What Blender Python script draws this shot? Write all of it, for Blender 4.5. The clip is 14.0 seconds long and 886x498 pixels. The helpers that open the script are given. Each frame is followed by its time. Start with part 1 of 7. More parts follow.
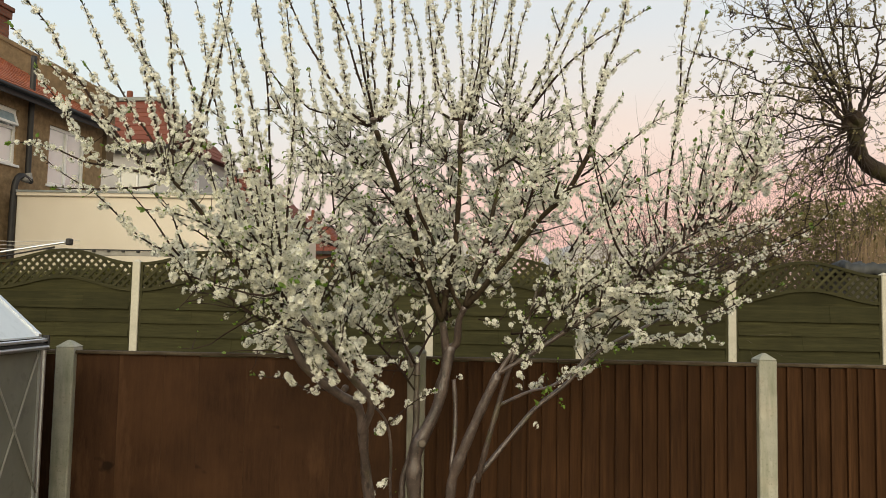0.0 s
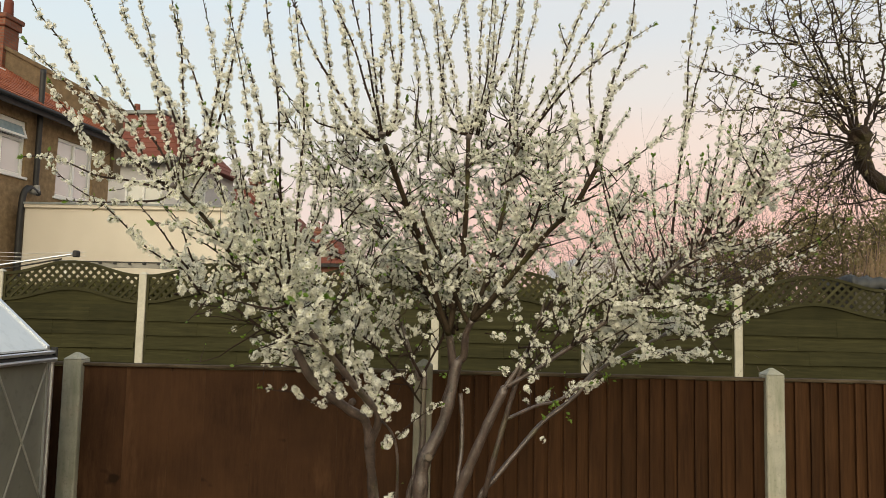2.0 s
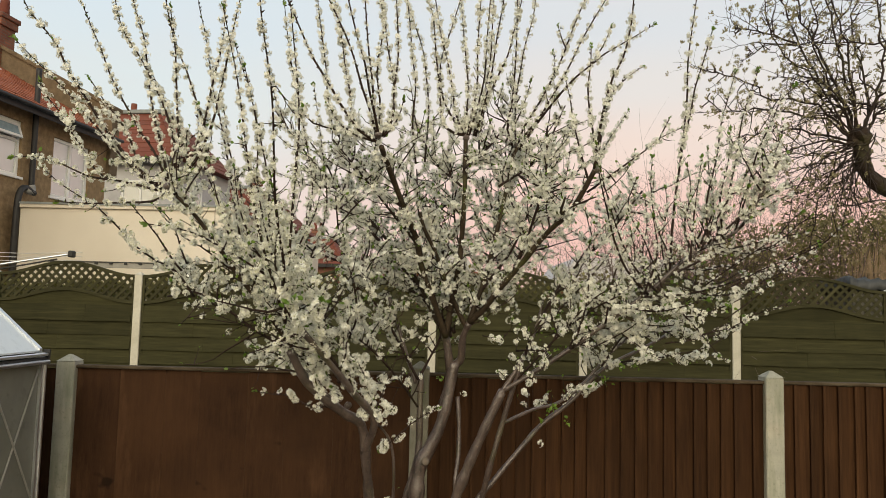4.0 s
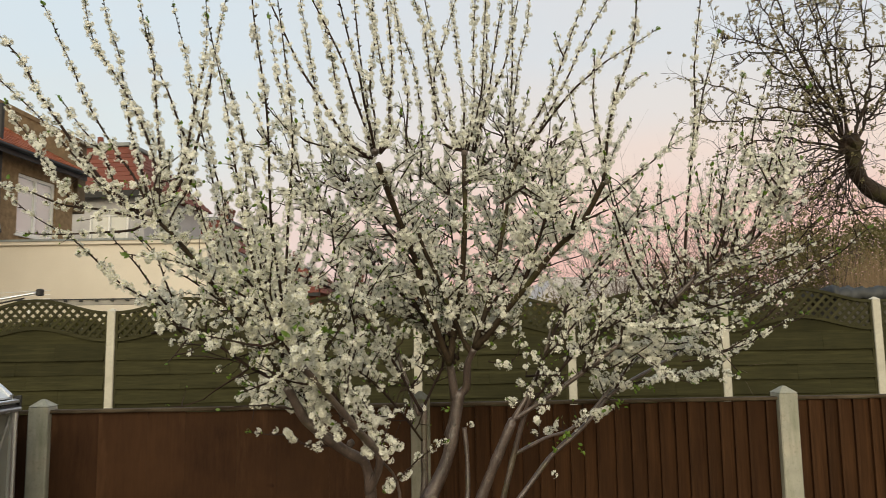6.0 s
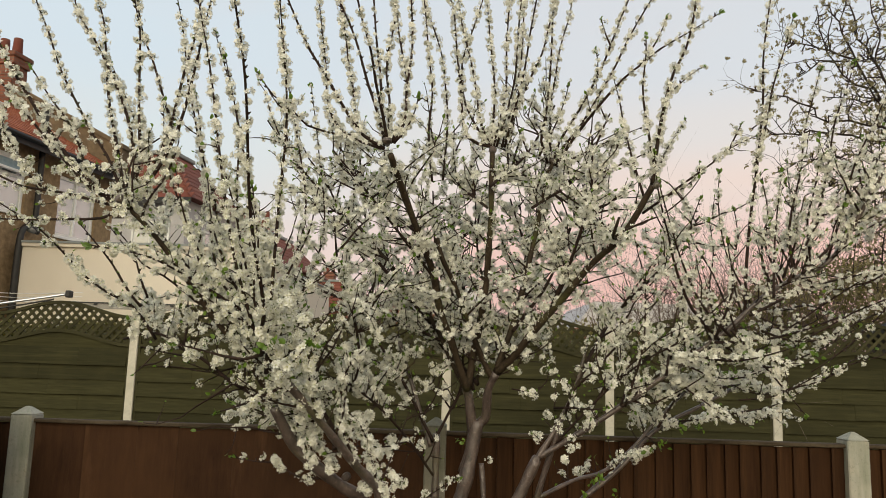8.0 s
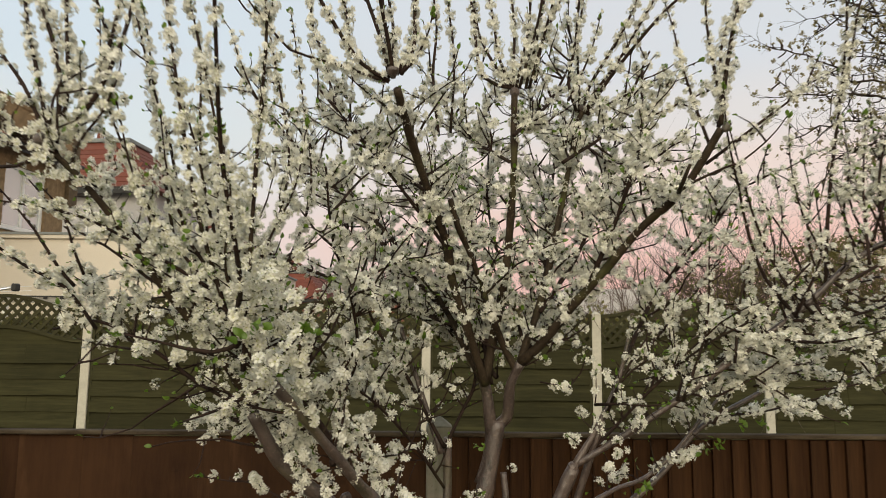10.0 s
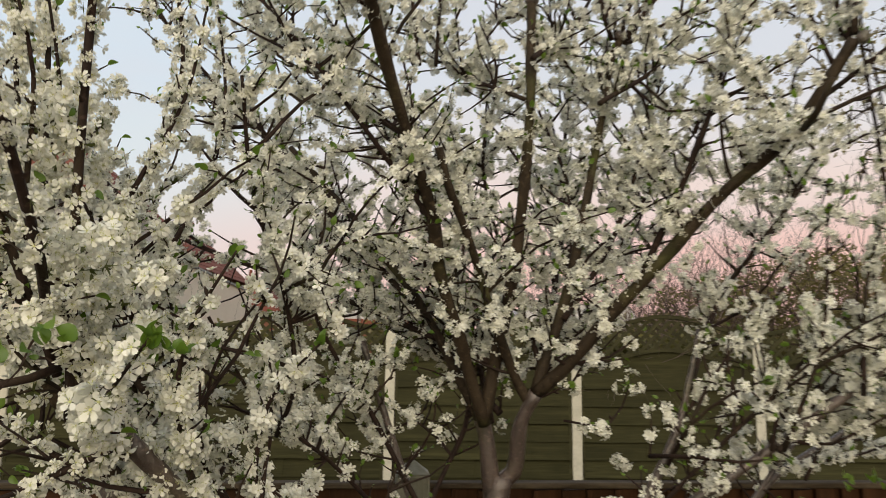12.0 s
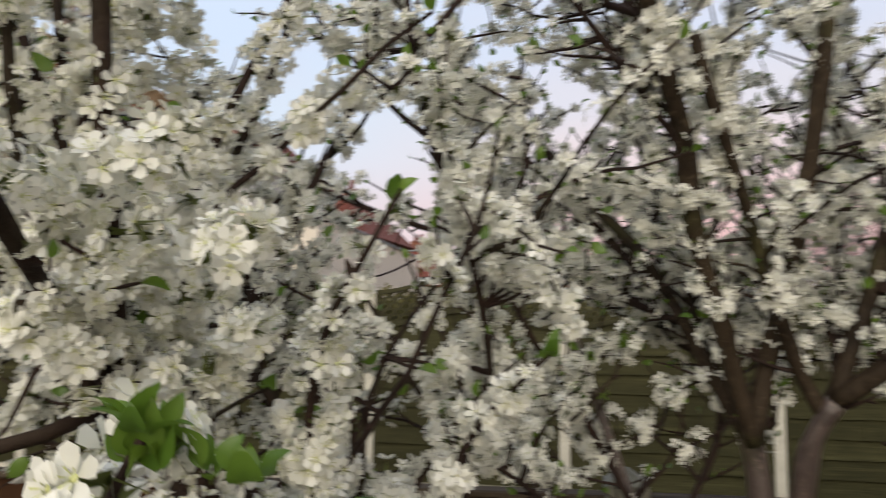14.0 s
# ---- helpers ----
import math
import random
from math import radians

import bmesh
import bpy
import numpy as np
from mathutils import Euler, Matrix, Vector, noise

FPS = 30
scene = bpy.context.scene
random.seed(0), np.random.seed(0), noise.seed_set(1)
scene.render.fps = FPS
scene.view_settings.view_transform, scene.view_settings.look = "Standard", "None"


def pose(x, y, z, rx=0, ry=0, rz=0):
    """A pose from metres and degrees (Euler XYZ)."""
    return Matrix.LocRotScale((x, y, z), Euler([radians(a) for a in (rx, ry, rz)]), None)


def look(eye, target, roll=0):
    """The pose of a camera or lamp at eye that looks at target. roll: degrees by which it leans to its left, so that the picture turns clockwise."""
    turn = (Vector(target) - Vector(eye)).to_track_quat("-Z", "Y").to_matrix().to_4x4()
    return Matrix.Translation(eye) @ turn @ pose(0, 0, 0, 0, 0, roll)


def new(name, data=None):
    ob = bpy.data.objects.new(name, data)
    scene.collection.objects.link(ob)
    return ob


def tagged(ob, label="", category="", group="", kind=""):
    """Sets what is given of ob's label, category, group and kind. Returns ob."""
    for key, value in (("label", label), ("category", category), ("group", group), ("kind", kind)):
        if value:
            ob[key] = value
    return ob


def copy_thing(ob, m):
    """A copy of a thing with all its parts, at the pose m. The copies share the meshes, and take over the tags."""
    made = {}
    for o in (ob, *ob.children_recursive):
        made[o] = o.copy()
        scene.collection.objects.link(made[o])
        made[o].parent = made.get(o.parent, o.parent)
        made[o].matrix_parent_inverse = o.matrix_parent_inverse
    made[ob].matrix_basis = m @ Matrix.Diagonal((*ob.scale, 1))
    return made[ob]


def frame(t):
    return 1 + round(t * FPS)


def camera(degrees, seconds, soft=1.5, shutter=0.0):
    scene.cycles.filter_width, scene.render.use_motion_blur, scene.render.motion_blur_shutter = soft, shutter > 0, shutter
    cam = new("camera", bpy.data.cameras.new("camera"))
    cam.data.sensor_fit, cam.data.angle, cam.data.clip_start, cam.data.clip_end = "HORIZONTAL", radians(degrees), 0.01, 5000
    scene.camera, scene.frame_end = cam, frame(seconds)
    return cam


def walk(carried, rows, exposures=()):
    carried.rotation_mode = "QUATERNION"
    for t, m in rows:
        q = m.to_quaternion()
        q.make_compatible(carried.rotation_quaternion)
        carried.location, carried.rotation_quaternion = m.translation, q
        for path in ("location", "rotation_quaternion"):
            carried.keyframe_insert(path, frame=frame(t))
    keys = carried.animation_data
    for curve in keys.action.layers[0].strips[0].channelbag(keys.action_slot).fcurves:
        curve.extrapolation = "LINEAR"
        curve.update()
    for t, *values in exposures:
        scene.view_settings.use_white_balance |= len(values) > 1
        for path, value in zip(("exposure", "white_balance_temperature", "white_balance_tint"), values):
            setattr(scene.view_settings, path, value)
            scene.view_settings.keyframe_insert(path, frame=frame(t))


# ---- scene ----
cam = camera(61.2, 14.0, soft=0.85, shutter=0.5)
PATH = [
    (0, (0.191, 0.091, 1.752), (0.128, 2.085, 1.885), 1.1),
    (0.5, (0.189, 0.086, 1.755), (0.133, 2.081, 1.897), 1.1),
    (1, (0.185, 0.088, 1.756), (0.13, 2.081, 1.903), 1.1),
    (1.5, (0.183, 0.087, 1.756), (0.124, 2.08, 1.913), 1.3),
    (2, (0.179, 0.081, 1.755), (0.103, 2.073, 1.922), 1.3),
    (2.5, (0.177, 0.092, 1.751), (0.091, 2.083, 1.914), 1.3),
    (3, (0.183, 0.104, 1.757), (0.111, 2.096, 1.921), 1.5),
    (5.3, (0.144, 0.177, 1.767), (0.071, 2.165, 1.965), 0.8),
    (5.5, (0.123, 0.21, 1.761), (0.057, 2.198, 1.97), 0.2),
    (6, (0.055, 0.305, 1.771), (0.057, 2.292, 2.004), -0.9),
    (6.5, (0.016, 0.389, 1.771), (0.078, 2.375, 2.001), -0.8),
    (7, (0.052, 0.502, 1.777), (0.051, 2.488, 2.013), 0.4),
    (7.5, (0.122, 0.643, 1.788), (0.02, 2.622, 2.06), 1.7),
    (7.7, (0.139, 0.668, 1.782), (0.026, 2.645, 2.066), 1.8),
    (9.8, (-0.06, 1.12, 1.762), (-0.058, 3.102, 2.031), 0.4),
    (10, (-0.049, 1.211, 1.765), (-0.059, 3.194, 2.026), 0.6),
    (10.5, (-0.021, 1.413, 1.758), (-0.063, 3.396, 2.016), 1.5),
    (11, (-0.081, 1.593, 1.758), (-0.057, 3.574, 2.029), 1.3),
    (11.5, (-0.128, 1.778, 1.772), (0.017, 3.752, 2.059), 0.3),
    (12, (-0.094, 1.955, 1.779), (-0.005, 3.929, 2.083), 0.7),
    (12.5, (-0.09, 2.101, 1.786), (-0.128, 4.077, 2.091), 1.0),
    (13, (-0.146, 2.252, 1.793), (-0.174, 4.228, 2.095), 0.1),
    (13.5, (-0.185, 2.352, 1.807), (-0.212, 4.335, 2.066), -0.6),
    (14, (-0.198, 2.408, 1.828), (-0.535, 4.369, 2.026), 0.6),
]
walk(cam, [(t, look(eye, target, roll)) for t, eye, target, roll in PATH], [(0, 0.0, 7200, 8), (5.5, -0.09, 7150, 9), (7.5, -0.12, 7050, 9), (11, -0.13, 7050, 10), (12.5, -0.10, 6900, 12), (13.5, -0.10, 6800, 14), (14, -0.03, 6350, 15)])

# ---- light ----
world = bpy.data.worlds.new("dusk_sky")
scene.world = world
world.use_nodes = True
wn, wl = world.node_tree.nodes, world.node_tree.links
wn.clear()
w_out = wn.new("ShaderNodeOutputWorld")
w_bg = wn.new("ShaderNodeBackground")
w_geo = wn.new("ShaderNodeTexCoord")
w_sep = wn.new("ShaderNodeSeparateXYZ")
wl.new(w_geo.outputs["Generated"], w_sep.inputs[0])


def sky_ramp(stops):
    r = wn.new("ShaderNodeValToRGB")
    r.color_ramp.interpolation = "EASE"
    els = r.color_ramp.elements
    while len(els) < len(stops):
        els.new(0.5)
    for e, (p, c) in zip(els, stops):
        e.position, e.color = p, (*c, 1)
    wl.new(w_sep.outputs["Z"], r.inputs["Fac"])
    return r


# the dusk sky: rose band low in the east, clear pale blue to the north, warm afterglow behind in the west
east = sky_ramp([(0.0, (0.60, 0.40, 0.40)), (0.07, (0.83, 0.55, 0.52)), (0.13, (0.87, 0.60, 0.56)), (0.22, (0.865, 0.74, 0.715)), (0.29, (0.77, 0.77, 0.81)), (0.36, (0.70, 0.765, 0.865)), (0.7, (0.60, 0.72, 0.90)), (1.0, (0.50, 0.63, 0.84))])
north = sky_ramp([(0.0, (0.66, 0.58, 0.58)), (0.12, (0.82, 0.76, 0.77)), (0.25, (0.71, 0.815, 0.895)), (0.36, (0.67, 0.80, 0.935)), (0.7, (0.57, 0.71, 0.90)), (1.0, (0.50, 0.63, 0.84))])
west = sky_ramp([(0.0, (0.70, 0.52, 0.32)), (0.10, (1.15, 0.95, 0.62)), (0.3, (1.10, 0.99, 0.76)), (0.6, (0.78, 0.82, 0.88)), (1.0, (0.50, 0.63, 0.84))])


def w_map(socket, a, b):
    m = wn.new("ShaderNodeMapRange")
    m.interpolation_type = "SMOOTHSTEP"
    m.inputs["From Min"].default_value, m.inputs["From Max"].default_value = a, b
    wl.new(w_sep.outputs[socket], m.inputs["Value"])
    return m


def w_mix(fac, a, b):
    m = wn.new("ShaderNodeMix")
    m.data_type = "RGBA"
    wl.new(fac, m.inputs["Factor"])
    wl.new(a, m.inputs["A"])
    wl.new(b, m.inputs["B"])
    return m.outputs["Result"]


front = w_mix(w_map("X", -0.42, 0.12).outputs["Result"], north.outputs["Color"], east.outputs["Color"])
# faint high cloud
w_noise = wn.new("ShaderNodeTexNoise")
w_noise.inputs["Scale"].default_value = 5
w_noise.inputs["Detail"].default_value = 4
w_scale = wn.new("ShaderNodeMapping")
w_scale.inputs["Scale"].default_value = (1, 1, 3)
wl.new(w_geo.outputs["Generated"], w_scale.inputs[0])
wl.new(w_scale.outputs[0], w_noise.inputs["Vector"])
w_cl = wn.new("ShaderNodeMapRange")
w_cl.inputs["From Min"].default_value, w_cl.inputs["From Max"].default_value = 0.5, 0.75
w_cl.inputs["To Max"].default_value = 0.25
wl.new(w_noise.outputs["Fac"], w_cl.inputs["Value"])
w_grey = wn.new("ShaderNodeRGB")
w_grey.outputs[0].default_value = (0.76, 0.74, 0.79, 1)
front = w_mix(w_cl.outputs["Result"], front, w_grey.outputs[0])
whole = w_mix(w_map("Y", 0.25, -0.35).outputs["Result"], front, west.outputs["Color"])
wl.new(whole, w_bg.inputs["Color"])
w_bg.inputs["Strength"].default_value = 1.05
wl.new(w_bg.outputs[0], w_out.inputs[0])

glow = new("afterglow_sun", bpy.data.lights.new("afterglow_sun", "SUN"))
glow.data.energy, glow.data.angle, glow.data.color = 2.9, radians(60), (1.0, 0.93, 0.77)
glow.matrix_world = look((-1, -8, 4.6), (0, 3, 0.5))


# ---- materials ----
class Mat:
    """A small node material builder."""

    def __init__(self, name, rough=0.8, metal=0.0):
        self.m = bpy.data.materials.new(name)
        self.m.use_nodes = True
        self.n, self.l = self.m.node_tree.nodes, self.m.node_tree.links
        self.b = self.n["Principled BSDF"]
        self.b.inputs["Roughness"].default_value = rough
        self.b.inputs["Metallic"].default_value = metal
        self.co = self.n.new("ShaderNodeTexCoord").outputs["Object"]

    def mapped(self, scale):
        m = self.n.new("ShaderNodeMapping")
        m.inputs["Scale"].default_value = scale
        self.l.new(self.co, m.inputs[0])
        return m.outputs[0]

    def noise(self, size, detail=4, stretch=None, rough=0.6):
        t = self.n.new("ShaderNodeTexNoise")
        t.inputs["Scale"].default_value = size
        t.inputs["Detail"].default_value = detail
        t.inputs["Roughness"].default_value = rough
        self.l.new(self.mapped(stretch) if stretch else self.co, t.inputs["Vector"])
        return t.outputs["Fac"]

    def vary(self):
        """Gives each object its own stretch of the grain."""
        v = self.n.new("ShaderNodeVectorMath")
        v.operation = "MULTIPLY_ADD"
        self.l.new(self.rnd(), v.inputs[0])
        v.inputs[1].default_value = (37.0, 91.0, 53.0)
        self.l.new(self.co, v.inputs[2])
        self.co = v.outputs[0]
        return self

    def run_on(self):
        """Lets the grain run on from piece to piece."""
        v = self.n.new("ShaderNodeVectorMath")
        v.operation = "ADD"
        self.l.new(self.n.new("ShaderNodeObjectInfo").outputs["Location"], v.inputs[0])
        self.l.new(self.co, v.inputs[1])
        self.co = v.outputs[0]
        return self

    def rnd(self, island=False):
        if island:
            return self.n.new("ShaderNodeNewGeometry").outputs["Random Per Island"]
        return self.n.new("ShaderNodeObjectInfo").outputs["Random"]

    def rng(self, fac, a, b, lo=0.0, hi=1.0):
        m = self.n.new("ShaderNodeMapRange")
        for k, v in (("From Min", a), ("From Max", b), ("To Min", lo), ("To Max", hi)):
            m.inputs[k].default_value = v
        self.l.new(fac, m.inputs["Value"])
        return m.outputs["Result"]

    def ramp(self, fac, *stops):
        r = self.n.new("ShaderNodeValToRGB")
        els = r.color_ramp.elements
        while len(els) < len(stops):
            els.new(0.5)
        for e, (p, c) in zip(els, stops):
            e.position, e.color = p, (*c, 1)
        self.l.new(fac, r.inputs["Fac"])
        return r.outputs["Color"]

    def mix(self, fac, a, b, blend="MIX"):
        m = self.n.new("ShaderNodeMix")
        m.data_type, m.blend_type = "RGBA", blend
        for key, v in (("Factor", fac), ("A", a), ("B", b)):
            if isinstance(v, (tuple, float, int)):
                m.inputs[key].default_value = (*v, 1) if isinstance(v, tuple) else v
            else:
                self.l.new(v, m.inputs[key])
        return m.outputs["Result"]

    def bump(self, fac, strength, dist=0.01):
        b = self.n.new("ShaderNodeBump")
        b.inputs["Strength"].default_value, b.inputs["Distance"].default_value = strength, dist
        self.l.new(fac, b.inputs["Height"])
        self.l.new(b.outputs[0], self.b.inputs["Normal"])
        return self

    def colour(self, c):
        if isinstance(c, tuple):
            self.b.inputs["Base Color"].default_value = (*c, 1)
        else:
            self.l.new(c, self.b.inputs["Base Color"])
        return self

    def done(self):
        return self.m


def make_petal():
    m = Mat("petal", 0.6)
    c = m.ramp(m.rnd(True), (0, (0.79, 0.785, 0.69)), (0.5, (0.87, 0.865, 0.785)), (1, (0.935, 0.93, 0.86)))
    m.colour(c)
    tr = m.n.new("ShaderNodeBsdfTranslucent")
    tr.inputs["Color"].default_value = (0.69, 0.69, 0.615, 1)
    mx = m.n.new("ShaderNodeMixShader")
    mx.inputs[0].default_value = 0.34
    m.l.new(m.b.outputs[0], mx.inputs[1])
    m.l.new(tr.outputs[0], mx.inputs[2])
    m.l.new(mx.outputs[0], m.n["Material Output"].inputs["Surface"])
    return m.done()


def make_leaf(name, a, b):
    m = Mat(name, 0.45)
    m.colour(m.ramp(m.rnd(True), (0, a), (1, b)))
    tr = m.n.new("ShaderNodeBsdfTranslucent")
    tr.inputs["Color"].default_value = (b[0] * 1.6, b[1] * 1.6, b[2] * 1.2, 1)
    mx = m.n.new("ShaderNodeMixShader")
    mx.inputs[0].default_value = 0.35
    m.l.new(m.b.outputs[0], mx.inputs[1])
    m.l.new(tr.outputs[0], mx.inputs[2])
    m.l.new(mx.outputs[0], m.n["Material Output"].inputs["Surface"])
    return m.done()


def make_bark(name, a, b, moss, rough=0.75, shine=0.5):
    """Smooth young bark: blotched, with pale corky flecks, dark scars and a little algae."""
    m = Mat(name, rough)
    m.b.inputs["Specular IOR Level"].default_value = shine
    blotch = m.noise(16, 6, (1, 1, 0.45), 0.7)
    base = m.ramp(blotch, (0.34, a), (0.66, b))
    fleck = m.rng(m.noise(75, 4, (1, 1, 1.4)), 0.57, 0.68, 0, 0.75)
    base = m.mix(fleck, base, (b[0] * 1.6, b[1] * 1.6, b[2] * 1.55))
    base = m.mix(m.rng(m.noise(28, 4, (1, 1, 0.6)), 0.60, 0.68, 0, 0.8), base, (a[0] * 0.6, a[1] * 0.6, a[2] * 0.6))
    green = m.rng(m.noise(6, 5), 0.54, 0.68, 0, moss)
    m.colour(m.mix(green, base, (0.085, 0.088, 0.030)))
    m.bump(m.noise(60, 6, (1, 1, 0.8), 0.7), 0.9, 0.005)
    return m.done()


def make_fence_wood(name, a, b, grain_axis, worn=0.0):
    m = Mat(name, 0.72).vary()
    st = {"z": (9, 9, 0.7), "x": (0.7, 9, 9)}[grain_axis]
    grain = m.noise(5, 6, st, 0.65)
    blot = m.noise(2.2, 3, (1, 1, 0.5))
    c = m.ramp(grain, (0.3, a), (0.72, b))
    c = m.mix(m.rng(m.rnd(), 0, 1, 0.0, 0.45), c, (a[0] * 0.55, a[1] * 0.55, a[2] * 0.55))
    c = m.mix(m.rng(blot, 0.5, 0.75, 0, 0.5), c, (a[0] * 1.7 + worn, a[1] * 1.65 + worn, a[2] * 1.6 + worn))
    streak = m.noise(4, 3, {"z": (5, 5, 0.22), "x": (0.22, 5, 5)}[grain_axis])
    c = m.mix(m.rng(streak, 0.54, 0.72, 0, 0.45), c, (b[0] * 1.5, b[1] * 1.5, b[2] * 1.5))
    c = m.mix(m.rng(m.noise(1.3, 3), 0.5, 0.75, 0, 0.5), c, (a[0] * 0.55, a[1] * 0.55, a[2] * 0.55))
    m.colour(c)
    m.b.inputs["Specular IOR Level"].default_value = 0.1
    m.bump(grain, 0.5, 0.004)
    return m.done()


def make_plain(name, a, b, rough=0.7, size=6, bump=0.2, fine=90, stretch=None, metal=0.0):
    m = Mat(name, rough, metal)
    c = m.ramp(m.noise(size, 4, stretch), (0.32, a), (0.7, b))
    c = m.mix(m.rng(m.noise(fine, 3), 0.5, 0.8, 0, 0.35), c, (a[0] * 0.6, a[1] * 0.6, a[2] * 0.6))
    m.colour(c)
    m.bump(m.noise(fine, 4), bump, 0.004)
    return m.done()


def make_glass(name, tint):
    """Window glass: lets the curtain behind show, under a strong gloss."""
    m = Mat(name, 0.03)
    m.colour(tint)
    m.b.inputs["Specular IOR Level"].default_value = 1.0
    tr = m.n.new("ShaderNodeBsdfTransparent")
    gl = m.n.new("ShaderNodeBsdfGlossy")
    gl.inputs["Roughness"].default_value = 0.04
    gl.inputs["Color"].default_value = (0.9, 0.93, 0.95, 1)
    mx, mg = m.n.new("ShaderNodeMixShader"), m.n.new("ShaderNodeMixShader")
    mx.inputs[0].default_value, mg.inputs[0].default_value = 0.6, 0.16
    m.l.new(m.b.outputs[0], mx.inputs[1])
    m.l.new(tr.outputs[0], mx.inputs[2])
    m.l.new(mx.outputs[0], mg.inputs[1])
    m.l.new(gl.outputs[0], mg.inputs[2])
    m.l.new(mg.outputs[0], m.n["Material Output"].inputs["Surface"])
    return m.done()


PETAL = make_petal()
STAMEN = make_plain("stamen", (0.56, 0.54, 0.24), (0.46, 0.52, 0.21), 0.6)
LEAF = make_leaf("young_leaf", (0.055, 0.115, 0.012), (0.13, 0.215, 0.028))
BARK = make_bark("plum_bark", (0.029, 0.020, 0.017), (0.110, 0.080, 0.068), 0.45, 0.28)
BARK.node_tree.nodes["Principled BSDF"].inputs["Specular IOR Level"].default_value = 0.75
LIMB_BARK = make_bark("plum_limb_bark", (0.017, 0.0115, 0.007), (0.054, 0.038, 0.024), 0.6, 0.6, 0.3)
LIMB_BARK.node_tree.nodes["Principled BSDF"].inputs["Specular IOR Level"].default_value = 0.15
TWIG = make_bark("plum_twig", (0.014, 0.008, 0.006), (0.034, 0.019, 0.014), 0.15, 0.75, 0.2)
SEPAL = make_leaf("sepal", (0.040, 0.045, 0.014), (0.095, 0.115, 0.030))
CUT = make_plain("cut_wood", (0.17, 0.14, 0.11), (0.09, 0.07, 0.055), 0.9)
PEAR_BARK = make_bark("pear_bark", (0.015, 0.010, 0.007), (0.036, 0.023, 0.016), 0.4, 0.75, 0.25)
PEAR_BUD = make_leaf("pear_bud", (0.11, 0.088, 0.042), (0.29, 0.255, 0.15))
BROWN = make_fence_wood("brown_stained_board", (0.0268, 0.0118, 0.0048), (0.0655, 0.0298, 0.0126), "z")


def make_flush_wood():
    """Smooth brown-stained boards: fine faint grain, cloudy stain, rubbed lighter streaks, a few knots."""
    m = Mat("brown_flush_board", 0.75).run_on()
    fine = m.noise(11, 6, (6, 6, 0.4), 0.75)
    c = m.ramp(fine, (0.3, (0.0240, 0.0106, 0.0046)), (0.72, (0.053, 0.0240, 0.0106)))
    cloud = m.noise(1.7, 5, (1.3, 1.3, 0.7))
    c = m.mix(m.rng(cloud, 0.45, 0.72, 0, 0.7), c, (0.074, 0.0345, 0.0155))
    c = m.mix(m.rng(m.noise(3.0, 6, (3.5, 3.5, 0.35), 0.7), 0.54, 0.72, 0, 0.7), c, (0.105, 0.0525, 0.0262))
    c = m.mix(m.rng(m.noise(1.1, 4), 0.52, 0.7, 0, 0.6), c, (0.019, 0.0090, 0.0045))
    c = m.mix(m.rng(m.noise(11, 2, (1, 1, 0.6)), 0.70, 0.76, 0, 0.8), c, (0.012, 0.006, 0.003))
    m.colour(c)
    m.b.inputs["Specular IOR Level"].default_value = 0.12
    m.bump(fine, 0.35, 0.003)
    return m.done()


BROWN_FLUSH = make_flush_wood()
BROWN_CAP = make_plain("weathered_capping", (0.028, 0.019, 0.011), (0.105, 0.082, 0.056), 0.85, 4, 0.5, 60, (1, 6, 6))
BROWN_CAP.node_tree.nodes["Principled BSDF"].inputs["Specular IOR Level"].default_value = 0.1
GREEN = make_fence_wood("green_stained_board", (0.0255, 0.0248, 0.0102), (0.050, 0.0478, 0.0200), "x")
GREEN_RAIL = make_fence_wood("green_stained_rail", (0.031, 0.030, 0.014), (0.056, 0.053, 0.026), "x")
CONCRETE = make_plain("post_concrete", (0.42, 0.40, 0.33), (0.55, 0.53, 0.45), 0.9, 5, 0.5, 45)
RENDER = make_plain("cream_render", (0.60, 0.545, 0.46), (0.67, 0.612, 0.525), 0.85, 0.8, 0.15, 60)
PEBBLE = make_plain("pebbledash", (0.17, 0.112, 0.058), (0.31, 0.215, 0.12), 0.95, 9, 1.0, 17)
GREY_RENDER = make_plain("grey_render", (0.40, 0.39, 0.40), (0.50, 0.49, 0.50), 0.85, 1.5, 0.2, 50)


def make_post(name, a, b, stain, amount):
    """Weathered concrete with algae running down and lichen spots."""
    m = Mat(name, 0.92)
    c = m.ramp(m.noise(7, 5), (0.32, a), (0.7, b))
    c = m.mix(m.rng(m.noise(5, 4, (4, 4, 0.5)), 0.45, 0.7, 0, amount), c, stain)
    c = m.mix(m.rng(m.noise(3, 3), 0.55, 0.75, 0, 0.5), c, (b[0] * 1.1, b[1] * 0.92, b[2] * 0.86))
    c = m.mix(m.rng(m.noise(80, 3), 0.56, 0.75, 0, 0.5), c, (a[0] * 0.5, a[1] * 0.5, a[2] * 0.45))
    m.colour(c)
    m.bump(m.noise(45, 5), 0.5, 0.004)
    return m.done()


POST_NEAR = make_post("algae_stained_concrete", (0.27, 0.27, 0.225), (0.40, 0.385, 0.32), (0.16, 0.175, 0.12), 0.7)
POST_DARK = make_post("dirty_dark_concrete", (0.15, 0.145, 0.11), (0.26, 0.245, 0.20), (0.08, 0.085, 0.05), 0.7)


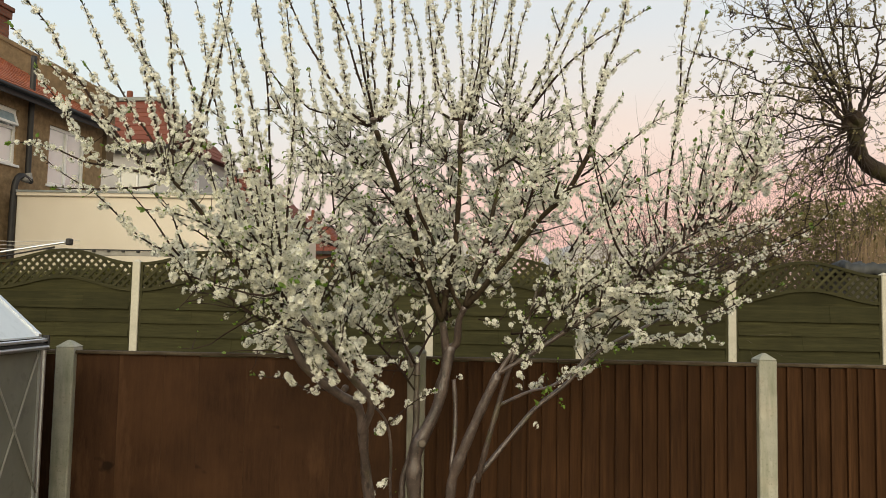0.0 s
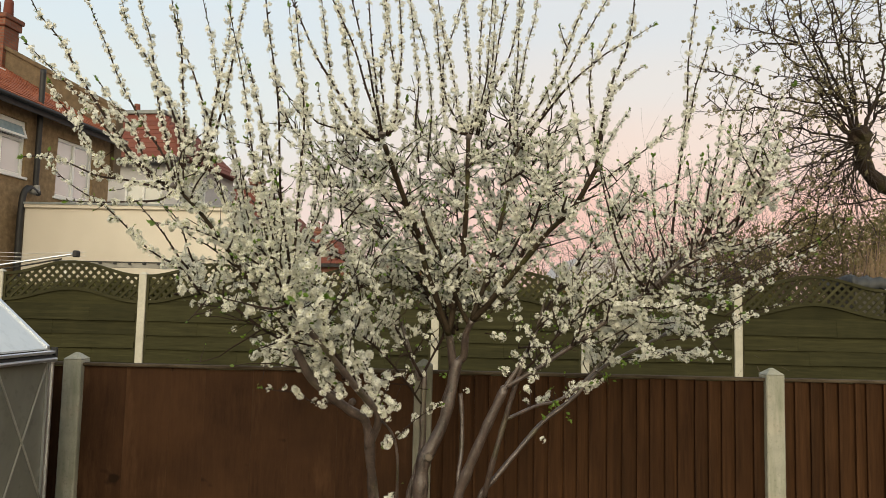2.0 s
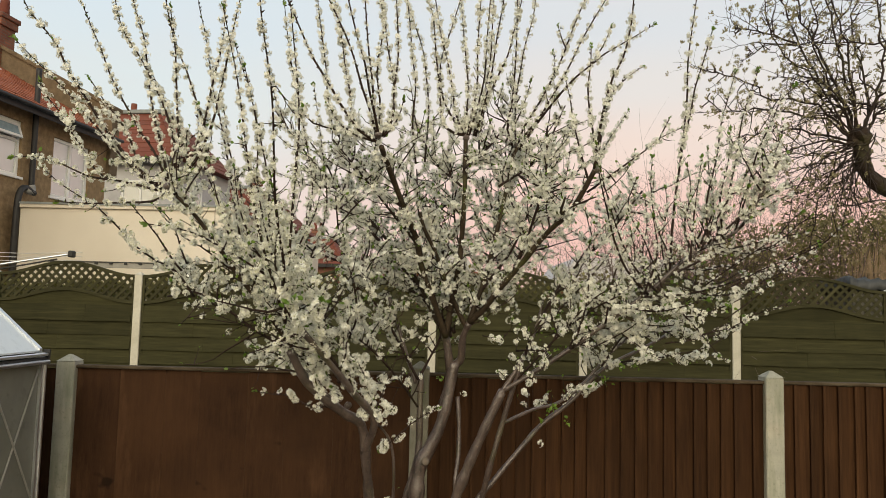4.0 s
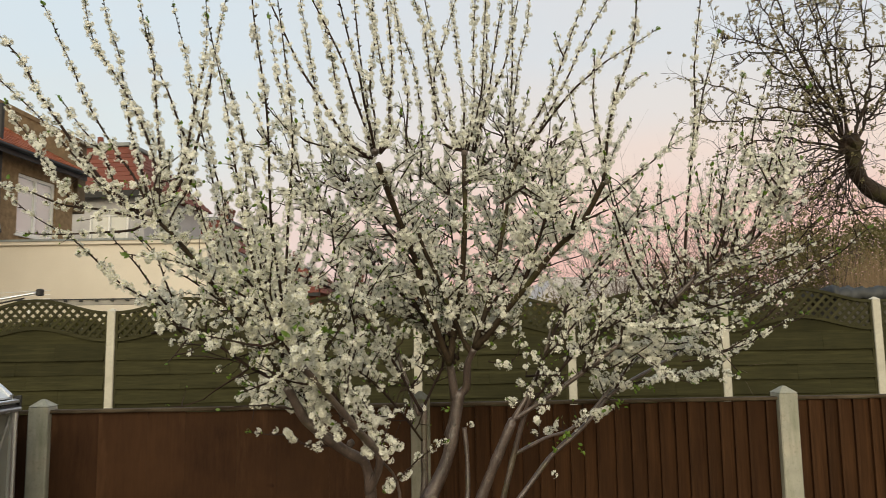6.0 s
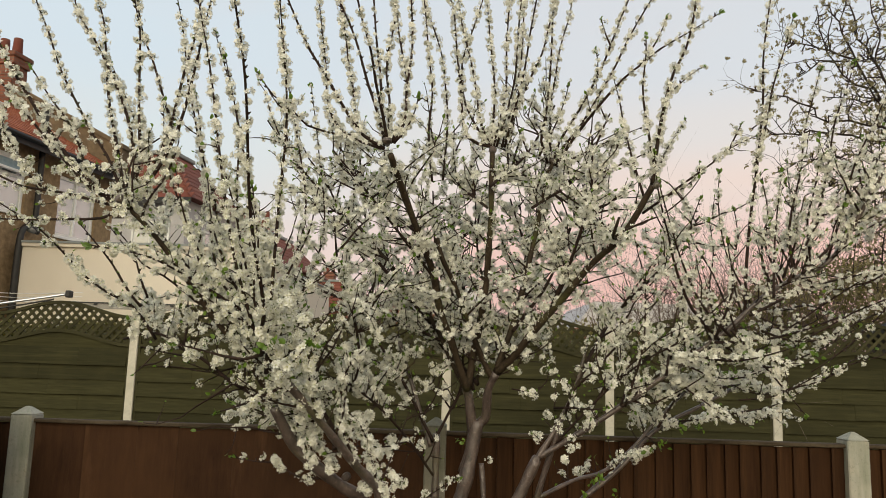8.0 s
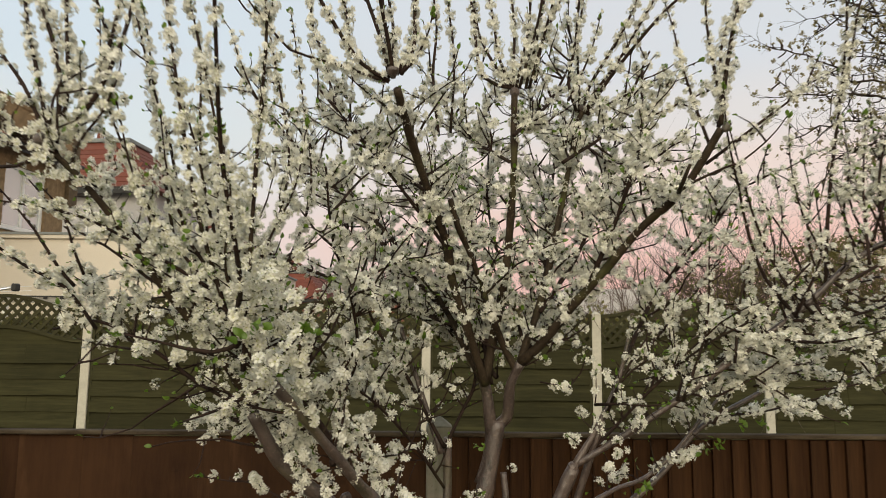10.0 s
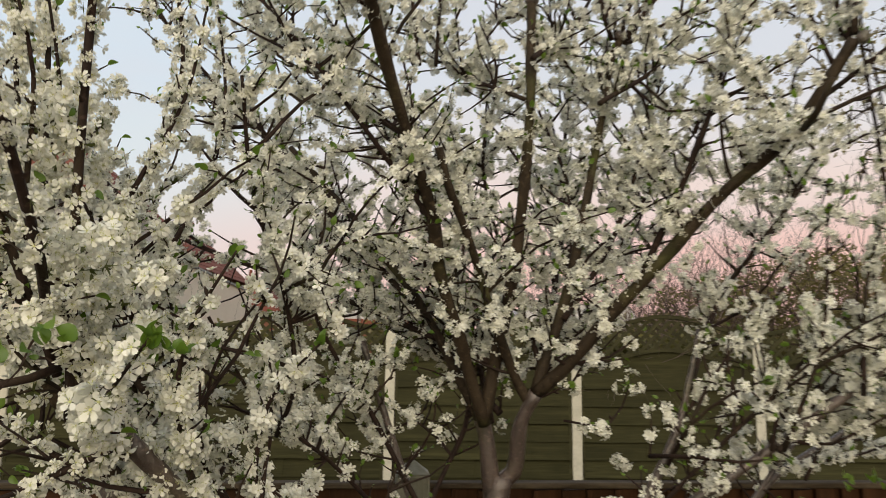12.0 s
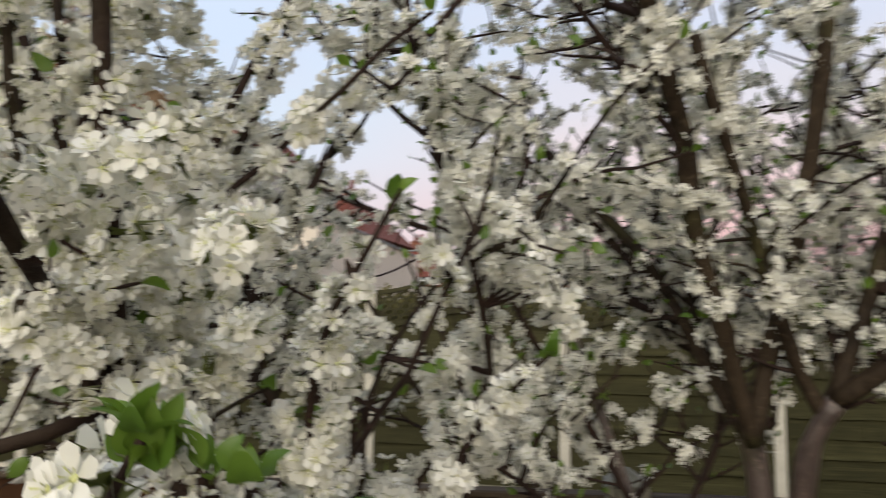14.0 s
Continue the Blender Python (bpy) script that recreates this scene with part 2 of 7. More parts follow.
def make_brick(name, a, b, mortar):
    """Coursed brick, for stacks and walls far off."""
    m = Mat(name, 0.9)
    t = m.n.new("ShaderNodeTexBrick")
    t.inputs["Scale"].default_value = 1.0
    t.inputs["Brick Width"].default_value, t.inputs["Row Height"].default_value = 0.225, 0.075
    t.inputs["Mortar Size"].default_value = 0.008
    for k, c in (("Color1", a), ("Color2", b), ("Mortar", mortar)):
        t.inputs[k].default_value = (*c, 1)
    sep, com, add = m.n.new("ShaderNodeSeparateXYZ"), m.n.new("ShaderNodeCombineXYZ"), m.n.new("ShaderNodeMath")
    m.l.new(m.co, sep.inputs[0])
    m.l.new(sep.outputs["X"], add.inputs[0])
    m.l.new(sep.outputs["Y"], add.inputs[1])
    m.l.new(add.outputs[0], com.inputs["X"])
    m.l.new(sep.outputs["Z"], com.inputs["Y"])
    m.l.new(com.outputs[0], t.inputs["Vector"])
    m.colour(m.mix(m.rng(m.noise(4, 4), 0.4, 0.75, 0, 0.6), t.outputs["Color"], (a[0] * 0.45, a[1] * 0.5, a[2] * 0.6)))
    m.bump(t.outputs["Fac"], -0.4, 0.01)
    return m.done()


CHIMNEY_BRICK = make_brick("chimney_brick", (0.17, 0.055, 0.032), (0.25, 0.095, 0.055), (0.13, 0.10, 0.08))
BRICK = make_plain("red_brick", (0.15, 0.062, 0.042), (0.22, 0.095, 0.065), 0.9, 9, 0.4, 60)
UPVC = make_plain("white_upvc", (0.72, 0.73, 0.72), (0.80, 0.80, 0.78), 0.4, 3, 0.02, 40)
BLACK = make_plain("black_plastic", (0.010, 0.010, 0.011), (0.022, 0.021, 0.021), 0.6, 6, 0.1, 60)
LEAD = make_plain("lead_flashing", (0.16, 0.18, 0.18), (0.26, 0.28, 0.28), 0.6, 3, 0.2, 30)
ALU = make_plain("aluminium", (0.62, 0.64, 0.66), (0.74, 0.76, 0.78), 0.35, 5, 0.05, 80, None, 0.9)
DULL_ALU = make_plain("dull_aluminium", (0.22, 0.21, 0.19), (0.32, 0.31, 0.28), 0.6, 5, 0.1, 60)
SHED_BOARD = make_plain("grey_shed_board", (0.05, 0.047, 0.04), (0.11, 0.10, 0.085), 0.9, 4, 0.3, 40)
TARP = make_plain("grey_tarpaulin", (0.018, 0.020, 0.021), (0.048, 0.052, 0.053), 0.6, 5, 0.4, 20)
SOIL = make_plain("garden_soil", (0.05, 0.04, 0.025), (0.09, 0.075, 0.045), 0.95, 2, 0.6, 30)
GRASS = make_leaf("grass_blade", (0.04, 0.075, 0.015), (0.08, 0.13, 0.03))
IVY = make_leaf("ivy_leaf", (0.082, 0.075, 0.023), (0.175, 0.160, 0.058))
BRAMBLE = make_leaf("thicket_leaf", (0.078, 0.068, 0.022), (0.165, 0.145, 0.050))
REED = make_plain("dry_reed", (0.21, 0.145, 0.085), (0.32, 0.23, 0.14), 0.85, 5, 0.2, 40)
BARE = make_plain("bare_twigs", (0.085, 0.06, 0.05), (0.15, 0.11, 0.095), 0.9, 4, 0.2, 40)
DARK_TWIGS = make_plain("dark_bare_twigs", (0.045, 0.030, 0.024), (0.085, 0.058, 0.046), 0.9, 4, 0.2, 40)
PANE = make_glass("window_pane", (0.80, 0.83, 0.83))
# vent glass: the sky's reflection is painted in as an opaque blue-grey
VENT_GLASS = make_plain("sky_tinted_glass", (0.24, 0.33, 0.38), (0.34, 0.43, 0.47), 0.12, 8, 0.2, 60)
PEBBLE_OLD = make_plain("weathered_pebbledash", (0.088, 0.063, 0.037), (0.16, 0.115, 0.068), 0.95, 5, 1.0, 14)
CURTAIN = make_plain("net_curtain", (0.78, 0.79, 0.79), (0.88, 0.88, 0.87), 0.9, 3, 0.2, 30, (14, 14, 0.4))


def make_tile(name, k):
    m = Mat(name, 0.85)
    stops = [(p, (r * k, g * k * (1.25 if k > 1 else 1), b * k)) for p, (r, g, b) in ((0, (0.20, 0.046, 0.026)), (0.5, (0.29, 0.068, 0.038)), (1, (0.36, 0.105, 0.06)))]
    c = m.ramp(m.rnd(), *stops)
    c2 = m.ramp(m.rnd(True), *stops)
    c = m.mix(0.5, c, c2)
    m.colour(m.mix(m.rng(m.noise(3, 4), 0.5, 0.75, 0, 0.5), c, (0.13, 0.07, 0.05)))
    m.bump(m.noise(40, 4), 0.4, 0.005)
    return m.done()


TILE = make_tile("clay_roof_tile", 0.48)
TILE_ORANGE = make_tile("orange_roof_tile", 1.2)


def make_poly():
    """Clouded twin-wall greenhouse glazing: mostly a soft diffuser, glossy outside."""
    m = Mat("twinwall_glazing", 0.22)
    c = m.ramp(m.noise(3, 4, (1, 1, 0.6)), (0.3, (0.25, 0.25, 0.215)), (0.7, (0.35, 0.35, 0.30)))
    m.colour(m.mix(m.rng(m.noise(14, 4), 0.55, 0.8, 0, 0.5), c, (0.14, 0.135, 0.11)))
    tr = m.n.new("ShaderNodeBsdfTransparent")
    tr.inputs["Color"].default_value = (0.6, 0.62, 0.6, 1)
    mx = m.n.new("ShaderNodeMixShader")
    mx.inputs[0].default_value = 0.355
    m.l.new(m.b.outputs[0], mx.inputs[1])
    m.l.new(tr.outputs[0], mx.inputs[2])
    m.l.new(mx.outputs[0], m.n["Material Output"].inputs["Surface"])
    m.b.inputs["Specular IOR Level"].default_value = 0.8
    return m.done()


POLY = make_poly()
# roof panels: pale blue base colour carries part of the reflected sky
ROOF_POLY = make_plain("sky_pale_roof_glazing", (0.55, 0.60, 0.63), (0.66, 0.70, 0.72), 0.12, 2, 0.03, 20)


# ---- mesh helpers ----
def part(name, bm, material, parent=None, label=""):
    """Links a bmesh as one mesh object, under a thing or a part if one is given."""
    me = bpy.data.meshes.new(name)
    bm.to_mesh(me)
    bm.free()
    me.materials.append(material)
    return hung(name, me, parent, label)


def hung(name, me, parent=None, label="", m=None):
    ob = new(name, me)
    if parent is not None:
        ob.parent = parent
    if m is not None:
        ob.matrix_basis = m
    return tagged(ob, label)


def thing(name, at, label, category, group="", kind="", rz=0):
    e = new(name)
    e.matrix_basis = pose(*at, 0, 0, rz)
    return tagged(e, label, category, group, kind)


def add_box(bm, lo, hi, bevel=0.0):
    c = [(a + b) / 2 for a, b in zip(lo, hi)]
    s = [b - a for a, b in zip(lo, hi)]
    r = bmesh.ops.create_cube(bm, size=1.0, matrix=Matrix.LocRotScale(c, None, s))
    if bevel:
        es = list({e for v in r["verts"] for e in v.link_edges})
        bmesh.ops.bevel(bm, geom=es, offset=bevel, segments=1, affect="EDGES")
    return bm


def box(lo, hi, bevel=0.0):
    return add_box(bmesh.new(), lo, hi, bevel)


def prism(outline, y0, y1):
    """A slab with the outline (x, z) from y0 to y1."""
    bm = bmesh.new()
    a = [bm.verts.new((x, y0, z)) for x, z in outline]
    b = [bm.verts.new((x, y1, z)) for x, z in outline]
    bm.faces.new(a)
    bm.faces.new(b[::-1])
    for i in range(len(a)):
        j = (i + 1) % len(a)
        bm.faces.new((a[j], a[i], b[i], b[j]))
    bmesh.ops.recalc_face_normals(bm, faces=bm.faces)
    return bm


def np_mesh(name, verts, faces, materials, mat_index=None, smooth=False):
    me = bpy.data.meshes.new(name)
    me.from_pydata(verts.tolist() if hasattr(verts, "tolist") else verts, [], faces.tolist() if hasattr(faces, "tolist") else faces)
    for m in materials:
        me.materials.append(m)
    if mat_index is not None:
        me.polygons.foreach_set("material_index", np.asarray(mat_index, dtype=np.int32))
    if smooth:
        me.polygons.foreach_set("use_smooth", np.ones(len(me.polygons), dtype=bool))
    me.update()
    return me


def spline(pts, step):
    """A smooth line through the points, a point every step metres or so."""
    p = [Vector(q) for q in pts]
    p = [p[0] * 2 - p[1]] + p + [p[-1] * 2 - p[-2]]
    out = []
    for i in range(1, len(p) - 2):
        a, b, c, d = p[i - 1:i + 3]
        n = max(2, int((c - b).length / step))
        ln = (c - b).length
        u, w = (c - a).normalized() * ln, (d - b).normalized() * ln
        for k in range(n):
            t = k / n
            out.append(b * (2 * t ** 3 - 3 * t * t + 1) + u * (t ** 3 - 2 * t * t + t) + c * (3 * t * t - 2 * t ** 3) + w * (t ** 3 - t * t))
    out.append(p[-2])
    return out


def tube(line, radii, sides, verts, faces):
    """Adds a tapering tube along line to the vertex and face lists."""
    n0 = len(verts)
    up = Vector((0.3, 1, 0.1)).normalized()
    for i, c in enumerate(line):
        d = (line[min(i + 1, len(line) - 1)] - line[max(i - 1, 0)]).normalized()
        a = d.cross(up)
        a = a.normalized() if a.length > 1e-4 else Vector((1, 0, 0))
        b = d.cross(a)
        for k in range(sides):
            w = 2 * math.pi * k / sides
            verts.append(tuple(c + (a * math.cos(w) + b * math.sin(w)) * radii[i]))
    for i in range(len(line) - 1):
        for k in range(sides):
            k2 = (k + 1) % sides
            faces.append((n0 + i * sides + k, n0 + i * sides + k2, n0 + (i + 1) * sides + k2, n0 + (i + 1) * sides + k))
    top = n0 + (len(line) - 1) * sides
    faces.append(tuple(range(top, top + sides)))
    faces.append(tuple(range(n0 + sides - 1, n0 - 1, -1)))


def tube_mesh(name, pts, r0, r1, material, sides=8, step=0.03, lumps=0.0):
    line = spline(pts, step)
    n = len(line)
    rad = [(r0 + (r1 - r0) * i / (n - 1)) * (1 + lumps * noise.noise(c * 14)) for i, c in enumerate(line)]
    v, f = [], []
    tube(line, rad, sides, v, f)
    return np_mesh(name, v, f, [material], None, True)


def pipe(name, pts, r, material, parent=None, label=""):
    return hung(name, tube_mesh(name, pts, r, r, material, 8, 0.08), parent, label)


# ---- ground ----
def build_ground():
    bm = bmesh.new()
    bmesh.ops.create_grid(bm, x_segments=60, y_segments=60, size=400)
    tagged(part("ground", bm, SOIL), "dark earth and rough grass of the back gardens", "ground", kind="structure")
    rng = np.random.default_rng(5)
    v, f = [], []
    for _ in range(9000):
        x, y = rng.uniform(-4.5, 4.5), rng.uniform(-1.5, 4.1)
        h, a, w = rng.uniform(0.03, 0.09), rng.uniform(0, 6.28), 0.004
        dx, dy = math.cos(a), math.sin(a)
        n = len(v)
        v += [(x - dx * w, y - dy * w, 0), (x + dx * w, y + dy * w, 0), (x + dy * h * 0.4, y - dx * h * 0.4, h)]
        f.append((n, n + 1, n + 2))
    tagged(new("grass", np_mesh("grass", v, f, [GRASS])), "short rough lawn grass under the tree", "grass", kind="stuff")


build_ground()


# ---- the near brown fence ----
FENCE_TOP, BAY, SKEW = 1.412, 1.934, 2.06
POST_X = [-2.007 + BAY * i for i in range(-2, 4)]


def fence_y(x):
    """The line of the brown fence, slightly askew to the house plots."""
    return 4.22 + (x + 2.007) * math.tan(radians(SKEW))


def concrete_post(name, x, y, w, d, top, label, group, material=None, rz=0.0):
    bm = bmesh.new()
    add_box(bm, (-w / 2, -d / 2, -0.3), (w / 2, d / 2, top - 0.035), 0.006)
    a = [bm.verts.new((sx * w * 0.5, sy * d * 0.5, top - 0.034)) for sx, sy in ((-1, -1), (1, -1), (1, 1), (-1, 1))]
    b = [bm.verts.new((sx * w * 0.08, sy * d * 0.08, top)) for sx, sy in ((-1, -1), (1, -1), (1, 1), (-1, 1))]
    bm.faces.new(b)
    for i in range(4):
        j = (i + 1) % 4
        bm.faces.new((a[i], a[j], b[j], b[i]))
    ob = part(name, bm, material or CONCRETE)
    ob.matrix_basis = pose(x, y, 0, 0, 0, rz)
    return tagged(ob, label, "fence post", group)


for i, x in enumerate(POST_X):
    concrete_post("concrete_post", x, fence_y(x), 0.10, 0.11, 1.484 + 0.006 * (i % 2), "dirty dark-stained concrete post of the brown fence" if i == 3 else "algae-stained slotted concrete post of the brown fence", "posts of the brown fence", POST_DARK if i == 3 else POST_NEAR, SKEW)


def feather_board(w, h, thick, thin, edge=0.003):
    """A feather-edge board: thick at its left edge, thin at its right."""
    bm = bmesh.new()
    pts = [(0, 0), (w, 0), (w, -thin), (0.012, -thick), (0, -thick + edge)]
    a = [bm.verts.new((x, y, 0)) for x, y in pts]
    b = [bm.verts.new((x, y, h)) for x, y in pts]
    bm.faces.new(a)
    bm.faces.new(b[::-1])
    for i in range(len(pts)):
        j = (i + 1) % len(pts)
        bm.faces.new((a[i], b[i], b[j], a[j]))
    bmesh.ops.recalc_face_normals(bm, faces=bm.faces)
    me = bpy.data.meshes.new("board")
    bm.to_mesh(me)
    bm.free()
    me.materials.append(BROWN)
    return me


RIDGED = feather_board(0.1, FENCE_TOP - 0.02, 0.029, 0.006)
FLUSH = feather_board(0.125, FENCE_TOP - 0.02, 0.0130, 0.0128, 0.0006)
FLUSH.materials[0] = BROWN_FLUSH
rng_b = random.Random(3)
for i in range(len(POST_X) - 1):
    x0, x1 = POST_X[i] + 0.04, POST_X[i] + BAY / math.cos(radians(SKEW)) - 0.04
    ridged = i >= 3
    panel = thing("fence_panel", (x0, fence_y(x0), 0.0), "dark brown stained close-board panel with ridged upright boards" if ridged else "dark brown stained panel with flush upright boards", "fence panel", "panels of the brown fence", rz=SKEW)
    part("capping", box((0, -0.034, FENCE_TOP), (x1 - x0, 0.026, FENCE_TOP + 0.018), 0.004), BROWN_CAP, panel, "grey weathered mossy capping strip")
    part("top_rail", box((0, 0.004, FENCE_TOP - 0.09), (x1 - x0, 0.04, FENCE_TOP - 0.01)), BROWN, panel)
    part("bottom_rail", box((0, 0.004, 0.2), (x1 - x0, 0.04, 0.28)), BROWN, panel)
    me, pitch = (RIDGED, 0.079) if ridged else (FLUSH, 0.215)
    n = int((x1 - x0) / pitch)
    pitch = (x1 - x0) / n
    edge = [pitch * (k + (rng_b.uniform(-0.16, 0.16) if 0 < k < n else 0)) for k in range(n + 1)]
    for k in range(n):
        hung("board", me, panel, "", pose(edge[k], rng_b.uniform(-0.002, 0.0) if ridged else 0.0, 0.02 - rng_b.uniform(0, 0.006), 0, 0, rng_b.uniform(-0.6, 0.6) if ridged else 0.0) @ Matrix.Diagonal(((edge[k + 1] - edge[k]) / (0.1 if ridged else 0.125) * (1.12 if ridged else 0.998), 1, 1, 1)))


# ---- the far green fence with arched lattice ----
GREEN_Y, GBAY, GREEN_POST_TOP = 9.75, 1.915, 2.19
GPOST_X = [-4.098 + GBAY * i for i in range(-3, 8)]
for x in GPOST_X:
    concrete_post("concrete_post", x, GREEN_Y, 0.10, 0.11, GREEN_POST_TOP, "pale concrete post of the green fence", "posts of the green fence")


def arch(s):
    return 0.5 - 0.5 * math.cos(2 * math.pi * s)


def band(width, f_lo, f_hi, y0, y1, n=24):
    """A strip from z = f_lo(s) to f_hi(s), s from 0 to 1 along the panel."""
    bm = bmesh.new()
    rows = []
    for i in range(n + 1):
        s = i / n
        rows.append([bm.verts.new((s * width, y, z)) for y, z in ((y0, f_lo(s)), (y1, f_lo(s)), (y1, f_hi(s)), (y0, f_hi(s)))])
    for a, b in zip(rows, rows[1:]):
        for k in range(4):
            j = (k + 1) % 4
            bm.faces.new((a[k], b[k], b[j], a[j]))
    bm.faces.new(rows[0])
    bm.faces.new(rows[-1][::-1])
    bmesh.ops.recalc_face_normals(bm, faces=bm.faces)
    return bm


def lap_board(width, h, wave, seed):
    """One overlapping horizontal board: its lower edge proud, slightly wavy, with a small step where two lengths meet."""
    bm = bmesh.new()
    joint = width * ((0.33, 0.67, 0.5)[seed % 3] + 0.05 * math.sin(seed * 2.3))
    xs = sorted([width * i / 14 for i in range(15)] + [joint - 0.004, joint + 0.004])
    rows = []
    for x in xs:
        d = wave * noise.noise(Vector((x * 2.1, seed * 7.7, 0)))
        o = 0.006 * (1 if seed % 2 else -1) if x > joint else 0.0
        n = -0.012 if abs(x - joint) < 0.002 else 0.0
        rows.append([bm.verts.new((x, y, z)) for y, z in ((-0.042 - o, d + n), (-0.014, d + n), (-0.002, h), (-0.012 - o, h))])
    for a, b in zip(rows, rows[1:]):
        for k in range(4):
            j = (k + 1) % 4
            bm.faces.new((a[k], b[k], b[j], a[j]))
    bm.faces.new(rows[0])
    bm.faces.new(rows[-1][::-1])
    bmesh.ops.recalc_face_normals(bm, faces=bm.faces)
    me = bpy.data.meshes.new("board")
    bm.to_mesh(me)
    bm.free()
    me.materials.append(GREEN)
    return me


def green_panel():
    w = GBAY - 0.09
    lo = lambda s: 1.80 + 0.155 * arch(s)
    hi = lambda s: 2.135 + 0.165 * arch(s)
    p = thing("lattice_fence_panel", (GPOST_X[0] + 0.045, GREEN_Y, 0), "dark green stained lap panel with an arched lattice top", "fence panel", "panels of the green fence")
    part("gravel_board", box((0, -0.02, 0.0), (w, 0.02, 0.3), 0.004), CONCRETE, p, "concrete gravel board")
    part("stile", box((0, -0.03, 0.3), (0.035, 0.015, 2.13)), GREEN_RAIL, p)
    part("stile", box((w - 0.035, -0.03, 0.3), (w, 0.015, 2.13)), GREEN_RAIL, p)
    part("arched_rail", band(w, lambda s: hi(s) - 0.018, lambda s: hi(s) + 0.02, -0.034, 0.018), GREEN_RAIL, p)
    part("arched_rail", band(w, lambda s: lo(s) - 0.022, lambda s: lo(s) + 0.018, -0.034, 0.018), GREEN_RAIL, p)
    part("head_board", band(w - 0.07, lambda s: 1.70, lambda s: lo(0.02 + 0.96 * s) - 0.022, -0.008, 0.004), GREEN, p).location.x = 0.035
    for s in (0.33, 0.67):
        part("batten", box((w * s - 0.02, 0.003, 0.3), (w * s + 0.02, 0.03, 1.8)), GREEN_RAIL, p)
    for k in range(8):
        hung("board", lap_board(w - 0.07, 0.21, 0.009, k), p, "", pose(0.035, 0.0, 0.3 + 0.178 * k))
    # lattice slats, clipped to the band between the two arched rails
    for sign in (1, -1):
        c = -2.6
        while c < 4.6:
            seg = []
            for i in range(121):
                s = i / 120
                z = 1.6 + sign * (s * w) + (c if sign < 0 else -c + 0.9)
                if lo(s) <= z <= hi(s):
                    seg.append((s * w, z))
            if len(seg) > 2:
                (xa, za), (xb, zb) = seg[0], seg[-1]
                length = math.hypot(xb - xa, zb - za)
                y = -0.014 if sign > 0 else -0.003
                hung("slat", part_mesh_slat(length), p, "", pose(xa, y, za, 0, -math.degrees(math.atan2(zb - za, xb - xa)), 0))
            c += 0.112
    return p


SLATS = {}


def part_mesh_slat(length):
    key = round(length, 2)
    if key not in SLATS:
        bm = box((-0.01, -0.005, -0.018), (key + 0.01, 0.005, 0.018))
        me = bpy.data.meshes.new("slat")
        bm.to_mesh(me)
        bm.free()
        me.materials.append(GREEN_RAIL)
        SLATS[key] = me
    return SLATS[key]


gp = green_panel()
for x in GPOST_X[1:-1]:
    copy_thing(gp, pose(x + 0.045, GREEN_Y, 0))


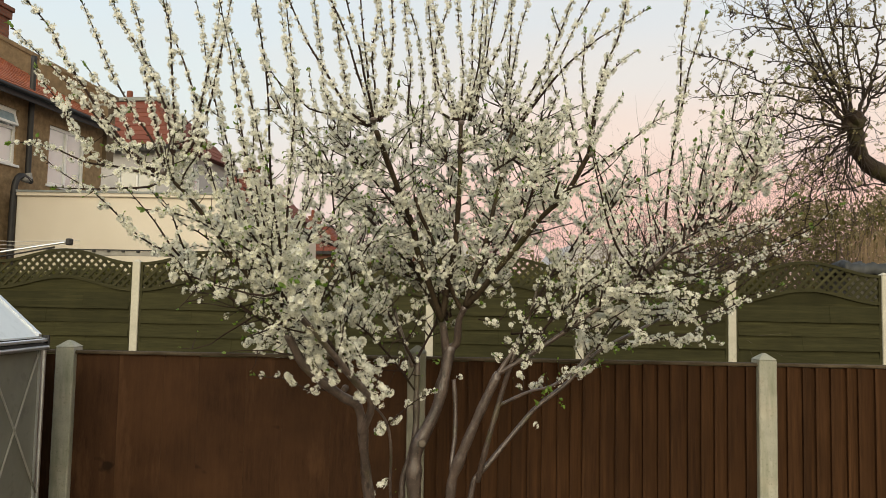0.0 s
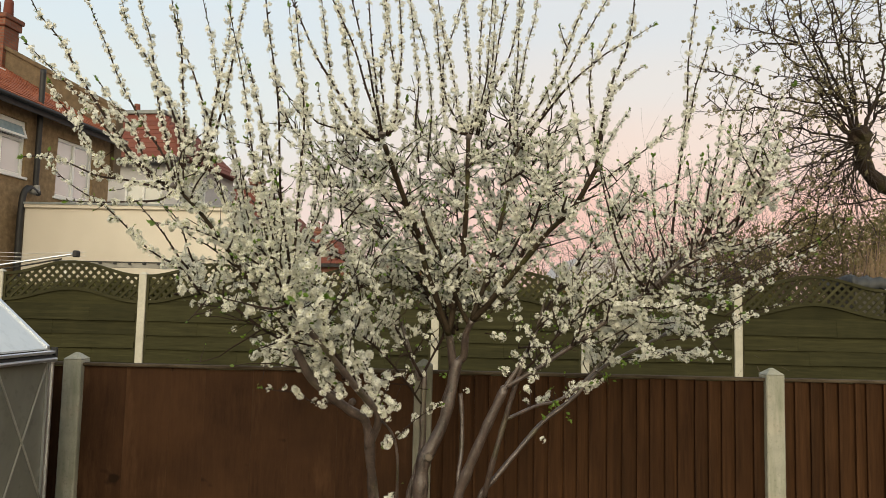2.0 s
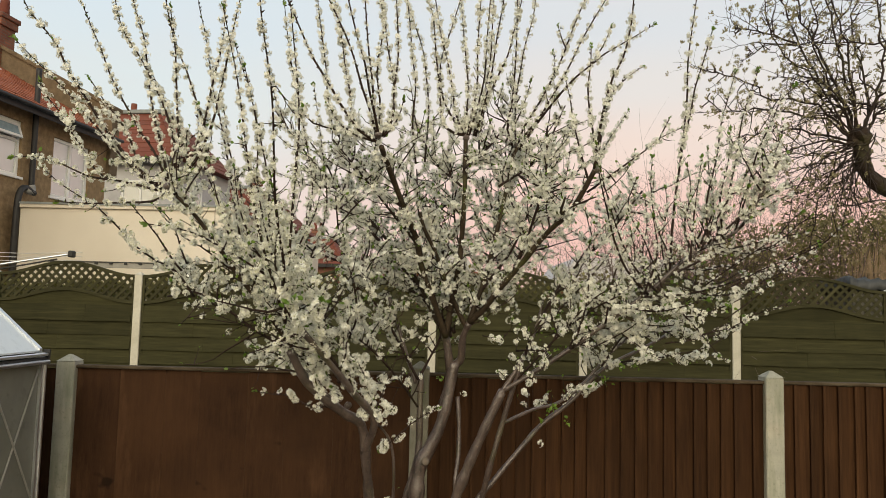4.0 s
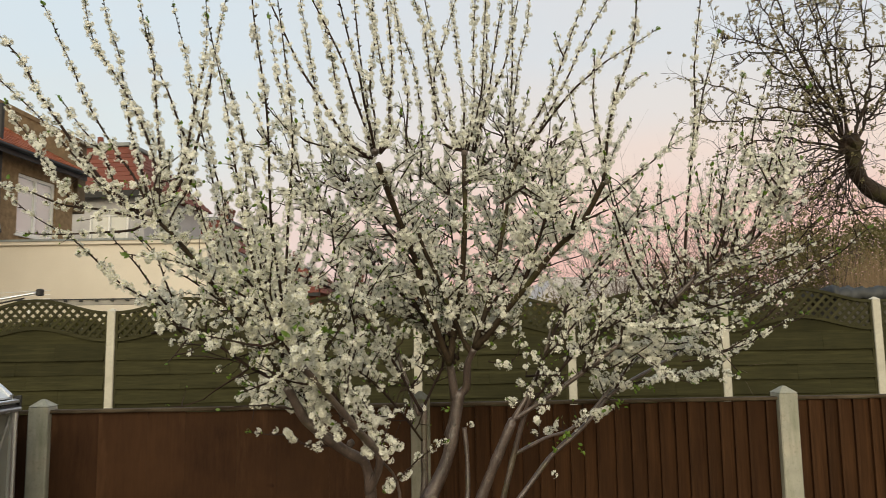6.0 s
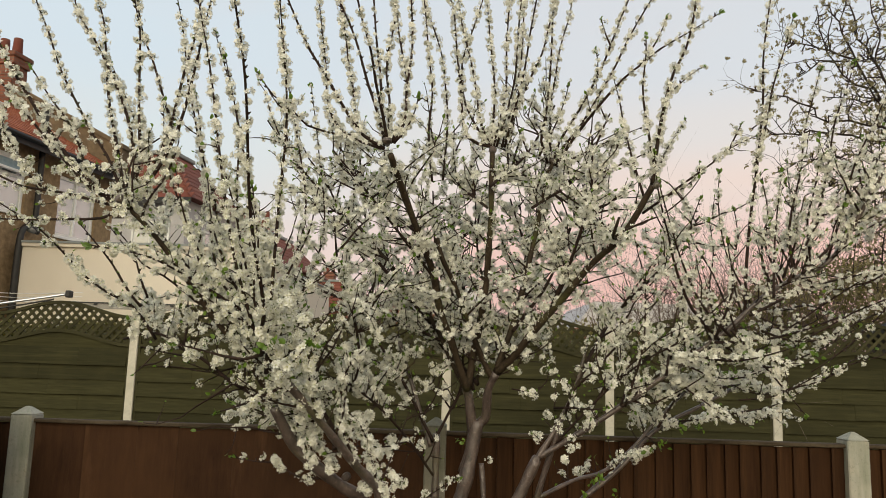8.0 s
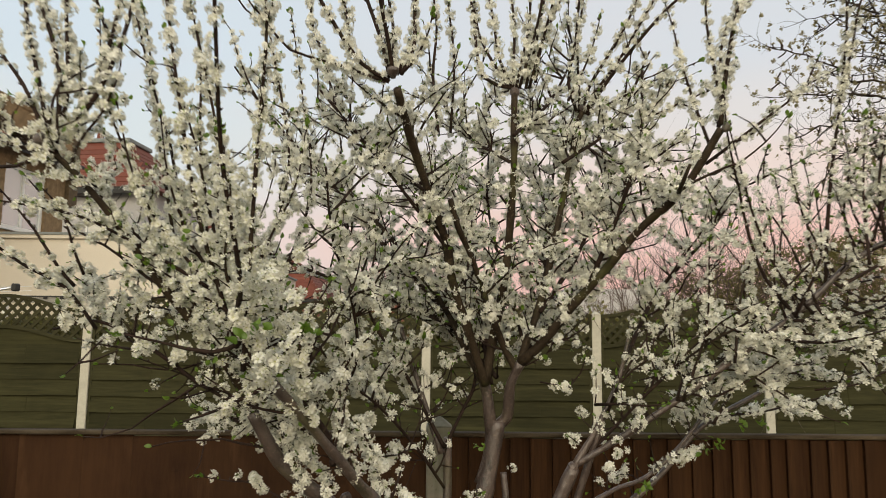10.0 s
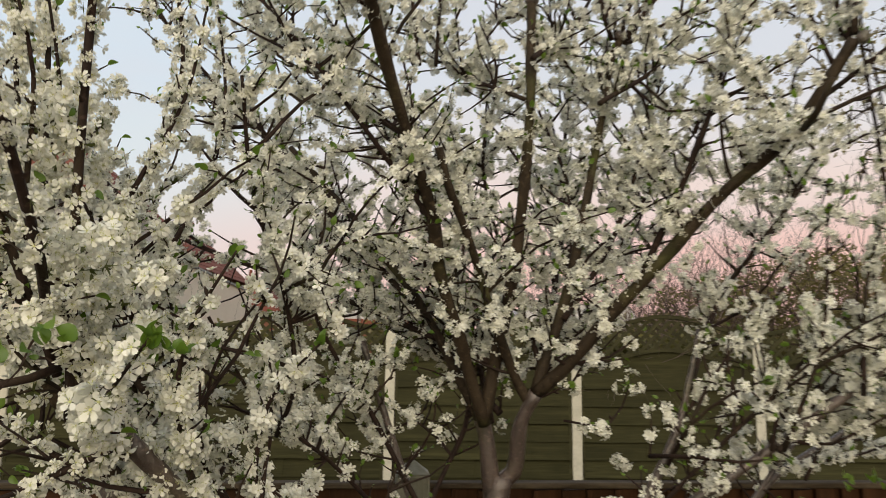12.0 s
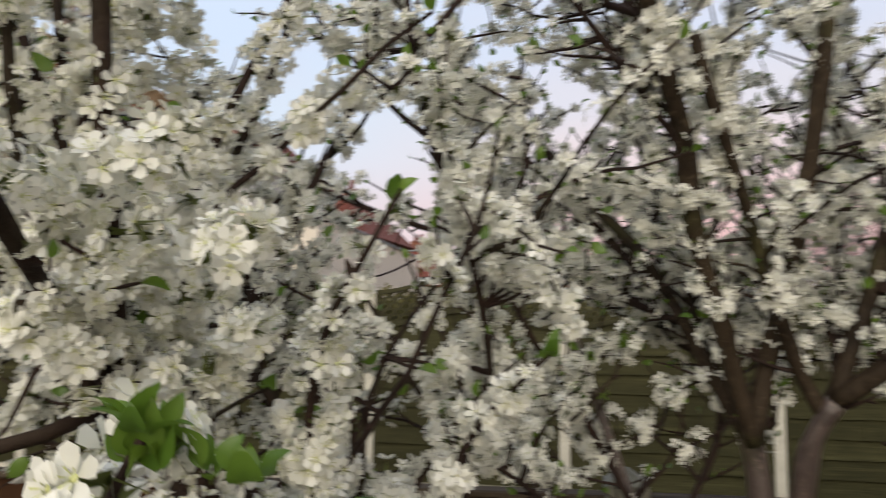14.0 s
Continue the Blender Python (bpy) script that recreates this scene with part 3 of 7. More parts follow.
# ---- greenhouse ----
def greenhouse():
    """Aluminium greenhouse with clouded panels; its far corner stands just before the brown fence."""
    x1, y1, x0, y0, eave, ridge = -1.935, 3.80, -3.75, 0.9, 1.52, 2.30
    g = thing("greenhouse", (0, 0, 0), "small aluminium greenhouse with clouded plastic panels", "greenhouse")
    xm = (x0 + x1) / 2
    for x in (x0, x1):
        n = 4
        for k in range(n):
            a, b = y0 + (y1 - y0) * k / n, y0 + (y1 - y0) * (k + 1) / n
            part("wall_panel", box((x - 0.004, a + 0.012, 0.12), (x + 0.004, b - 0.012, eave - 0.03)), POLY, g)
            bm = prism([(x, eave), (xm, ridge), (xm, ridge + 0.008), (x, eave + 0.008)], a + 0.012, b - 0.012)
            part("roof_panel", bm, ROOF_POLY, g)
        for k in range(n + 1):
            y = y0 + (y1 - y0) * k / n
            part("upright", box((x - 0.016, y - 0.012, 0.08), (x + 0.016, y + 0.012, eave)), ALU, g)
            bm = prism([(x, eave - 0.012), (xm, ridge - 0.012), (xm, ridge + 0.018), (x, eave + 0.018)], y - 0.012, y + 0.012)
            part("rafter", bm, ALU, g)
        s = 1 if x == x1 else -1
        hung("gutter", tube_mesh("gutter", [(x + s * 0.030, y0 - 0.02, eave - 0.048), (x + s * 0.030, (y0 + y1) / 2, eave - 0.048), (x + s * 0.030, y1 + 0.02, eave - 0.048)], 0.011, 0.011, ALU, 8, 0.5), g, "bright rolled gutter lip")
        part("gutter_channel", box((min(x, x + s * 0.026), y0 - 0.02, eave - 0.055), (max(x, x + s * 0.026), y1 + 0.02, eave - 0.026)), BLACK, g, "dark channel of the gutter")
        part("eave_bar", box((min(x + s * 0.004, x + s * 0.03), y0 - 0.02, eave - 0.020), (max(x + s * 0.004, x + s * 0.03), y1 + 0.02, eave - 0.004), 0.003), ALU, g)
        part("gutter_end", box((min(x, x + s * 0.034), y1 + 0.02, eave - 0.06), (max(x, x + s * 0.034), y1 + 0.028, eave + 0.012)), BLACK, g, "black plastic gutter end")
        part("base_rail", box((x - 0.02, y0, 0.0), (x + 0.02, y1, 0.1)), ALU, g)
    for y in (y0, y1):
        bm = prism([(x0 + 0.02, 0.12), (x1 - 0.02, 0.12), (x1 - 0.02, eave), (xm, ridge - 0.02), (x0 + 0.02, eave)], y - 0.004, y + 0.004)
        part("gable_panel", bm, POLY, g)
        part("base_rail", box((x0 + 0.02, y - 0.02, 0.0), (x1 - 0.02, y + 0.02, 0.1)), ALU, g)
    part("ridge", box((xm - 0.025, y0, ridge - 0.005), (xm + 0.025, y1, ridge + 0.025), 0.006), ALU, g)
    for a, c in (((x1 + 0.010, 3.775, 1.44), (x1 + 0.010, 3.07, 0.0)), ((x1 + 0.017, 3.38, 1.44), (x1 + 0.017, 3.80, 0.76))):
        pipe("brace", [a, ((a[0] + c[0]) / 2, (a[1] + c[1]) / 2 + 0.004, (a[2] + c[2]) / 2), c], 0.0045, DULL_ALU, g, "dull wire brace")
    part("corner_trim", box((x1 + 0.006, y1 + 0.012, 0.1), (x1 + 0.022, y1 + 0.026, eave - 0.06), 0.002), ALU, g)


greenhouse()


# ---- houses ----
def roof_tiles(parent, origin, along, up, count, rows, w, h, mat, group_limit=300):
    """Clay tiles on a roof plane from its lower left corner; along and up are unit vectors in the plane."""
    a, u = Vector(along).normalized(), Vector(up).normalized()
    nrm = a.cross(u)
    bm = bmesh.new()
    for x, y, z in ((0.004, 0, 0.0), (w - 0.004, 0, 0.0), (w - 0.004, h * 1.15, 0.0), (0.004, h * 1.15, 0.0)):
        bm.verts.new((x, y, z + (0.026 if y == 0 else 0.010)))
    v = list(bm.verts)
    bm.faces.new(v)
    r = bmesh.ops.extrude_face_region(bm, geom=list(bm.faces))
    for q in [g for g in r["geom"] if isinstance(g, bmesh.types.BMVert)]:
        q.co.z -= 0.012 if q.co.y > 0.001 else 0.014
    bmesh.ops.recalc_face_normals(bm, faces=bm.faces)
    me = bpy.data.meshes.new("roof_tile")
    bm.to_mesh(me)
    bm.free()
    me.materials.append(mat)
    basis = Matrix((a, u, nrm)).transposed().to_4x4()
    rr = random.Random(count * 7 + rows)
    verts, faces = [], []
    made = 0
    co = [q.co.copy() for q in me.vertices]
    fs = [tuple(q.vertices) for q in me.polygons]
    for j in range(rows):
        for i in range(count):
            p = Vector(origin) + a * (i * w + (0.5 * w if j % 2 else 0)) + u * (j * h) + nrm * rr.uniform(0, 0.006)
            m = Matrix.Translation(p) @ basis @ pose(0, 0, 0, rr.uniform(-1, 1), rr.uniform(-1, 1), rr.uniform(-0.8, 0.8))
            if made < group_limit:
                hung("roof_tile", me, parent, "", m)
                made += 1
            else:
                n = len(verts)
                verts += [tuple(m @ c) for c in co]
                faces += [tuple(n + k for k in q) for q in fs]
    if verts:
        tagged(hung("roof_tiles", np_mesh("roof_tiles", verts, faces, [mat]), parent), "rows of red clay tiles", kind="stuff")


def pierced(us, vs, holes, d0, d1, place):
    """One connected slab from a grid of cut lines us by vs with cells left out; place turns (u, v, depth) into a point."""
    bm, made = bmesh.new(), {}
    nu, nv = len(us) - 1, len(vs) - 1

    def at(i, j, d):
        if (i, j, d) not in made:
            made[i, j, d] = bm.verts.new(place(us[i], vs[j], d))
        return made[i, j, d]

    solid = {(i, j) for i in range(nu) for j in range(nv)} - set(holes)
    for i, j in sorted(solid):
        for d in (d0, d1):
            bm.faces.new([at(a, b, d) for a, b in ((i, j), (i + 1, j), (i + 1, j + 1), (i, j + 1))])
        for (di, dj), (a, b) in (((-1, 0), ((i, j), (i, j + 1))), ((1, 0), ((i + 1, j), (i + 1, j + 1))), ((0, -1), ((i, j), (i + 1, j))), ((0, 1), ((i, j + 1), (i + 1, j + 1)))):
            if (i + di, j + dj) not in solid:
                bm.faces.new((at(*a, d0), at(*b, d0), at(*b, d1), at(*a, d1)))
    bmesh.ops.recalc_face_normals(bm, faces=bm.faces)
    return bm


def window_unit(parent, w, h, m, lights, open_vent=False):
    """A white plastic window w by h, built in the x z plane about its lower middle, facing -y."""
    win = hung("window", None, parent, "", m)
    win.name = "window"
    f = 0.06
    part("window_frame", pierced((-w / 2, -w / 2 + f, w / 2 - f, w / 2), (0, f, h - f, h), [(1, 1)], -0.03, 0.05, lambda u, v, d: (u, d, v)), UPVC, win)
    part("sill", box((-w / 2 - 0.06, -0.12, -0.05), (w / 2 + 0.06, 0.05, -0.002), 0.006), UPVC, win)
    for i in range(1, lights):
        x = -w / 2 + w * i / lights
        part("mullion", box((x - 0.035, -0.034, f), (x + 0.035, 0.045, h - f), 0.006), UPVC, win)
    part("pane", box((-w / 2 + f, 0.0, f), (w / 2 - f, 0.012, h - f)), PANE, win)
    part("curtain", box((-w / 2 + f, 0.018, f), (w / 2 - f, 0.024, h - f)), CURTAIN, win)
    if open_vent:
        tilt = pose(0, -0.035, h - f, -20, 0, 0)
        vh, vw = h * 0.27, w / 2 - f
        bm = pierced((-vw, -vw + 0.05, vw - 0.05, vw), (-vh, -vh + 0.05, -0.05, 0.0), [(1, 1)], -0.02, 0.02, lambda u, v, d: (u, d, v))
        part("vent_frame", bm, UPVC, win, "white frame of the top vent pushed open").matrix_basis = tilt
        part("vent_pane", box((-vw + 0.05, -0.006, -vh + 0.05), (vw - 0.05, 0.006, -0.05)), VENT_GLASS, win, "glass with the blue-grey sky reflection in its colour").matrix_basis = tilt
        part("transom", box((-w / 2 + f, -0.032, h - f - vh - 0.05), (w / 2 - f, 0.045, h - f - vh + 0.005), 0.005), UPVC, win)
    return win


def chimney(parent, x, y, z0, z1, w, d, pots=1):
    bm = box((-w / 2, -d / 2, z0), (w / 2, d / 2, z1 - 0.3))
    ch = part("chimney", bm, CHIMNEY_BRICK, parent, "red brick chimney stack")
    ch.location = (x, y, 0)
    part("chimney_band", box((-w / 2 - 0.05, -d / 2 - 0.05, z1 - 0.3), (w / 2 + 0.05, d / 2 + 0.05, z1 - 0.12), 0.01), CHIMNEY_BRICK, ch)
    part("chimney_band", box((-w / 2 - 0.09, -d / 2 - 0.09, z1 - 0.12), (w / 2 + 0.09, d / 2 + 0.09, z1), 0.02), CHIMNEY_BRICK, ch)
    for i in range(pots):
        hung("chimney_pot", tube_mesh("chimney_pot", [((i - (pots - 1) / 2) * 0.35, 0, z1), ((i - (pots - 1) / 2) * 0.35, 0, z1 + 0.22), ((i - (pots - 1) / 2) * 0.35, 0, z1 + 0.42)], 0.12, 0.10, TILE, 12, 0.2), ch)
    # brick courses as shallow proud bands
    n = int((z1 - 0.3 - z0) / 0.15)
    for k in range(n):
        part("brick_course", box((-w / 2 - 0.006, -d / 2 - 0.006, z0 + k * 0.15 + 0.004), (w / 2 + 0.006, d / 2 + 0.006, z0 + k * 0.15 + 0.146)), CHIMNEY_BRICK, ch)
    return ch


# House axes: local y runs along its long side wall (away from us), local +x faces the garden side.
def near_house():
    h = thing("house", (-8.28, 17.0, 0.10), "pebbledashed two-storey house with a red clay tile roof", "house", rz=-5.7)
    length, depth, eave, pitch = 11.0, 4.6, 5.45, 29
    t = math.tan(radians(pitch))
    # side wall with window openings
    wz0, wz1 = 3.86, 5.10
    wins = [(-1.25, 1.25), (-3.45, 1.25)]
    cuts = [-length]
    for c, w in sorted(wins):
        cuts += [c - w / 2, c + w / 2]
    cuts.append(0.0)
    bm = pierced(cuts, (0, wz0, 4.08, wz1, 5.16, eave), [(1, 2), (1, 3), (3, 1), (3, 2)], -0.28, 0.0, lambda u, v, d: (d, u, v))
    part("wall", bm, PEBBLE, h)
    part("wall", box((-depth, -0.28, 0), (-0.28, 0, eave)), PEBBLE, h)
    part("wall", box((-depth, -length, 0), (-0.28, -length + 0.28, eave)), PEBBLE, h)
    for k, (c, w) in enumerate(wins):
        z0, z1 = ((wz0, wz1), (4.08, 5.16))[k]
        window_unit(h, w, z1 - z0, pose(-0.08, c, z0, 0, 0, 90), 2, k == 1)
    # parapet gable across the far end, with coping, rising away from the eaves
    out = [(0.10, 4.6), (0.10, 6.20), (-depth, 6.20 + depth * 0.53), (-depth, 4.6)]
    part("parapet", prism(out, 0.0, 0.30), PEBBLE_OLD, h, "raised pebbledashed party wall")
    cop = [(0.14, 6.17), (0.14, 6.26), (-depth, 6.26 + depth * 0.53), (-depth, 6.17 + depth * 0.53)]
    part("coping", prism(cop, -0.05, 0.34), PEBBLE_OLD, h, "dark coping on the party wall")
    part("roof", prism([(0.30, eave - 0.05), (0.30, eave + 0.02), (-depth, eave + 0.02 + (depth + 0.3) * t), (-depth, eave - 0.05 + (depth + 0.3) * t)], -length - 0.2, -0.002), TILE_ORANGE, h, "red clay tile roof slope")
    roof_tiles(h, (0.34, -5.2, eave + 0.02), (0, 1, 0), (-1, 0, t), 29, 20, 0.178, 0.24, TILE_ORANGE)
    part("fascia", box((0.30, -length - 0.2, eave - 0.16), (0.325, -0.01, eave + 0.02)), BLACK, h, "black fascia board")
    g = tube_mesh("gutter", [(0.39, -length, eave - 0.03), (0.39, -5, eave - 0.03), (0.39, 0.0, eave - 0.03)], 0.038, 0.038, BLACK, 10, 0.5)
    hung("gutter", g, h, "black plastic gutter")
    pipe("soil_pipe", [(0.10, -2.60, 6.3), (0.10, -2.60, 5.6), (0.10, -2.60, 4.6), (0.10, -2.60, 3.86)], 0.055, BLACK, h, "black soil pipe")
    pipe("soil_pipe", [(0.10, -2.60, 3.90), (0.16, -2.6, 3.80), (0.2, -2.95, 3.85), (0.2, -3.08, 3.6), (0.2, -3.1, 2.0), (0.2, -3.1, 0)], 0.06, BLACK, h, "black branch pipe")
    pipe("pipe_joint", [(0.10, -2.60, 3.95), (0.13, -2.60, 3.85), (0.17, -2.70, 3.81), (0.19, -2.88, 3.83)], 0.068, DULL_ALU, h, "pale grey joint at the bend of the pipe")
    chimney(h, -3.17, 0.15, 6.8, 8.58, 0.60, 0.5, 2)
    part("cable", box((-0.1, -4.9, 6.02), (-0.08, -3.4, 6.04)), UPVC, h, "white roof batten")


near_house()


def extension():
    e = thing("rear_extension", (0, 0, 0), "cream rendered single-storey extension with a flat roof", "extension")
    part("wall", box((-8.35, 13.95, 0), (-4.25, 14.2, 3.56), 0.01), RENDER, e, "smooth cream rendered wall")
    part("wall", box((-4.5, 14.2, 0), (-4.25, 22, 3.56)), RENDER, e)
    part("roof", box((-8.5, 14.0, 3.56), (-4.2, 22, 3.60)), LEAD, e, "flat grey felt roof")
    part("roof_edge", box((-8.37, 13.90, 3.55), (-4.18, 13.99, 3.65), 0.01), RENDER, e, "cream roof edge trim")
    part("roof_edge", box((-8.37, 13.88, 3.62), (-4.16, 13.92, 3.66)), LEAD, e, "grey drip edge")


extension()


def hipped_house(at, rz, w, d, eave, ridge_h, label, wall_mat, tiles=True, chim=None):
    """A house with a hipped red tile roof cut flat on top."""
    h = thing("house", at, label, "house", rz=rz)
    part("wall", box((-w / 2, 0, 0), (w / 2, d, eave)), wall_mat, h)
    o = 0.3
    base = [(-w / 2 - o, -o), (w / 2 + o, -o), (w / 2 + o, d + o), (-w / 2 - o, d + o)]
    run = (ridge_h - eave) / math.tan(radians(48))
    top = [(-w / 2 - o + run, -o + run), (w / 2 + o - run, -o + run), (w / 2 + o - run, d + o - run), (-w / 2 - o + run, d + o - run)]
    bm = bmesh.new()
    a = [bm.verts.new((x, y, eave)) for x, y in base]
    b = [bm.verts.new((x, y, ridge_h)) for x, y in top]
    bm.faces.new(a[::-1])
    bm.faces.new(b)
    for i in range(4):
        j = (i + 1) % 4
        bm.faces.new((a[i], a[j], b[j], b[i]))
    part("roof", bm, TILE, h, "red clay tile roof")
    part("ridge_flashing", box((top[0][0] - 0.08, top[0][1] - 0.08, ridge_h), (top[2][0] + 0.08, top[2][1] + 0.08, ridge_h + 0.14), 0.02), LEAD, h, "grey lead ridge")
    part("fascia", box((-w / 2 - o, -o - 0.03, eave - 0.18), (w / 2 + o, -o, eave + 0.02)), BLACK, h)
    if tiles:
        s = math.sin(radians(48))
        n_up = int((ridge_h - eave) / s / 0.26)
        for j in range(n_up):
            inset = j * 0.26 * math.cos(radians(48))
            ww = w + 2 * o - 2 * inset
            bm = bmesh.new()
            add_box(bm, (-ww / 2, 0, 0.0), (ww / 2, 0.27, 0.022))
            ob = part("tile_course", bm, TILE, h)
            ob.matrix_basis = pose(0, -o + inset, eave + j * 0.26 * s + 0.012, 45, 0, 0)
            ob = part("tile_course", box((0, -(d + 2 * o - 2 * inset) / 2, 0.0), (0.27, (d + 2 * o - 2 * inset) / 2, 0.022)), TILE, h)
            ob.matrix_basis = pose(w / 2 + o - inset, d / 2, eave + j * 0.26 * s + 0.012, 0, 45, 0) @ pose(0, 0, 0, 0, 180, 0) @ pose(0, 0, -0.022)
    for x in (-w / 4, w / 4):
        window_unit(h, 1.3, 1.3, pose(x, -0.02, eave - 2.0), 2)
    window_unit(h, 1.2, 1.2, pose(w / 2 + 0.02, d * 0.3, eave - 2.0, 0, 0, 90), 2)
    if chim:
        chimney(h, *chim)
    return h


hipped_house((-11.65, 24.0, 0), -6, 4.6, 4.2, 6.5, 8.4, "grey rendered house with a steep red tile roof", GREY_RENDER, True, (-0.35, 1.8, 8.1, 8.45, 0.36, 0.34, 1))
hipped_house((-10.2, 31.0, 0), -6, 3.6, 6.0, 5.3, 6.9, "pebbledashed house with a red tile roof", PEBBLE_OLD, True, (0.3, 2.6, 6.6, 7.6, 0.5, 0.4, 1))
hipped_house((-10.0, 44.0, 0), -6, 5.5, 7.0, 4.4, 6.0, "far brick house with a red tile roof", BRICK, True, (0.3, 3.0, 5.8, 6.8, 0.6, 0.5, 2))
hipped_house((-8.0, 62.0, 0), -6, 6, 8.0, 4.2, 5.9, "far brick house with a red tile roof", BRICK, False, (0.5, 3.0, 5.6, 7.2, 0.7, 0.5, 2))
hipped_house((-2.8, 70.0, 0), 4, 7, 8.0, 3.6, 5.6, "far low house with a red tile roof", BRICK, False, (0.5, 3.0, 5.4, 6.8, 0.7, 0.5, 2))


def garage(at, rz, w, d, eave, label, wall_mat):
    g = thing("garage", at, label, "garage", rz=rz)
    part("wall", box((-w / 2, 0, 0), (w / 2, d, eave)), wall_mat, g)
    part("roof", prism([(-w / 2 - 0.2, eave), (w / 2 + 0.2, eave), (w / 2 - 0.5, eave + 0.9), (-w / 2 + 0.5, eave + 0.9)], -0.2, d + 0.2), GREY_RENDER, g, "pale sheet roof")
    part("eave_course", box((-w / 2 - 0.25, -0.26, eave - 0.12), (w / 2 + 0.25, -0.1, eave + 0.05), 0.02), TILE, g, "orange brick eaves course")


garage((5.2, 25.0, 0), 3, 4.0, 5.0, 2.75, "low garage with a pale roof and orange eaves", BRICK)
garage((-0.9, 24.0, 0), 0, 2.4, 4.0, 3.0, "low brick garage with a pale roof", BRICK)


# ---- things behind the green fence ----
def awning():
    a = thing("awning", (0, 0, 0), "folded garden awning with a pale tube arm and bolted rail", "awning")
    pipe("arm", [(-7.3, 10.6, 2.16), (-6.5, 10.8, 2.33), (-5.72, 11.0, 2.49)], 0.017, ALU, a, "pale tube arm")
    pipe("strut", [(-7.3, 10.62, 2.10), (-6.5, 10.82, 2.27), (-5.9, 10.97, 2.41)], 0.012, BLACK, a)
    part("end_cap", box((-5.74, 10.95, 2.44), (-5.66, 11.05, 2.54), 0.015), BLACK, a)
    part("valance", box((-6.6, 11.96, 2.345), (-4.1, 12.0, 2.42), 0.005), DULL_ALU, a, "pale grey valance strip")
    for k in range(11):
        part("bolt", box((-6.55 + k * 0.24, 11.93, 2.40), (-6.50 + k * 0.24, 11.96, 2.44), 0.005), BLACK, a)
    part("rail", box((-6.6, 11.94, 2.425), (-4.1, 12.0, 2.445)), BLACK, a)
    for x in (-6.4, -4.3):
        part("post", box((x - 0.03, 11.97, 0), (x + 0.03, 12.03, 2.3)), UPVC, a)
    part("arm_post", box((-7.33, 10.57, 0), (-7.27, 10.63, 2.15)), UPVC, a)


awning()
for k in range(3):
    tagged(pipe("washing_line", [(-9.2, 13.6, 2.55 + k * 0.07), (-7.9, 13.3, 2.50 + k * 0.07), (-6.6, 13.0, 2.52 + k * 0.07)], 0.006, UPVC), "thin pale washing line", "washing line", "washing lines")


def tarp_shed():
    s = thing("shed", (5.72, 10.75, 0), "low shed with a crumpled dark tarpaulin over its roof", "shed")
    part("body", box((-0.36, -0.36, 0), (0.36, 0.5, 2.25)), SHED_BOARD, s)
    bm = bmesh.new()
    bmesh.ops.create_grid(bm, x_segments=34, y_segments=30, size=1.0)
    for v in bm.verts:
        x, y = v.co.x * 0.44, v.co.y * 0.5 + 0.06
        e = max(abs(v.co.x), abs(v.co.y))
        v.co = Vector((x, y, 2.335 + 0.06 * noise.noise(Vector((x * 3, y * 3, 1))) + 0.05 * noise.noise(Vector((x * 9, y * 7, 4))) + 0.035 * abs(noise.noise(Vector((x * 17 + y * 8, y * 15, 9)))) - (0.16 if e > 0.95 else 0)))
    t = part("tarpaulin", bm, TARP, s, "crumpled dark grey tarpaulin")
    t.modifiers.new("thick", "SOLIDIFY").thickness = 0.006
    for p in t.data.polygons:
        p.use_smooth = True


tarp_shed()


# ---- growing things ----
def grow(rng, start, way, length, r, level, v, f, ends, wander=0.35, lift=0.15, kids=(5, 4), sides=5, seg=0.09):
    """A wandering, forking twig; its tip and its sides' tips go to ends."""
    p, d = Vector(start), Vector(way).normalized()
    n = max(3, int(length / seg))
    line, kid = [p.copy()], []
    for i in range(n):
        d = (d + Vector(rng.normal(0, wander * 0.35, 3)) + Vector((0, 0, lift * 0.12))).normalized()
        p = p + d * (length / n)
        line.append(p.copy())
        kid.append((p.copy(), d.copy(), i / n))
    tube(line, [r * (1 - 0.7 * i / n) for i in range(n + 1)], sides, v, f)
    ends.append((line[-1], d.copy(), r))
    if level > 0:
        for _ in range(kids[min(level, len(kids)) - 1]):
            q, dd, t = kid[int(rng.uniform(0.15, 1) * (n - 1))]
            side = Vector(rng.normal(0, 1, 3)).cross(dd)
            if side.length > 1e-3:
                grow(rng, q, dd * 0.6 + side.normalized() * rng.uniform(0.5, 1.1), length * rng.uniform(0.3, 0.6), r * (1 - 0.65 * t) * 0.62, level - 1, v, f, ends, wander, lift, kids, max(3, sides - 1), seg)


def tri_mesh(name, verts, tris, materials, mat_index=None):
    me = bpy.data.meshes.new(name)
    verts, tris = np.asarray(verts, dtype=np.float32), np.asarray(tris, dtype=np.int32)
    me.vertices.add(len(verts))
    me.vertices.foreach_set("co", verts.ravel())
    me.loops.add(tris.size)
    me.loops.foreach_set("vertex_index", tris.ravel())
    me.polygons.add(len(tris))
    me.polygons.foreach_set("loop_start", np.arange(0, tris.size, 3, dtype=np.int32))
    for m in materials:
        me.materials.append(m)
    if mat_index is not None:
        me.polygons.foreach_set("material_index", np.asarray(mat_index, dtype=np.int32))
    me.update(calc_edges=True)
    return me


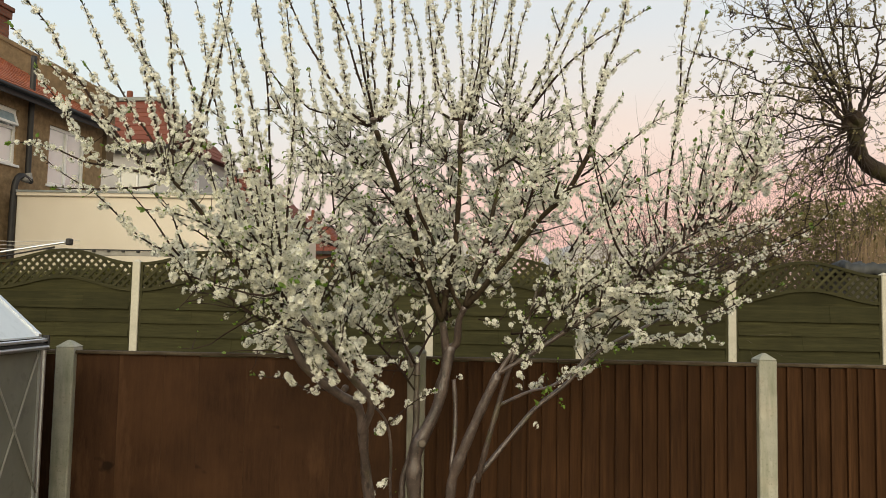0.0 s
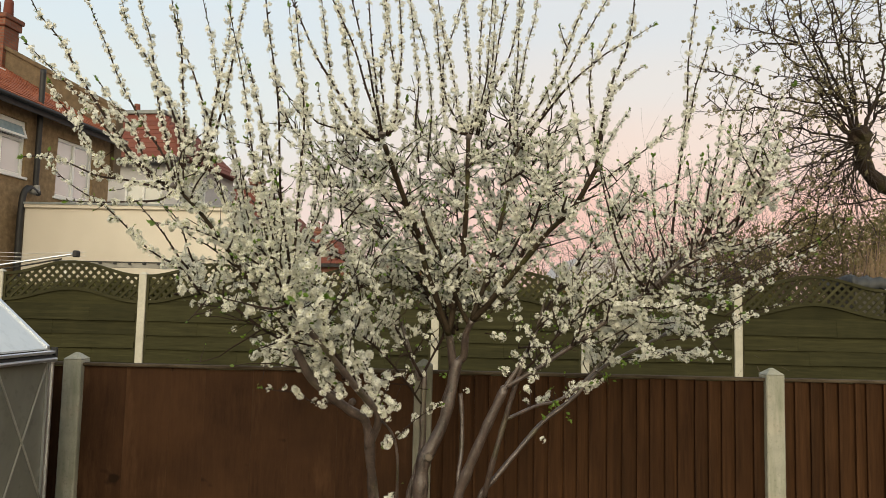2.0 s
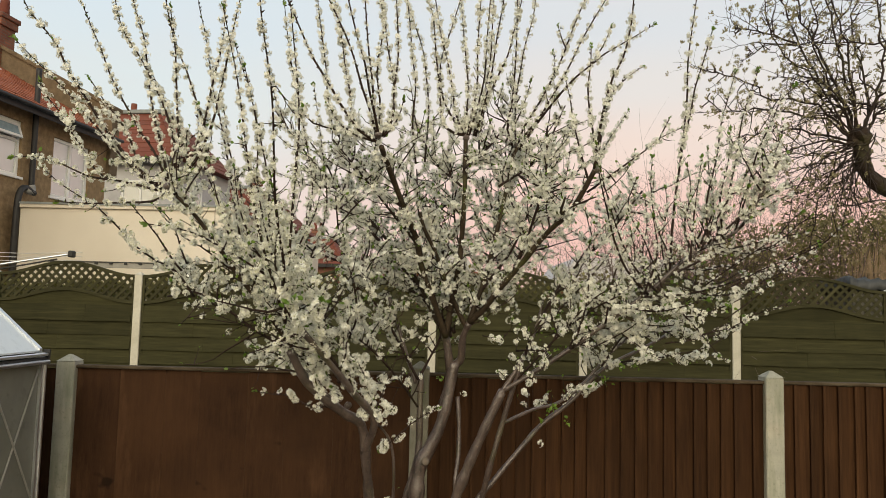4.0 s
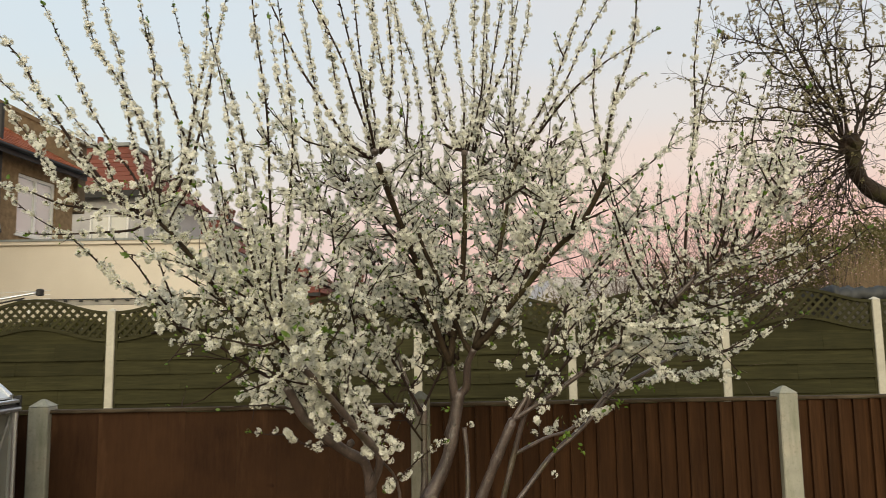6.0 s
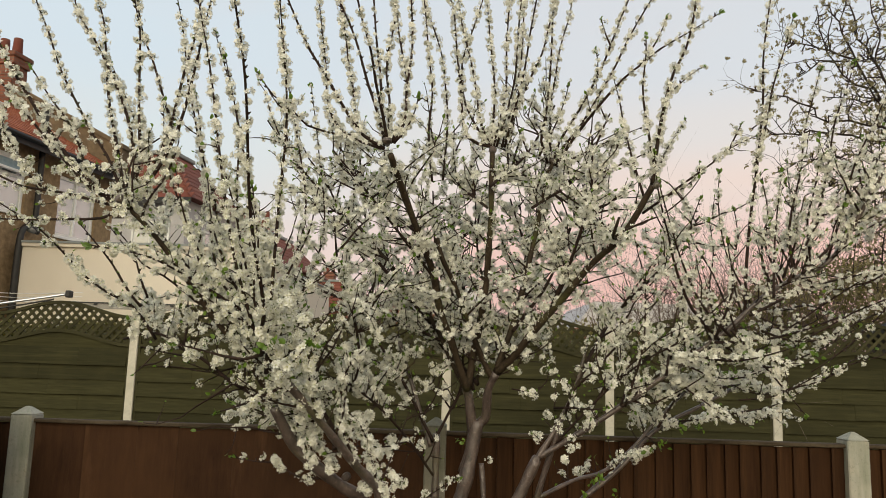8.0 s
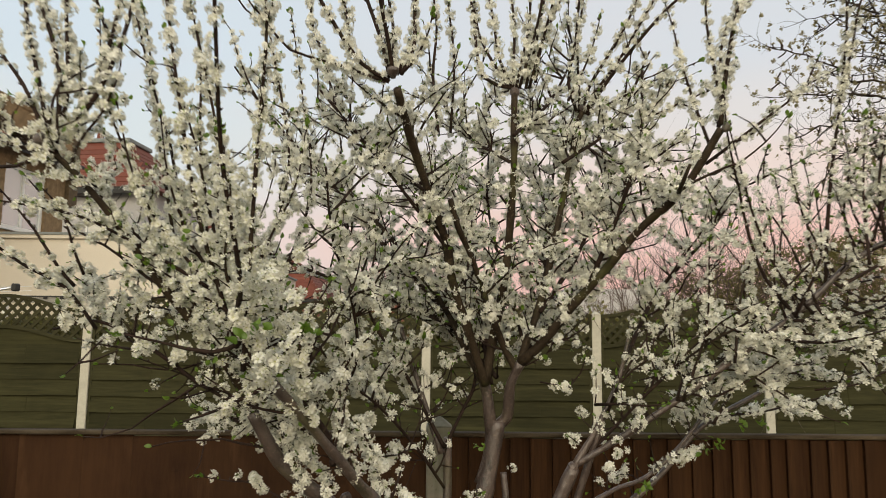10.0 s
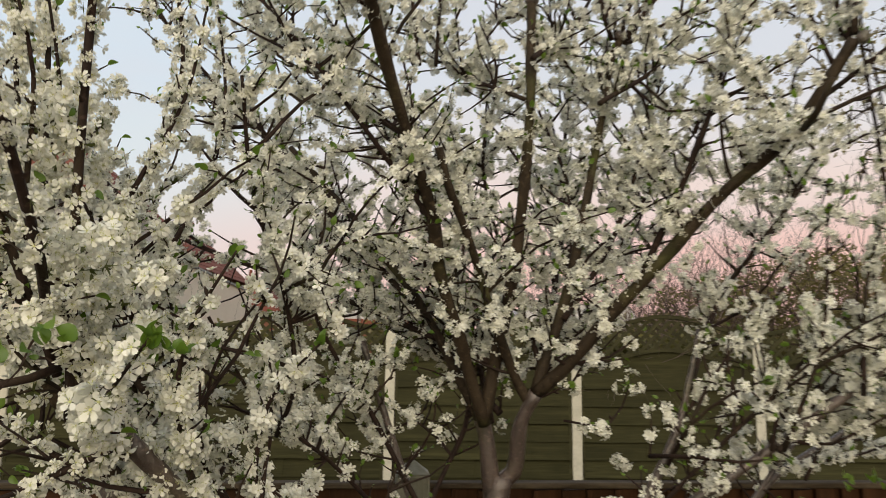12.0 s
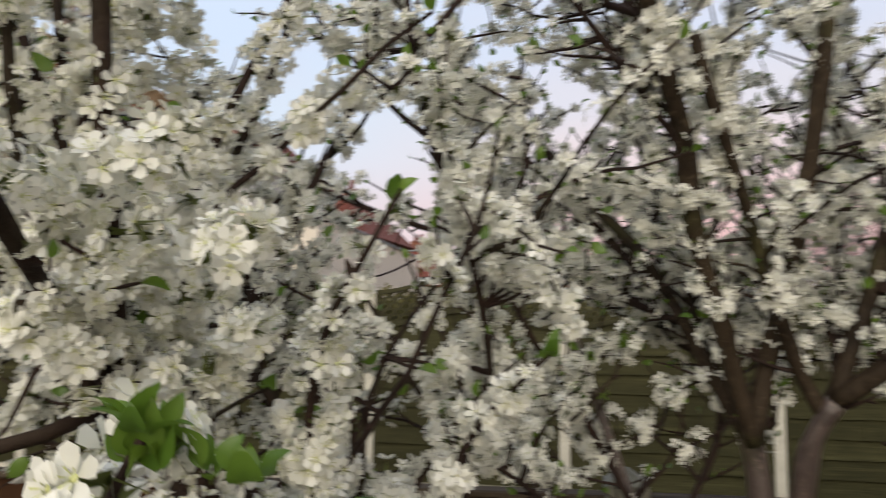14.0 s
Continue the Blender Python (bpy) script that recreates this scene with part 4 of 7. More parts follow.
def leaf_template():
    """A folded oval leaf with a drawn-out tip along +x, one unit long."""
    v, t = [], []
    for i in range(8):
        x = i / 7
        w = 0.30 * math.sin(math.pi * x ** 0.85) ** 0.8 if 0 < i < 7 else 0.0
        z = 0.10 * math.sin(math.pi * x) - 0.10 * x * x
        v += [(x, -w, z + 0.35 * w), (x, 0, z), (x, w, z + 0.35 * w)]
    for i in range(7):
        a, b = 3 * i, 3 * i + 3
        for k in (0, 1):
            t += [(a + k, b + k, b + k + 1), (a + k, b + k + 1, a + k + 1)]
    return np.array(v), np.array(t)


LEAF_V, LEAF_T = leaf_template()
FAR_LEAF_V = np.array([(0, 0, 0), (0.5, -0.3, 0.08), (1, 0, -0.05), (0.5, 0.3, 0.08)])
FAR_LEAF_T = np.array([(0, 1, 2), (0, 2, 3)])


def frames(ways, rng):
    """Rotation matrices whose x axes lie along ways, rolled at random."""
    x = ways / np.linalg.norm(ways, axis=1, keepdims=True)
    h = rng.normal(0, 1, x.shape)
    y = np.cross(x, h)
    y /= np.linalg.norm(y, axis=1, keepdims=True)
    z = np.cross(x, y)
    return np.stack([x, y, z], axis=2)


def scatter(template_v, template_t, places, turns, sizes):
    """Copies of a template: all vertices and triangles."""
    n, k = len(places), len(template_v)
    v = np.einsum("nij,kj->nki", turns, template_v) * np.asarray(sizes)[:, None, None] + np.asarray(places)[:, None, :]
    t = np.asarray(template_t)[None] + (np.arange(n) * k)[:, None, None]
    return v.reshape(-1, 3), t.reshape(-1, 3)


# blossom: five rounded cupped petals, a green eye and a tuft of stamens
def blossom_template(cup, stamens=6):
    v, t, m = [], [], []
    if stamens < 0:      # the smallest, high on the shoots
        for k in range(5):
            a = 2 * math.pi * k / 5
            ca, sa = math.cos(a), math.sin(a)
            n = len(v)
            for x, y, z in ((0.05, 0, 0.02), (0.72, -0.40, 0.26 * cup), (1.10, 0.02, 0.40 * cup), (0.70, 0.41, 0.24 * cup)):
                v.append((x * ca - y * sa, x * sa + y * ca, z))
            t += [(n, n + 1, n + 3), (n + 1, n + 2, n + 3)]
            m += [0, 0]
        return np.array(v), np.array(t), np.array(m)
    if not stamens:      # the plainer blossom of the joined mass
        for k in range(5):
            a = 2 * math.pi * k / 5
            ca, sa = math.cos(a), math.sin(a)
            n = len(v)
            for x, y, z in ((0.06, 0, 0.02), (0.62, -0.33, 0.22 * cup), (1.06, -0.19, 0.40 * cup), (1.10, 0.15, 0.36 * cup), (0.60, 0.34, 0.2 * cup)):
                v.append((x * ca - y * sa, x * sa + y * ca, z))
            t += [(n, n + 1, n + 4), (n + 1, n + 2, n + 4), (n + 2, n + 3, n + 4)]
            m += [0, 0, 0]
        n = len(v)
        v += [(0.16, 0, 0.1), (-0.09, 0.14, 0.1), (-0.09, -0.14, 0.1)]
        t.append((n, n + 1, n + 2))
        m.append(1)
        return np.array(v), np.array(t), np.array(m)
    for k in range(5):
        a = 2 * math.pi * k / 5
        ca, sa = math.cos(a), math.sin(a)
        n = len(v)
        for x, y, z in ((0.08, 0, 0.02), (0.5, -0.27, 0.16 * cup), (0.5, 0.29, 0.16 * cup), (0.86, -0.37, 0.34 * cup), (0.90, 0.33, 0.36 * cup), (1.10, 0.02, 0.38 * cup)):
            v.append((x * ca - y * sa, x * sa + y * ca, z))
        for q in ((0, 1, 2), (1, 3, 4), (1, 4, 2), (3, 5, 4)):
            t.append(tuple(n + i for i in q))
            m.append(0)
    n = len(v)
    v += [(0.17 * math.cos(2 * math.pi * k / 5), 0.17 * math.sin(2 * math.pi * k / 5), 0.06) for k in range(5)] + [(0, 0, 0.14)]
    for k in range(5):
        t.append((n + k, n + (k + 1) % 5, n + 5))
        m.append(1)
    for k in range(stamens):
        a = 2 * math.pi * k / 6 + 0.3
        n = len(v)
        c, s = math.cos(a), math.sin(a)
        v += [(0.06 * c, 0.06 * s, 0.1), (0.36 * c - 0.05 * s, 0.36 * s + 0.05 * c, 0.42), (0.36 * c + 0.05 * s, 0.36 * s - 0.05 * c, 0.42)]
        t.append((n, n + 1, n + 2))
        m.append(1)
    return np.array(v), np.array(t), np.array(m)


def cluster_template(seed, stamens):
    """A tight spray of blossoms about +x, base at the origin, in metres."""
    rng = np.random.default_rng(seed)
    vs, ts, ms, n0 = [], [], [], 0
    for k in range(rng.integers(7, 12)):
        bv, bt, bm_ = blossom_template(rng.uniform(0.5, 1.4), stamens)
        w = np.array([0.8, 0, 0]) + rng.normal(0, 0.75, 3)
        w /= np.linalg.norm(w)
        rot = frames(w[None], rng)[0][:, [1, 2, 0]]
        at = w * rng.uniform(0.006, 0.017)
        v = bv @ rot.T * rng.uniform(0.0062, 0.0092) + at
        vs.append(v)
        ts.append(bt + n0)
        ms.append(bm_)
        n0 += len(v)
        s = np.cross(w, (0.3, 0.5, 0.8)) * 0.0022
        vs.append(np.array([-s, s, at]))
        ts.append(np.array([[n0, n0 + 1, n0 + 2]]))
        ms.append(np.array([2]))
        n0 += 3
    return np.concatenate(vs), np.concatenate(ts), np.concatenate(ms)


CLUSTERS = [cluster_template(40 + i, 6) for i in range(18)]
PLAIN_CLUSTERS = [cluster_template(40 + i, 0) for i in range(18)]
HIGH_CLUSTERS = [cluster_template(40 + i, -1) for i in range(18)]
BLOOM_MATS = [PETAL, STAMEN, SEPAL]

# ---- the blossoming plum tree ----
TREE = thing("plum_tree", (0, 0, 0), "many-stemmed plum tree covered in white blossom", "tree")
RNG = np.random.default_rng(11)
BLOOMS = []       # place, way, size
SPUR_V, SPUR_F = [], []
LEAVES = []       # place, way, size
CLEAR_A, CLEAR_B = Vector((0.15, 0.0, 1.78)), Vector((-0.2, 2.42, 1.835))


def is_clear(p, room=0.15):
    """Keeps the gap in the crown, that one can walk into, free."""
    ab = CLEAR_B - CLEAR_A
    t = max(0.0, min(1.0, (p - CLEAR_A).dot(ab) / ab.length_squared))
    return (p - (CLEAR_A + ab * t)).length > room


def bloom(p, d, size=1.0, loose=True):
    """Blossom comes in clumps; the heart of the tree, low between the stems, stays almost bare."""
    if loose and noise.noise(p * 10 + Vector((3.1, 0, 0))) < -0.04 and RNG.random() < 0.85:
        return
    if -0.15 < p.x < 0.75 and p.y > 3.25 and p.z < 1.8 and RNG.random() < 0.72:
        return
    if p.y < 3.3 and (p.x < -0.58 and p.z < 1.745 or p.x < -0.48 and p.y < 2.9 and p.z < 1.80) and RNG.random() < 0.92:
        return
    if p.x > 0.9 and 1.9 < p.z < 2.2:      # the outer lobe flowers thinly, with smaller clumps
        if RNG.random() < 0.42:
            return
        size *= 0.84
    if is_clear(p):
        BLOOMS.append((p.copy(), d.copy(), size * (1.18 if p.z < 1.8 else 1.0)))


def side_way(d, up=0.35):
    """A random way off the side of a twig that runs along d."""
    s = Vector(RNG.normal(0, 1, 3)).cross(d)
    s = s.normalized() if s.length > 1e-4 else Vector((1, 0, 0))
    return (s + Vector((0, 0, up)) + d * RNG.uniform(0, 0.5)).normalized()


def flower_along(line, spacing, size=1.0, first=0.0, thin_tip=0.5, loose=True):
    """Sprays of blossom at the nodes of a twig; the last stretch carries buds and small leaves."""
    total = sum((b - a).length for a, b in zip(line, line[1:]))
    s, nxt = 0.0, first * total
    for a, b in zip(line, line[1:]):
        seg = (b - a).length
        if seg < 1e-6:
            continue
        d = (b - a) / seg
        while nxt <= s + seg:
            p = a + d * (nxt - s)
            f = nxt / total
            shrink = 1.0 if f < 0.75 else 1.0 - thin_tip * (f - 0.75) / 0.25
            for _ in range(1 if RNG.random() < 0.55 else 2):
                if RNG.random() < (0.95 if f < 0.85 else 0.6):
                    bloom(p, side_way(d), size * shrink * RNG.uniform(0.8, 1.12), loose)
            if RNG.random() < 0.07 + 0.2 * (f > 0.88):
                LEAVES.append((p.copy(), (side_way(d) + d * 0.8).normalized(), RNG.uniform(0.008, 0.017)))
            nxt += spacing * RNG.uniform(0.55, 1.5)
        s += seg
    tip, d = line[-1], (line[-1] - line[-2]).normalized()
    LEAVES.append((tip.copy(), (d + Vector(RNG.normal(0, 0.35, 3))).normalized(), RNG.uniform(0.010, 0.02)))


def bead_along(line, share, full=1.0):
    """Round beads of blossom at the nodes of a long shoot, a share of them open, the rest in dark bud; leaves at the tip."""
    total = sum((b - a).length for a, b in zip(line, line[1:]))
    s, nxt, run = 0.0, 0.03, RNG.random() < share
    for a, b in zip(line, line[1:]):
        seg = (b - a).length
        if seg < 1e-6:
            continue
        d = (b - a) / seg
        while nxt <= s + seg:
            p, f = a + d * (nxt - s), nxt / total
            if RNG.random() < 0.6:
                run = RNG.random() < share
            if run and RNG.random() < (0.97 if f < 0.9 else 0.6):
                w = side_way(d, 0.1)
                size = full * RNG.uniform(0.6, 1.1) * (1.0 if f < 0.7 else 1.0 - 0.8 * (f - 0.7))
                for k in range(int(RNG.choice([1, 2, 3], p=[0.25, 0.5, 0.25]))):
                    q = w if k == 0 else (-w if k == 1 else w.cross(d))
                    q = (q + Vector(RNG.normal(0, 0.3, 3))).normalized()
                    bloom(p + q * RNG.uniform(0.0, 0.009) + d * RNG.normal(0, 0.005), q, size * RNG.uniform(0.7, 1.05), p.x > 0.72 and p.z < 2.0)
                if RNG.random() < 0.3:
                    LEAVES.append((p.copy(), (w.cross(d) + d * 0.6).normalized(), RNG.uniform(0.006, 0.012)))
            else:
                w = side_way(d, 0.5)
                tube([p, p + w * 0.006, p + w * 0.013], [0.0022, 0.0032, 0.0008], 4, SPUR_V, SPUR_F)
                if RNG.random() < 0.18:
                    LEAVES.append((p.copy(), (w + d).normalized(), RNG.uniform(0.008, 0.015)))
            nxt += RNG.uniform(0.013, 0.031)
        s += seg
    tip, d = line[-1], (line[-1] - line[-2]).normalized()
    for _ in range(5):
        LEAVES.append((tip - d * RNG.uniform(0, 0.02), (d + Vector(RNG.normal(0, 0.35, 3))).normalized(), RNG.uniform(0.012, 0.022)))


def spur(p, d, length, r, size=1.0):
    """A short wandering side twig with blossom all along."""
    line = [p.copy()]
    n = max(3, int(length / 0.03))
    for _ in range(n):
        d = (d + Vector(RNG.normal(0, 0.2, 3)) + Vector((0, 0, 0.06))).normalized()
        p = p + d * (length / n)
        line.append(p.copy())
    if not all(is_clear(q, 0.13) for q in line):
        return
    tube(line, [r * (1 - 0.6 * i / n) for i in range(n + 1)], 4, SPUR_V, SPUR_F)
    flower_along(line, 0.024, size, 0.1, 0.2)
    if length > 0.16:
        for _ in range(2):
            i = int(RNG.integers(1, n))
            spur(line[i], side_way(d), length * 0.45, r * 0.7, size)


def clump(n, at):
    """A ball of n sprays on a short spur."""
    at = Vector(at)
    for _ in range(n):
        d = Vector(RNG.normal(0, 1, 3)).normalized()
        BLOOMS.append((at + d * RNG.uniform(0.002, 0.010 + 0.004 * n), d, RNG.uniform(0.85, 1.1)))


def sprig(at, n):
    """A tuft of young leaves."""
    for _ in range(n):
        d = Vector(RNG.normal(0, 1, 3)) + Vector((0, 0, 0.5))
        LEAVES.append((Vector(at) + Vector(RNG.normal(0, 0.008, 3)), d.normalized(), RNG.uniform(0.014, 0.026)))


def branchlet(p, d, length, wander=0.16):
    """A longer side branch with spurs of its own."""
    line = [p.copy()]
    n = max(4, int(length / 0.04))
    d = d.normalized()
    for _ in range(n):
        d = (d + Vector(RNG.normal(0, wander, 3)) + Vector((0, 0, 0.05))).normalized()
        p = p + d * (length / n)
        line.append(p.copy())
    if not all(is_clear(q, 0.2) for q in line):
        return
    tube(line, [0.0042 - 0.0028 * i / n for i in range(n + 1)], 5, SPUR_V, SPUR_F)
    flower_along(line, 0.034, 1.0, 0.08)
    for _ in range(int(length * 8)):
        i = int(RNG.integers(1, n))
        spur(line[i], side_way(d, 0.3), RNG.uniform(0.03, 0.12), 0.0028)


def limb(r0, r1, thick, *pts):
    line = spline(pts, 0.03)
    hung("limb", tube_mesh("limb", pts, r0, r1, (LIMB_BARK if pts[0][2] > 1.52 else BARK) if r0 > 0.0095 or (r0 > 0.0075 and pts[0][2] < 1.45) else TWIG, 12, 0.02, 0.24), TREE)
    total = sum((b - a).length for a, b in zip(line, line[1:]))
    if thick >= 0.8:
        for _ in range(int(total * 9.5 * thick)):
            i = min(int(RNG.uniform(0.1, 0.97) * (len(line) - 1)), len(line) - 2)
            w = side_way((line[i + 1] - line[i]).normalized(), 0.5)
            if w.y < -0.3 and RNG.random() < (0.82 if r0 > 0.012 else 0.6):
                continue
            branchlet(line[i], w, RNG.uniform(0.12, 0.42))
    if r0 >= 0.0075 and thick >= 0.8:      # dense clumps close along the upper limbs
        for i in range(len(line) // 5, len(line) - 1):
            if line[i].z > 1.85 and RNG.random() < 0.6:
                w = side_way((line[i + 1] - line[i]).normalized(), 0.2)
                at = line[i] + w * RNG.uniform(0.012, 0.045)
                for _ in range(int(RNG.integers(2, 6))):
                    bloom(at + Vector(RNG.normal(0, 0.012, 3)), (w + Vector(RNG.normal(0, 0.6, 3))).normalized(), RNG.uniform(0.8, 1.1))
    n = int(total * 46 * thick)
    for _ in range(n):
        t = RNG.uniform(0.12, 1.0)
        i = min(int(t * (len(line) - 1)), len(line) - 2)
        if r0 > 0.012 and line[i].z < 1.42 and RNG.random() < 0.9:
            continue
        d = (line[i + 1] - line[i]).normalized()
        w = side_way(d, 0.45)
        if w.y < -0.25 and RNG.random() < (0.82 if r0 > 0.012 else 0.6):
            continue
        spur(line[i], w, RNG.choice([0.03, 0.06, 0.1, 0.16, 0.24], p=[0.3, 0.28, 0.2, 0.14, 0.08]), 0.0028)


def shoot(r0, thick, *pts):
    line = spline(pts, 0.03)
    hung("shoot", tube_mesh("shoot", pts, r0, 0.0016, TWIG, 6, 0.04, 0.1), TREE)
    bead_along(line, min(0.98, 0.16 + thick * 1.1), 0.84 + 0.22 * min(1.3, thick))
    total = sum((b - a).length for a, b in zip(line, line[1:]))
    for _ in range(int(total * 11 * thick)):
        i = min(int(RNG.uniform(0.03, 0.85) * (len(line) - 1)), len(line) - 2)
        if line[i].z > 2.45 and line[-1].z > 2.6:      # the long upright shoots carry no side twigs
            continue
        spur(line[i], side_way((line[i + 1] - line[i]).normalized(), 0.5), RNG.choice([0.025, 0.05, 0.10], p=[0.5, 0.3, 0.2]), 0.0024)


# stems and main limbs: base and tip radius, how thickly spurs grow, then the bends
limb(0.050, 0.025, 0, (0.02, 3.74, -0.05), (-0.04, 3.70, 0.87), (-0.03, 3.70, 1.04), (0.01, 3.70, 1.12), (0.06, 3.70, 1.23), (0.09, 3.70, 1.35), (0.11, 3.70, 1.46), (0.12, 3.70, 1.53))
limb(0.0205, 0.016, 0.3, (0.07, 3.72, 1.33), (0.10, 3.71, 1.46), (0.09, 3.68, 1.59), (0.08, 3.67, 1.64), (0.07, 3.66, 1.67))
limb(0.0115, 0.0075, 1, (0.18, 3.64, 1.69), (0.14, 3.62, 1.76), (0.08, 3.55, 1.90), (0.03, 3.48, 2.03), (-0.02, 3.40, 2.13), (-0.04, 3.38, 2.20))
limb(0.0152, 0.0108, 1, (0.08, 3.66, 1.65), (0.04, 3.60, 1.76), (0.01, 3.54, 1.85), (-0.03, 3.48, 1.96), (-0.05, 3.42, 2.07), (-0.10, 3.32, 2.20), (-0.15, 3.20, 2.33), (-0.18, 3.06, 2.42))
limb(0.0148, 0.0102, 1, (0.08, 3.66, 1.66), (0.10, 3.64, 1.78), (0.12, 3.60, 1.89), (0.14, 3.56, 2.03), (0.15, 3.50, 2.19), (0.155, 3.46, 2.33), (0.155, 3.45, 2.44), (0.155, 3.44, 2.54))
limb(0.0125, 0.006, 1.1, (0.07, 3.66, 1.66), (0.01, 3.66, 1.77), (-0.04, 3.66, 1.87), (-0.10, 3.66, 1.96), (-0.16, 3.68, 2.03), (-0.23, 3.70, 2.12), (-0.31, 3.72, 2.21), (-0.39, 3.75, 2.30))
limb(0.0205, 0.015, 0.2, (0.09, 3.71, 1.38), (0.11, 3.71, 1.50), (0.15, 3.70, 1.54), (0.16, 3.65, 1.65), (0.19, 3.62, 1.72))
limb(0.0135, 0.008, 1, (0.19, 3.62, 1.72), (0.21, 3.62, 1.79), (0.25, 3.62, 1.90), (0.29, 3.62, 2.06), (0.33, 3.63, 2.25), (0.36, 3.63, 2.40), (0.38, 3.63, 2.51), (0.40, 3.63, 2.55))
limb(0.0148, 0.0105, 0.8, (0.19, 3.62, 1.72), (0.25, 3.57, 1.78), (0.34, 3.50, 1.90), (0.40, 3.45, 1.97), (0.51, 3.36, 2.11), (0.61, 3.27, 2.21), (0.69, 3.18, 2.36))
limb(0.0086, 0.0045, 0.9, (0.60, 3.28, 2.20), (0.54, 3.07, 2.17), (0.55, 3.02, 2.22))
limb(0.0076, 0.0039, 1, (0.25, 3.60, 1.88), (0.39, 3.70, 2.08), (0.48, 3.75, 2.30), (0.55, 3.78, 2.52))
limb(0.028, 0.017, 0.2, (-0.08, 3.70, -0.05), (-0.23, 3.45, 0.93), (-0.24, 3.40, 1.07), (-0.26, 3.33, 1.28), (-0.32, 3.28, 1.33), (-0.40, 3.22, 1.40), (-0.47, 3.18, 1.47), (-0.53, 3.12, 1.60))
limb(0.011, 0.0067, 1.2, (-0.51, 3.15, 1.58), (-0.60, 3.05, 1.74), (-0.71, 2.95, 1.90), (-0.80, 2.83, 2.06), (-0.88, 2.76, 2.16), (-0.92, 2.74, 2.17))
limb(0.016, 0.012, 0.9, (-0.25, 3.37, 1.16), (-0.20, 3.27, 1.31), (-0.27, 3.15, 1.43), (-0.36, 3.02, 1.57), (-0.44, 2.93, 1.68))
limb(0.0076, 0.0045, 1.3, (-0.36, 3.02, 1.57), (-0.44, 3.00, 1.67), (-0.51, 2.98, 1.76), (-0.56, 2.97, 1.87), (-0.65, 2.95, 2.00))
limb(0.01, 0.0048, 0.1, (-0.06, 3.70, 0.05), (-0.13, 3.50, 0.86), (-0.13, 3.45, 1.10), (-0.15, 3.42, 1.21), (-0.21, 3.30, 1.31))
limb(0.021, 0.014, 0.1, (-0.06, 3.80, -0.05), (-0.10, 3.76, 0.85), (-0.06, 3.76, 1.00), (-0.04, 3.76, 1.12), (-0.04, 3.76, 1.24), (-0.04, 3.76, 1.37), (-0.04, 3.76, 1.47))
limb(0.011, 0.007, 0.3, (-0.06, 3.74, 1.42), (-0.10, 3.74, 1.53), (-0.15, 3.73, 1.68), (-0.20, 3.72, 1.83))
limb(0.007, 0.0034, 1.2, (-0.05, 3.73, 1.44), (-0.10, 3.72, 1.53), (-0.17, 3.70, 1.66), (-0.27, 3.65, 1.82), (-0.36, 3.62, 2.01))
limb(0.0065, 0.0034, 1, (-0.05, 3.73, 1.44), (0.00, 3.75, 1.54), (0.05, 3.78, 1.65), (0.05, 3.82, 1.83), (0.00, 3.85, 2.06))
limb(0.0054, 0.0028, 1.2, (-0.05, 3.75, 1.31), (-0.14, 3.65, 1.45), (-0.25, 3.50, 1.59), (-0.37, 3.40, 1.70), (-0.46, 3.35, 1.86))
limb(0.0065, 0.0034, 1.2, (-0.50, 3.15, 1.58), (-0.66, 3.10, 1.67), (-0.77, 3.08, 1.75), (-0.90, 3.05, 1.82), (-1.01, 3.05, 1.80))
limb(0.0054, 0.0028, 1.3, (-0.43, 3.20, 1.43), (-0.54, 3.25, 1.70), (-0.59, 3.25, 1.91), (-0.66, 3.22, 2.07))
limb(0.032, 0.020, 0, (0.08, 3.72, -0.05), (0.14, 3.62, 0.90), (0.17, 3.60, 1.00), (0.24, 3.57, 1.18), (0.34, 3.54, 1.41))
limb(0.012, 0.004, 0.5, (0.34, 3.54, 1.41), (0.42, 3.54, 1.54), (0.48, 3.54, 1.67), (0.51, 3.54, 1.78), (0.53, 3.55, 1.86))
limb(0.0115, 0.006, 1.3, (0.35, 3.54, 1.42), (0.50, 3.50, 1.52), (0.64, 3.47, 1.62), (0.88, 3.40, 1.81), (0.99, 3.37, 1.90), (1.10, 3.35, 2.01), (1.21, 3.34, 2.08), (1.29, 3.30, 2.12), (1.35, 3.27, 2.20), (1.40, 3.22, 2.32), (1.43, 3.15, 2.42))
limb(0.018, 0.007, 0.35, (0.12, 3.72, -0.05), (0.24, 3.68, 0.89), (0.30, 3.68, 0.97), (0.45, 3.74, 1.14), (0.54, 3.80, 1.23), (0.69, 3.86, 1.34), (0.86, 3.92, 1.50), (1.05, 3.95, 1.60), (1.28, 4.00, 1.72))
limb(0.014, 0.01, 0.1, (0.26, 3.68, 0.90), (0.30, 3.62, 1.08), (0.35, 3.60, 1.27), (0.38, 3.58, 1.38), (0.40, 3.56, 1.45), (0.42, 3.54, 1.52))
limb(0.008, 0.005, 0.6, (0.36, 3.60, 1.27), (0.50, 3.70, 1.32), (0.62, 3.80, 1.34), (0.73, 3.85, 1.41), (0.89, 3.88, 1.58), (1.09, 3.90, 1.76))
limb(0.011, 0.01, 0, (0.14, 3.62, 0.93), (0.14, 3.63, 1.01), (0.15, 3.66, 1.10), (0.15, 3.68, 1.25), (0.14, 3.69, 1.37))
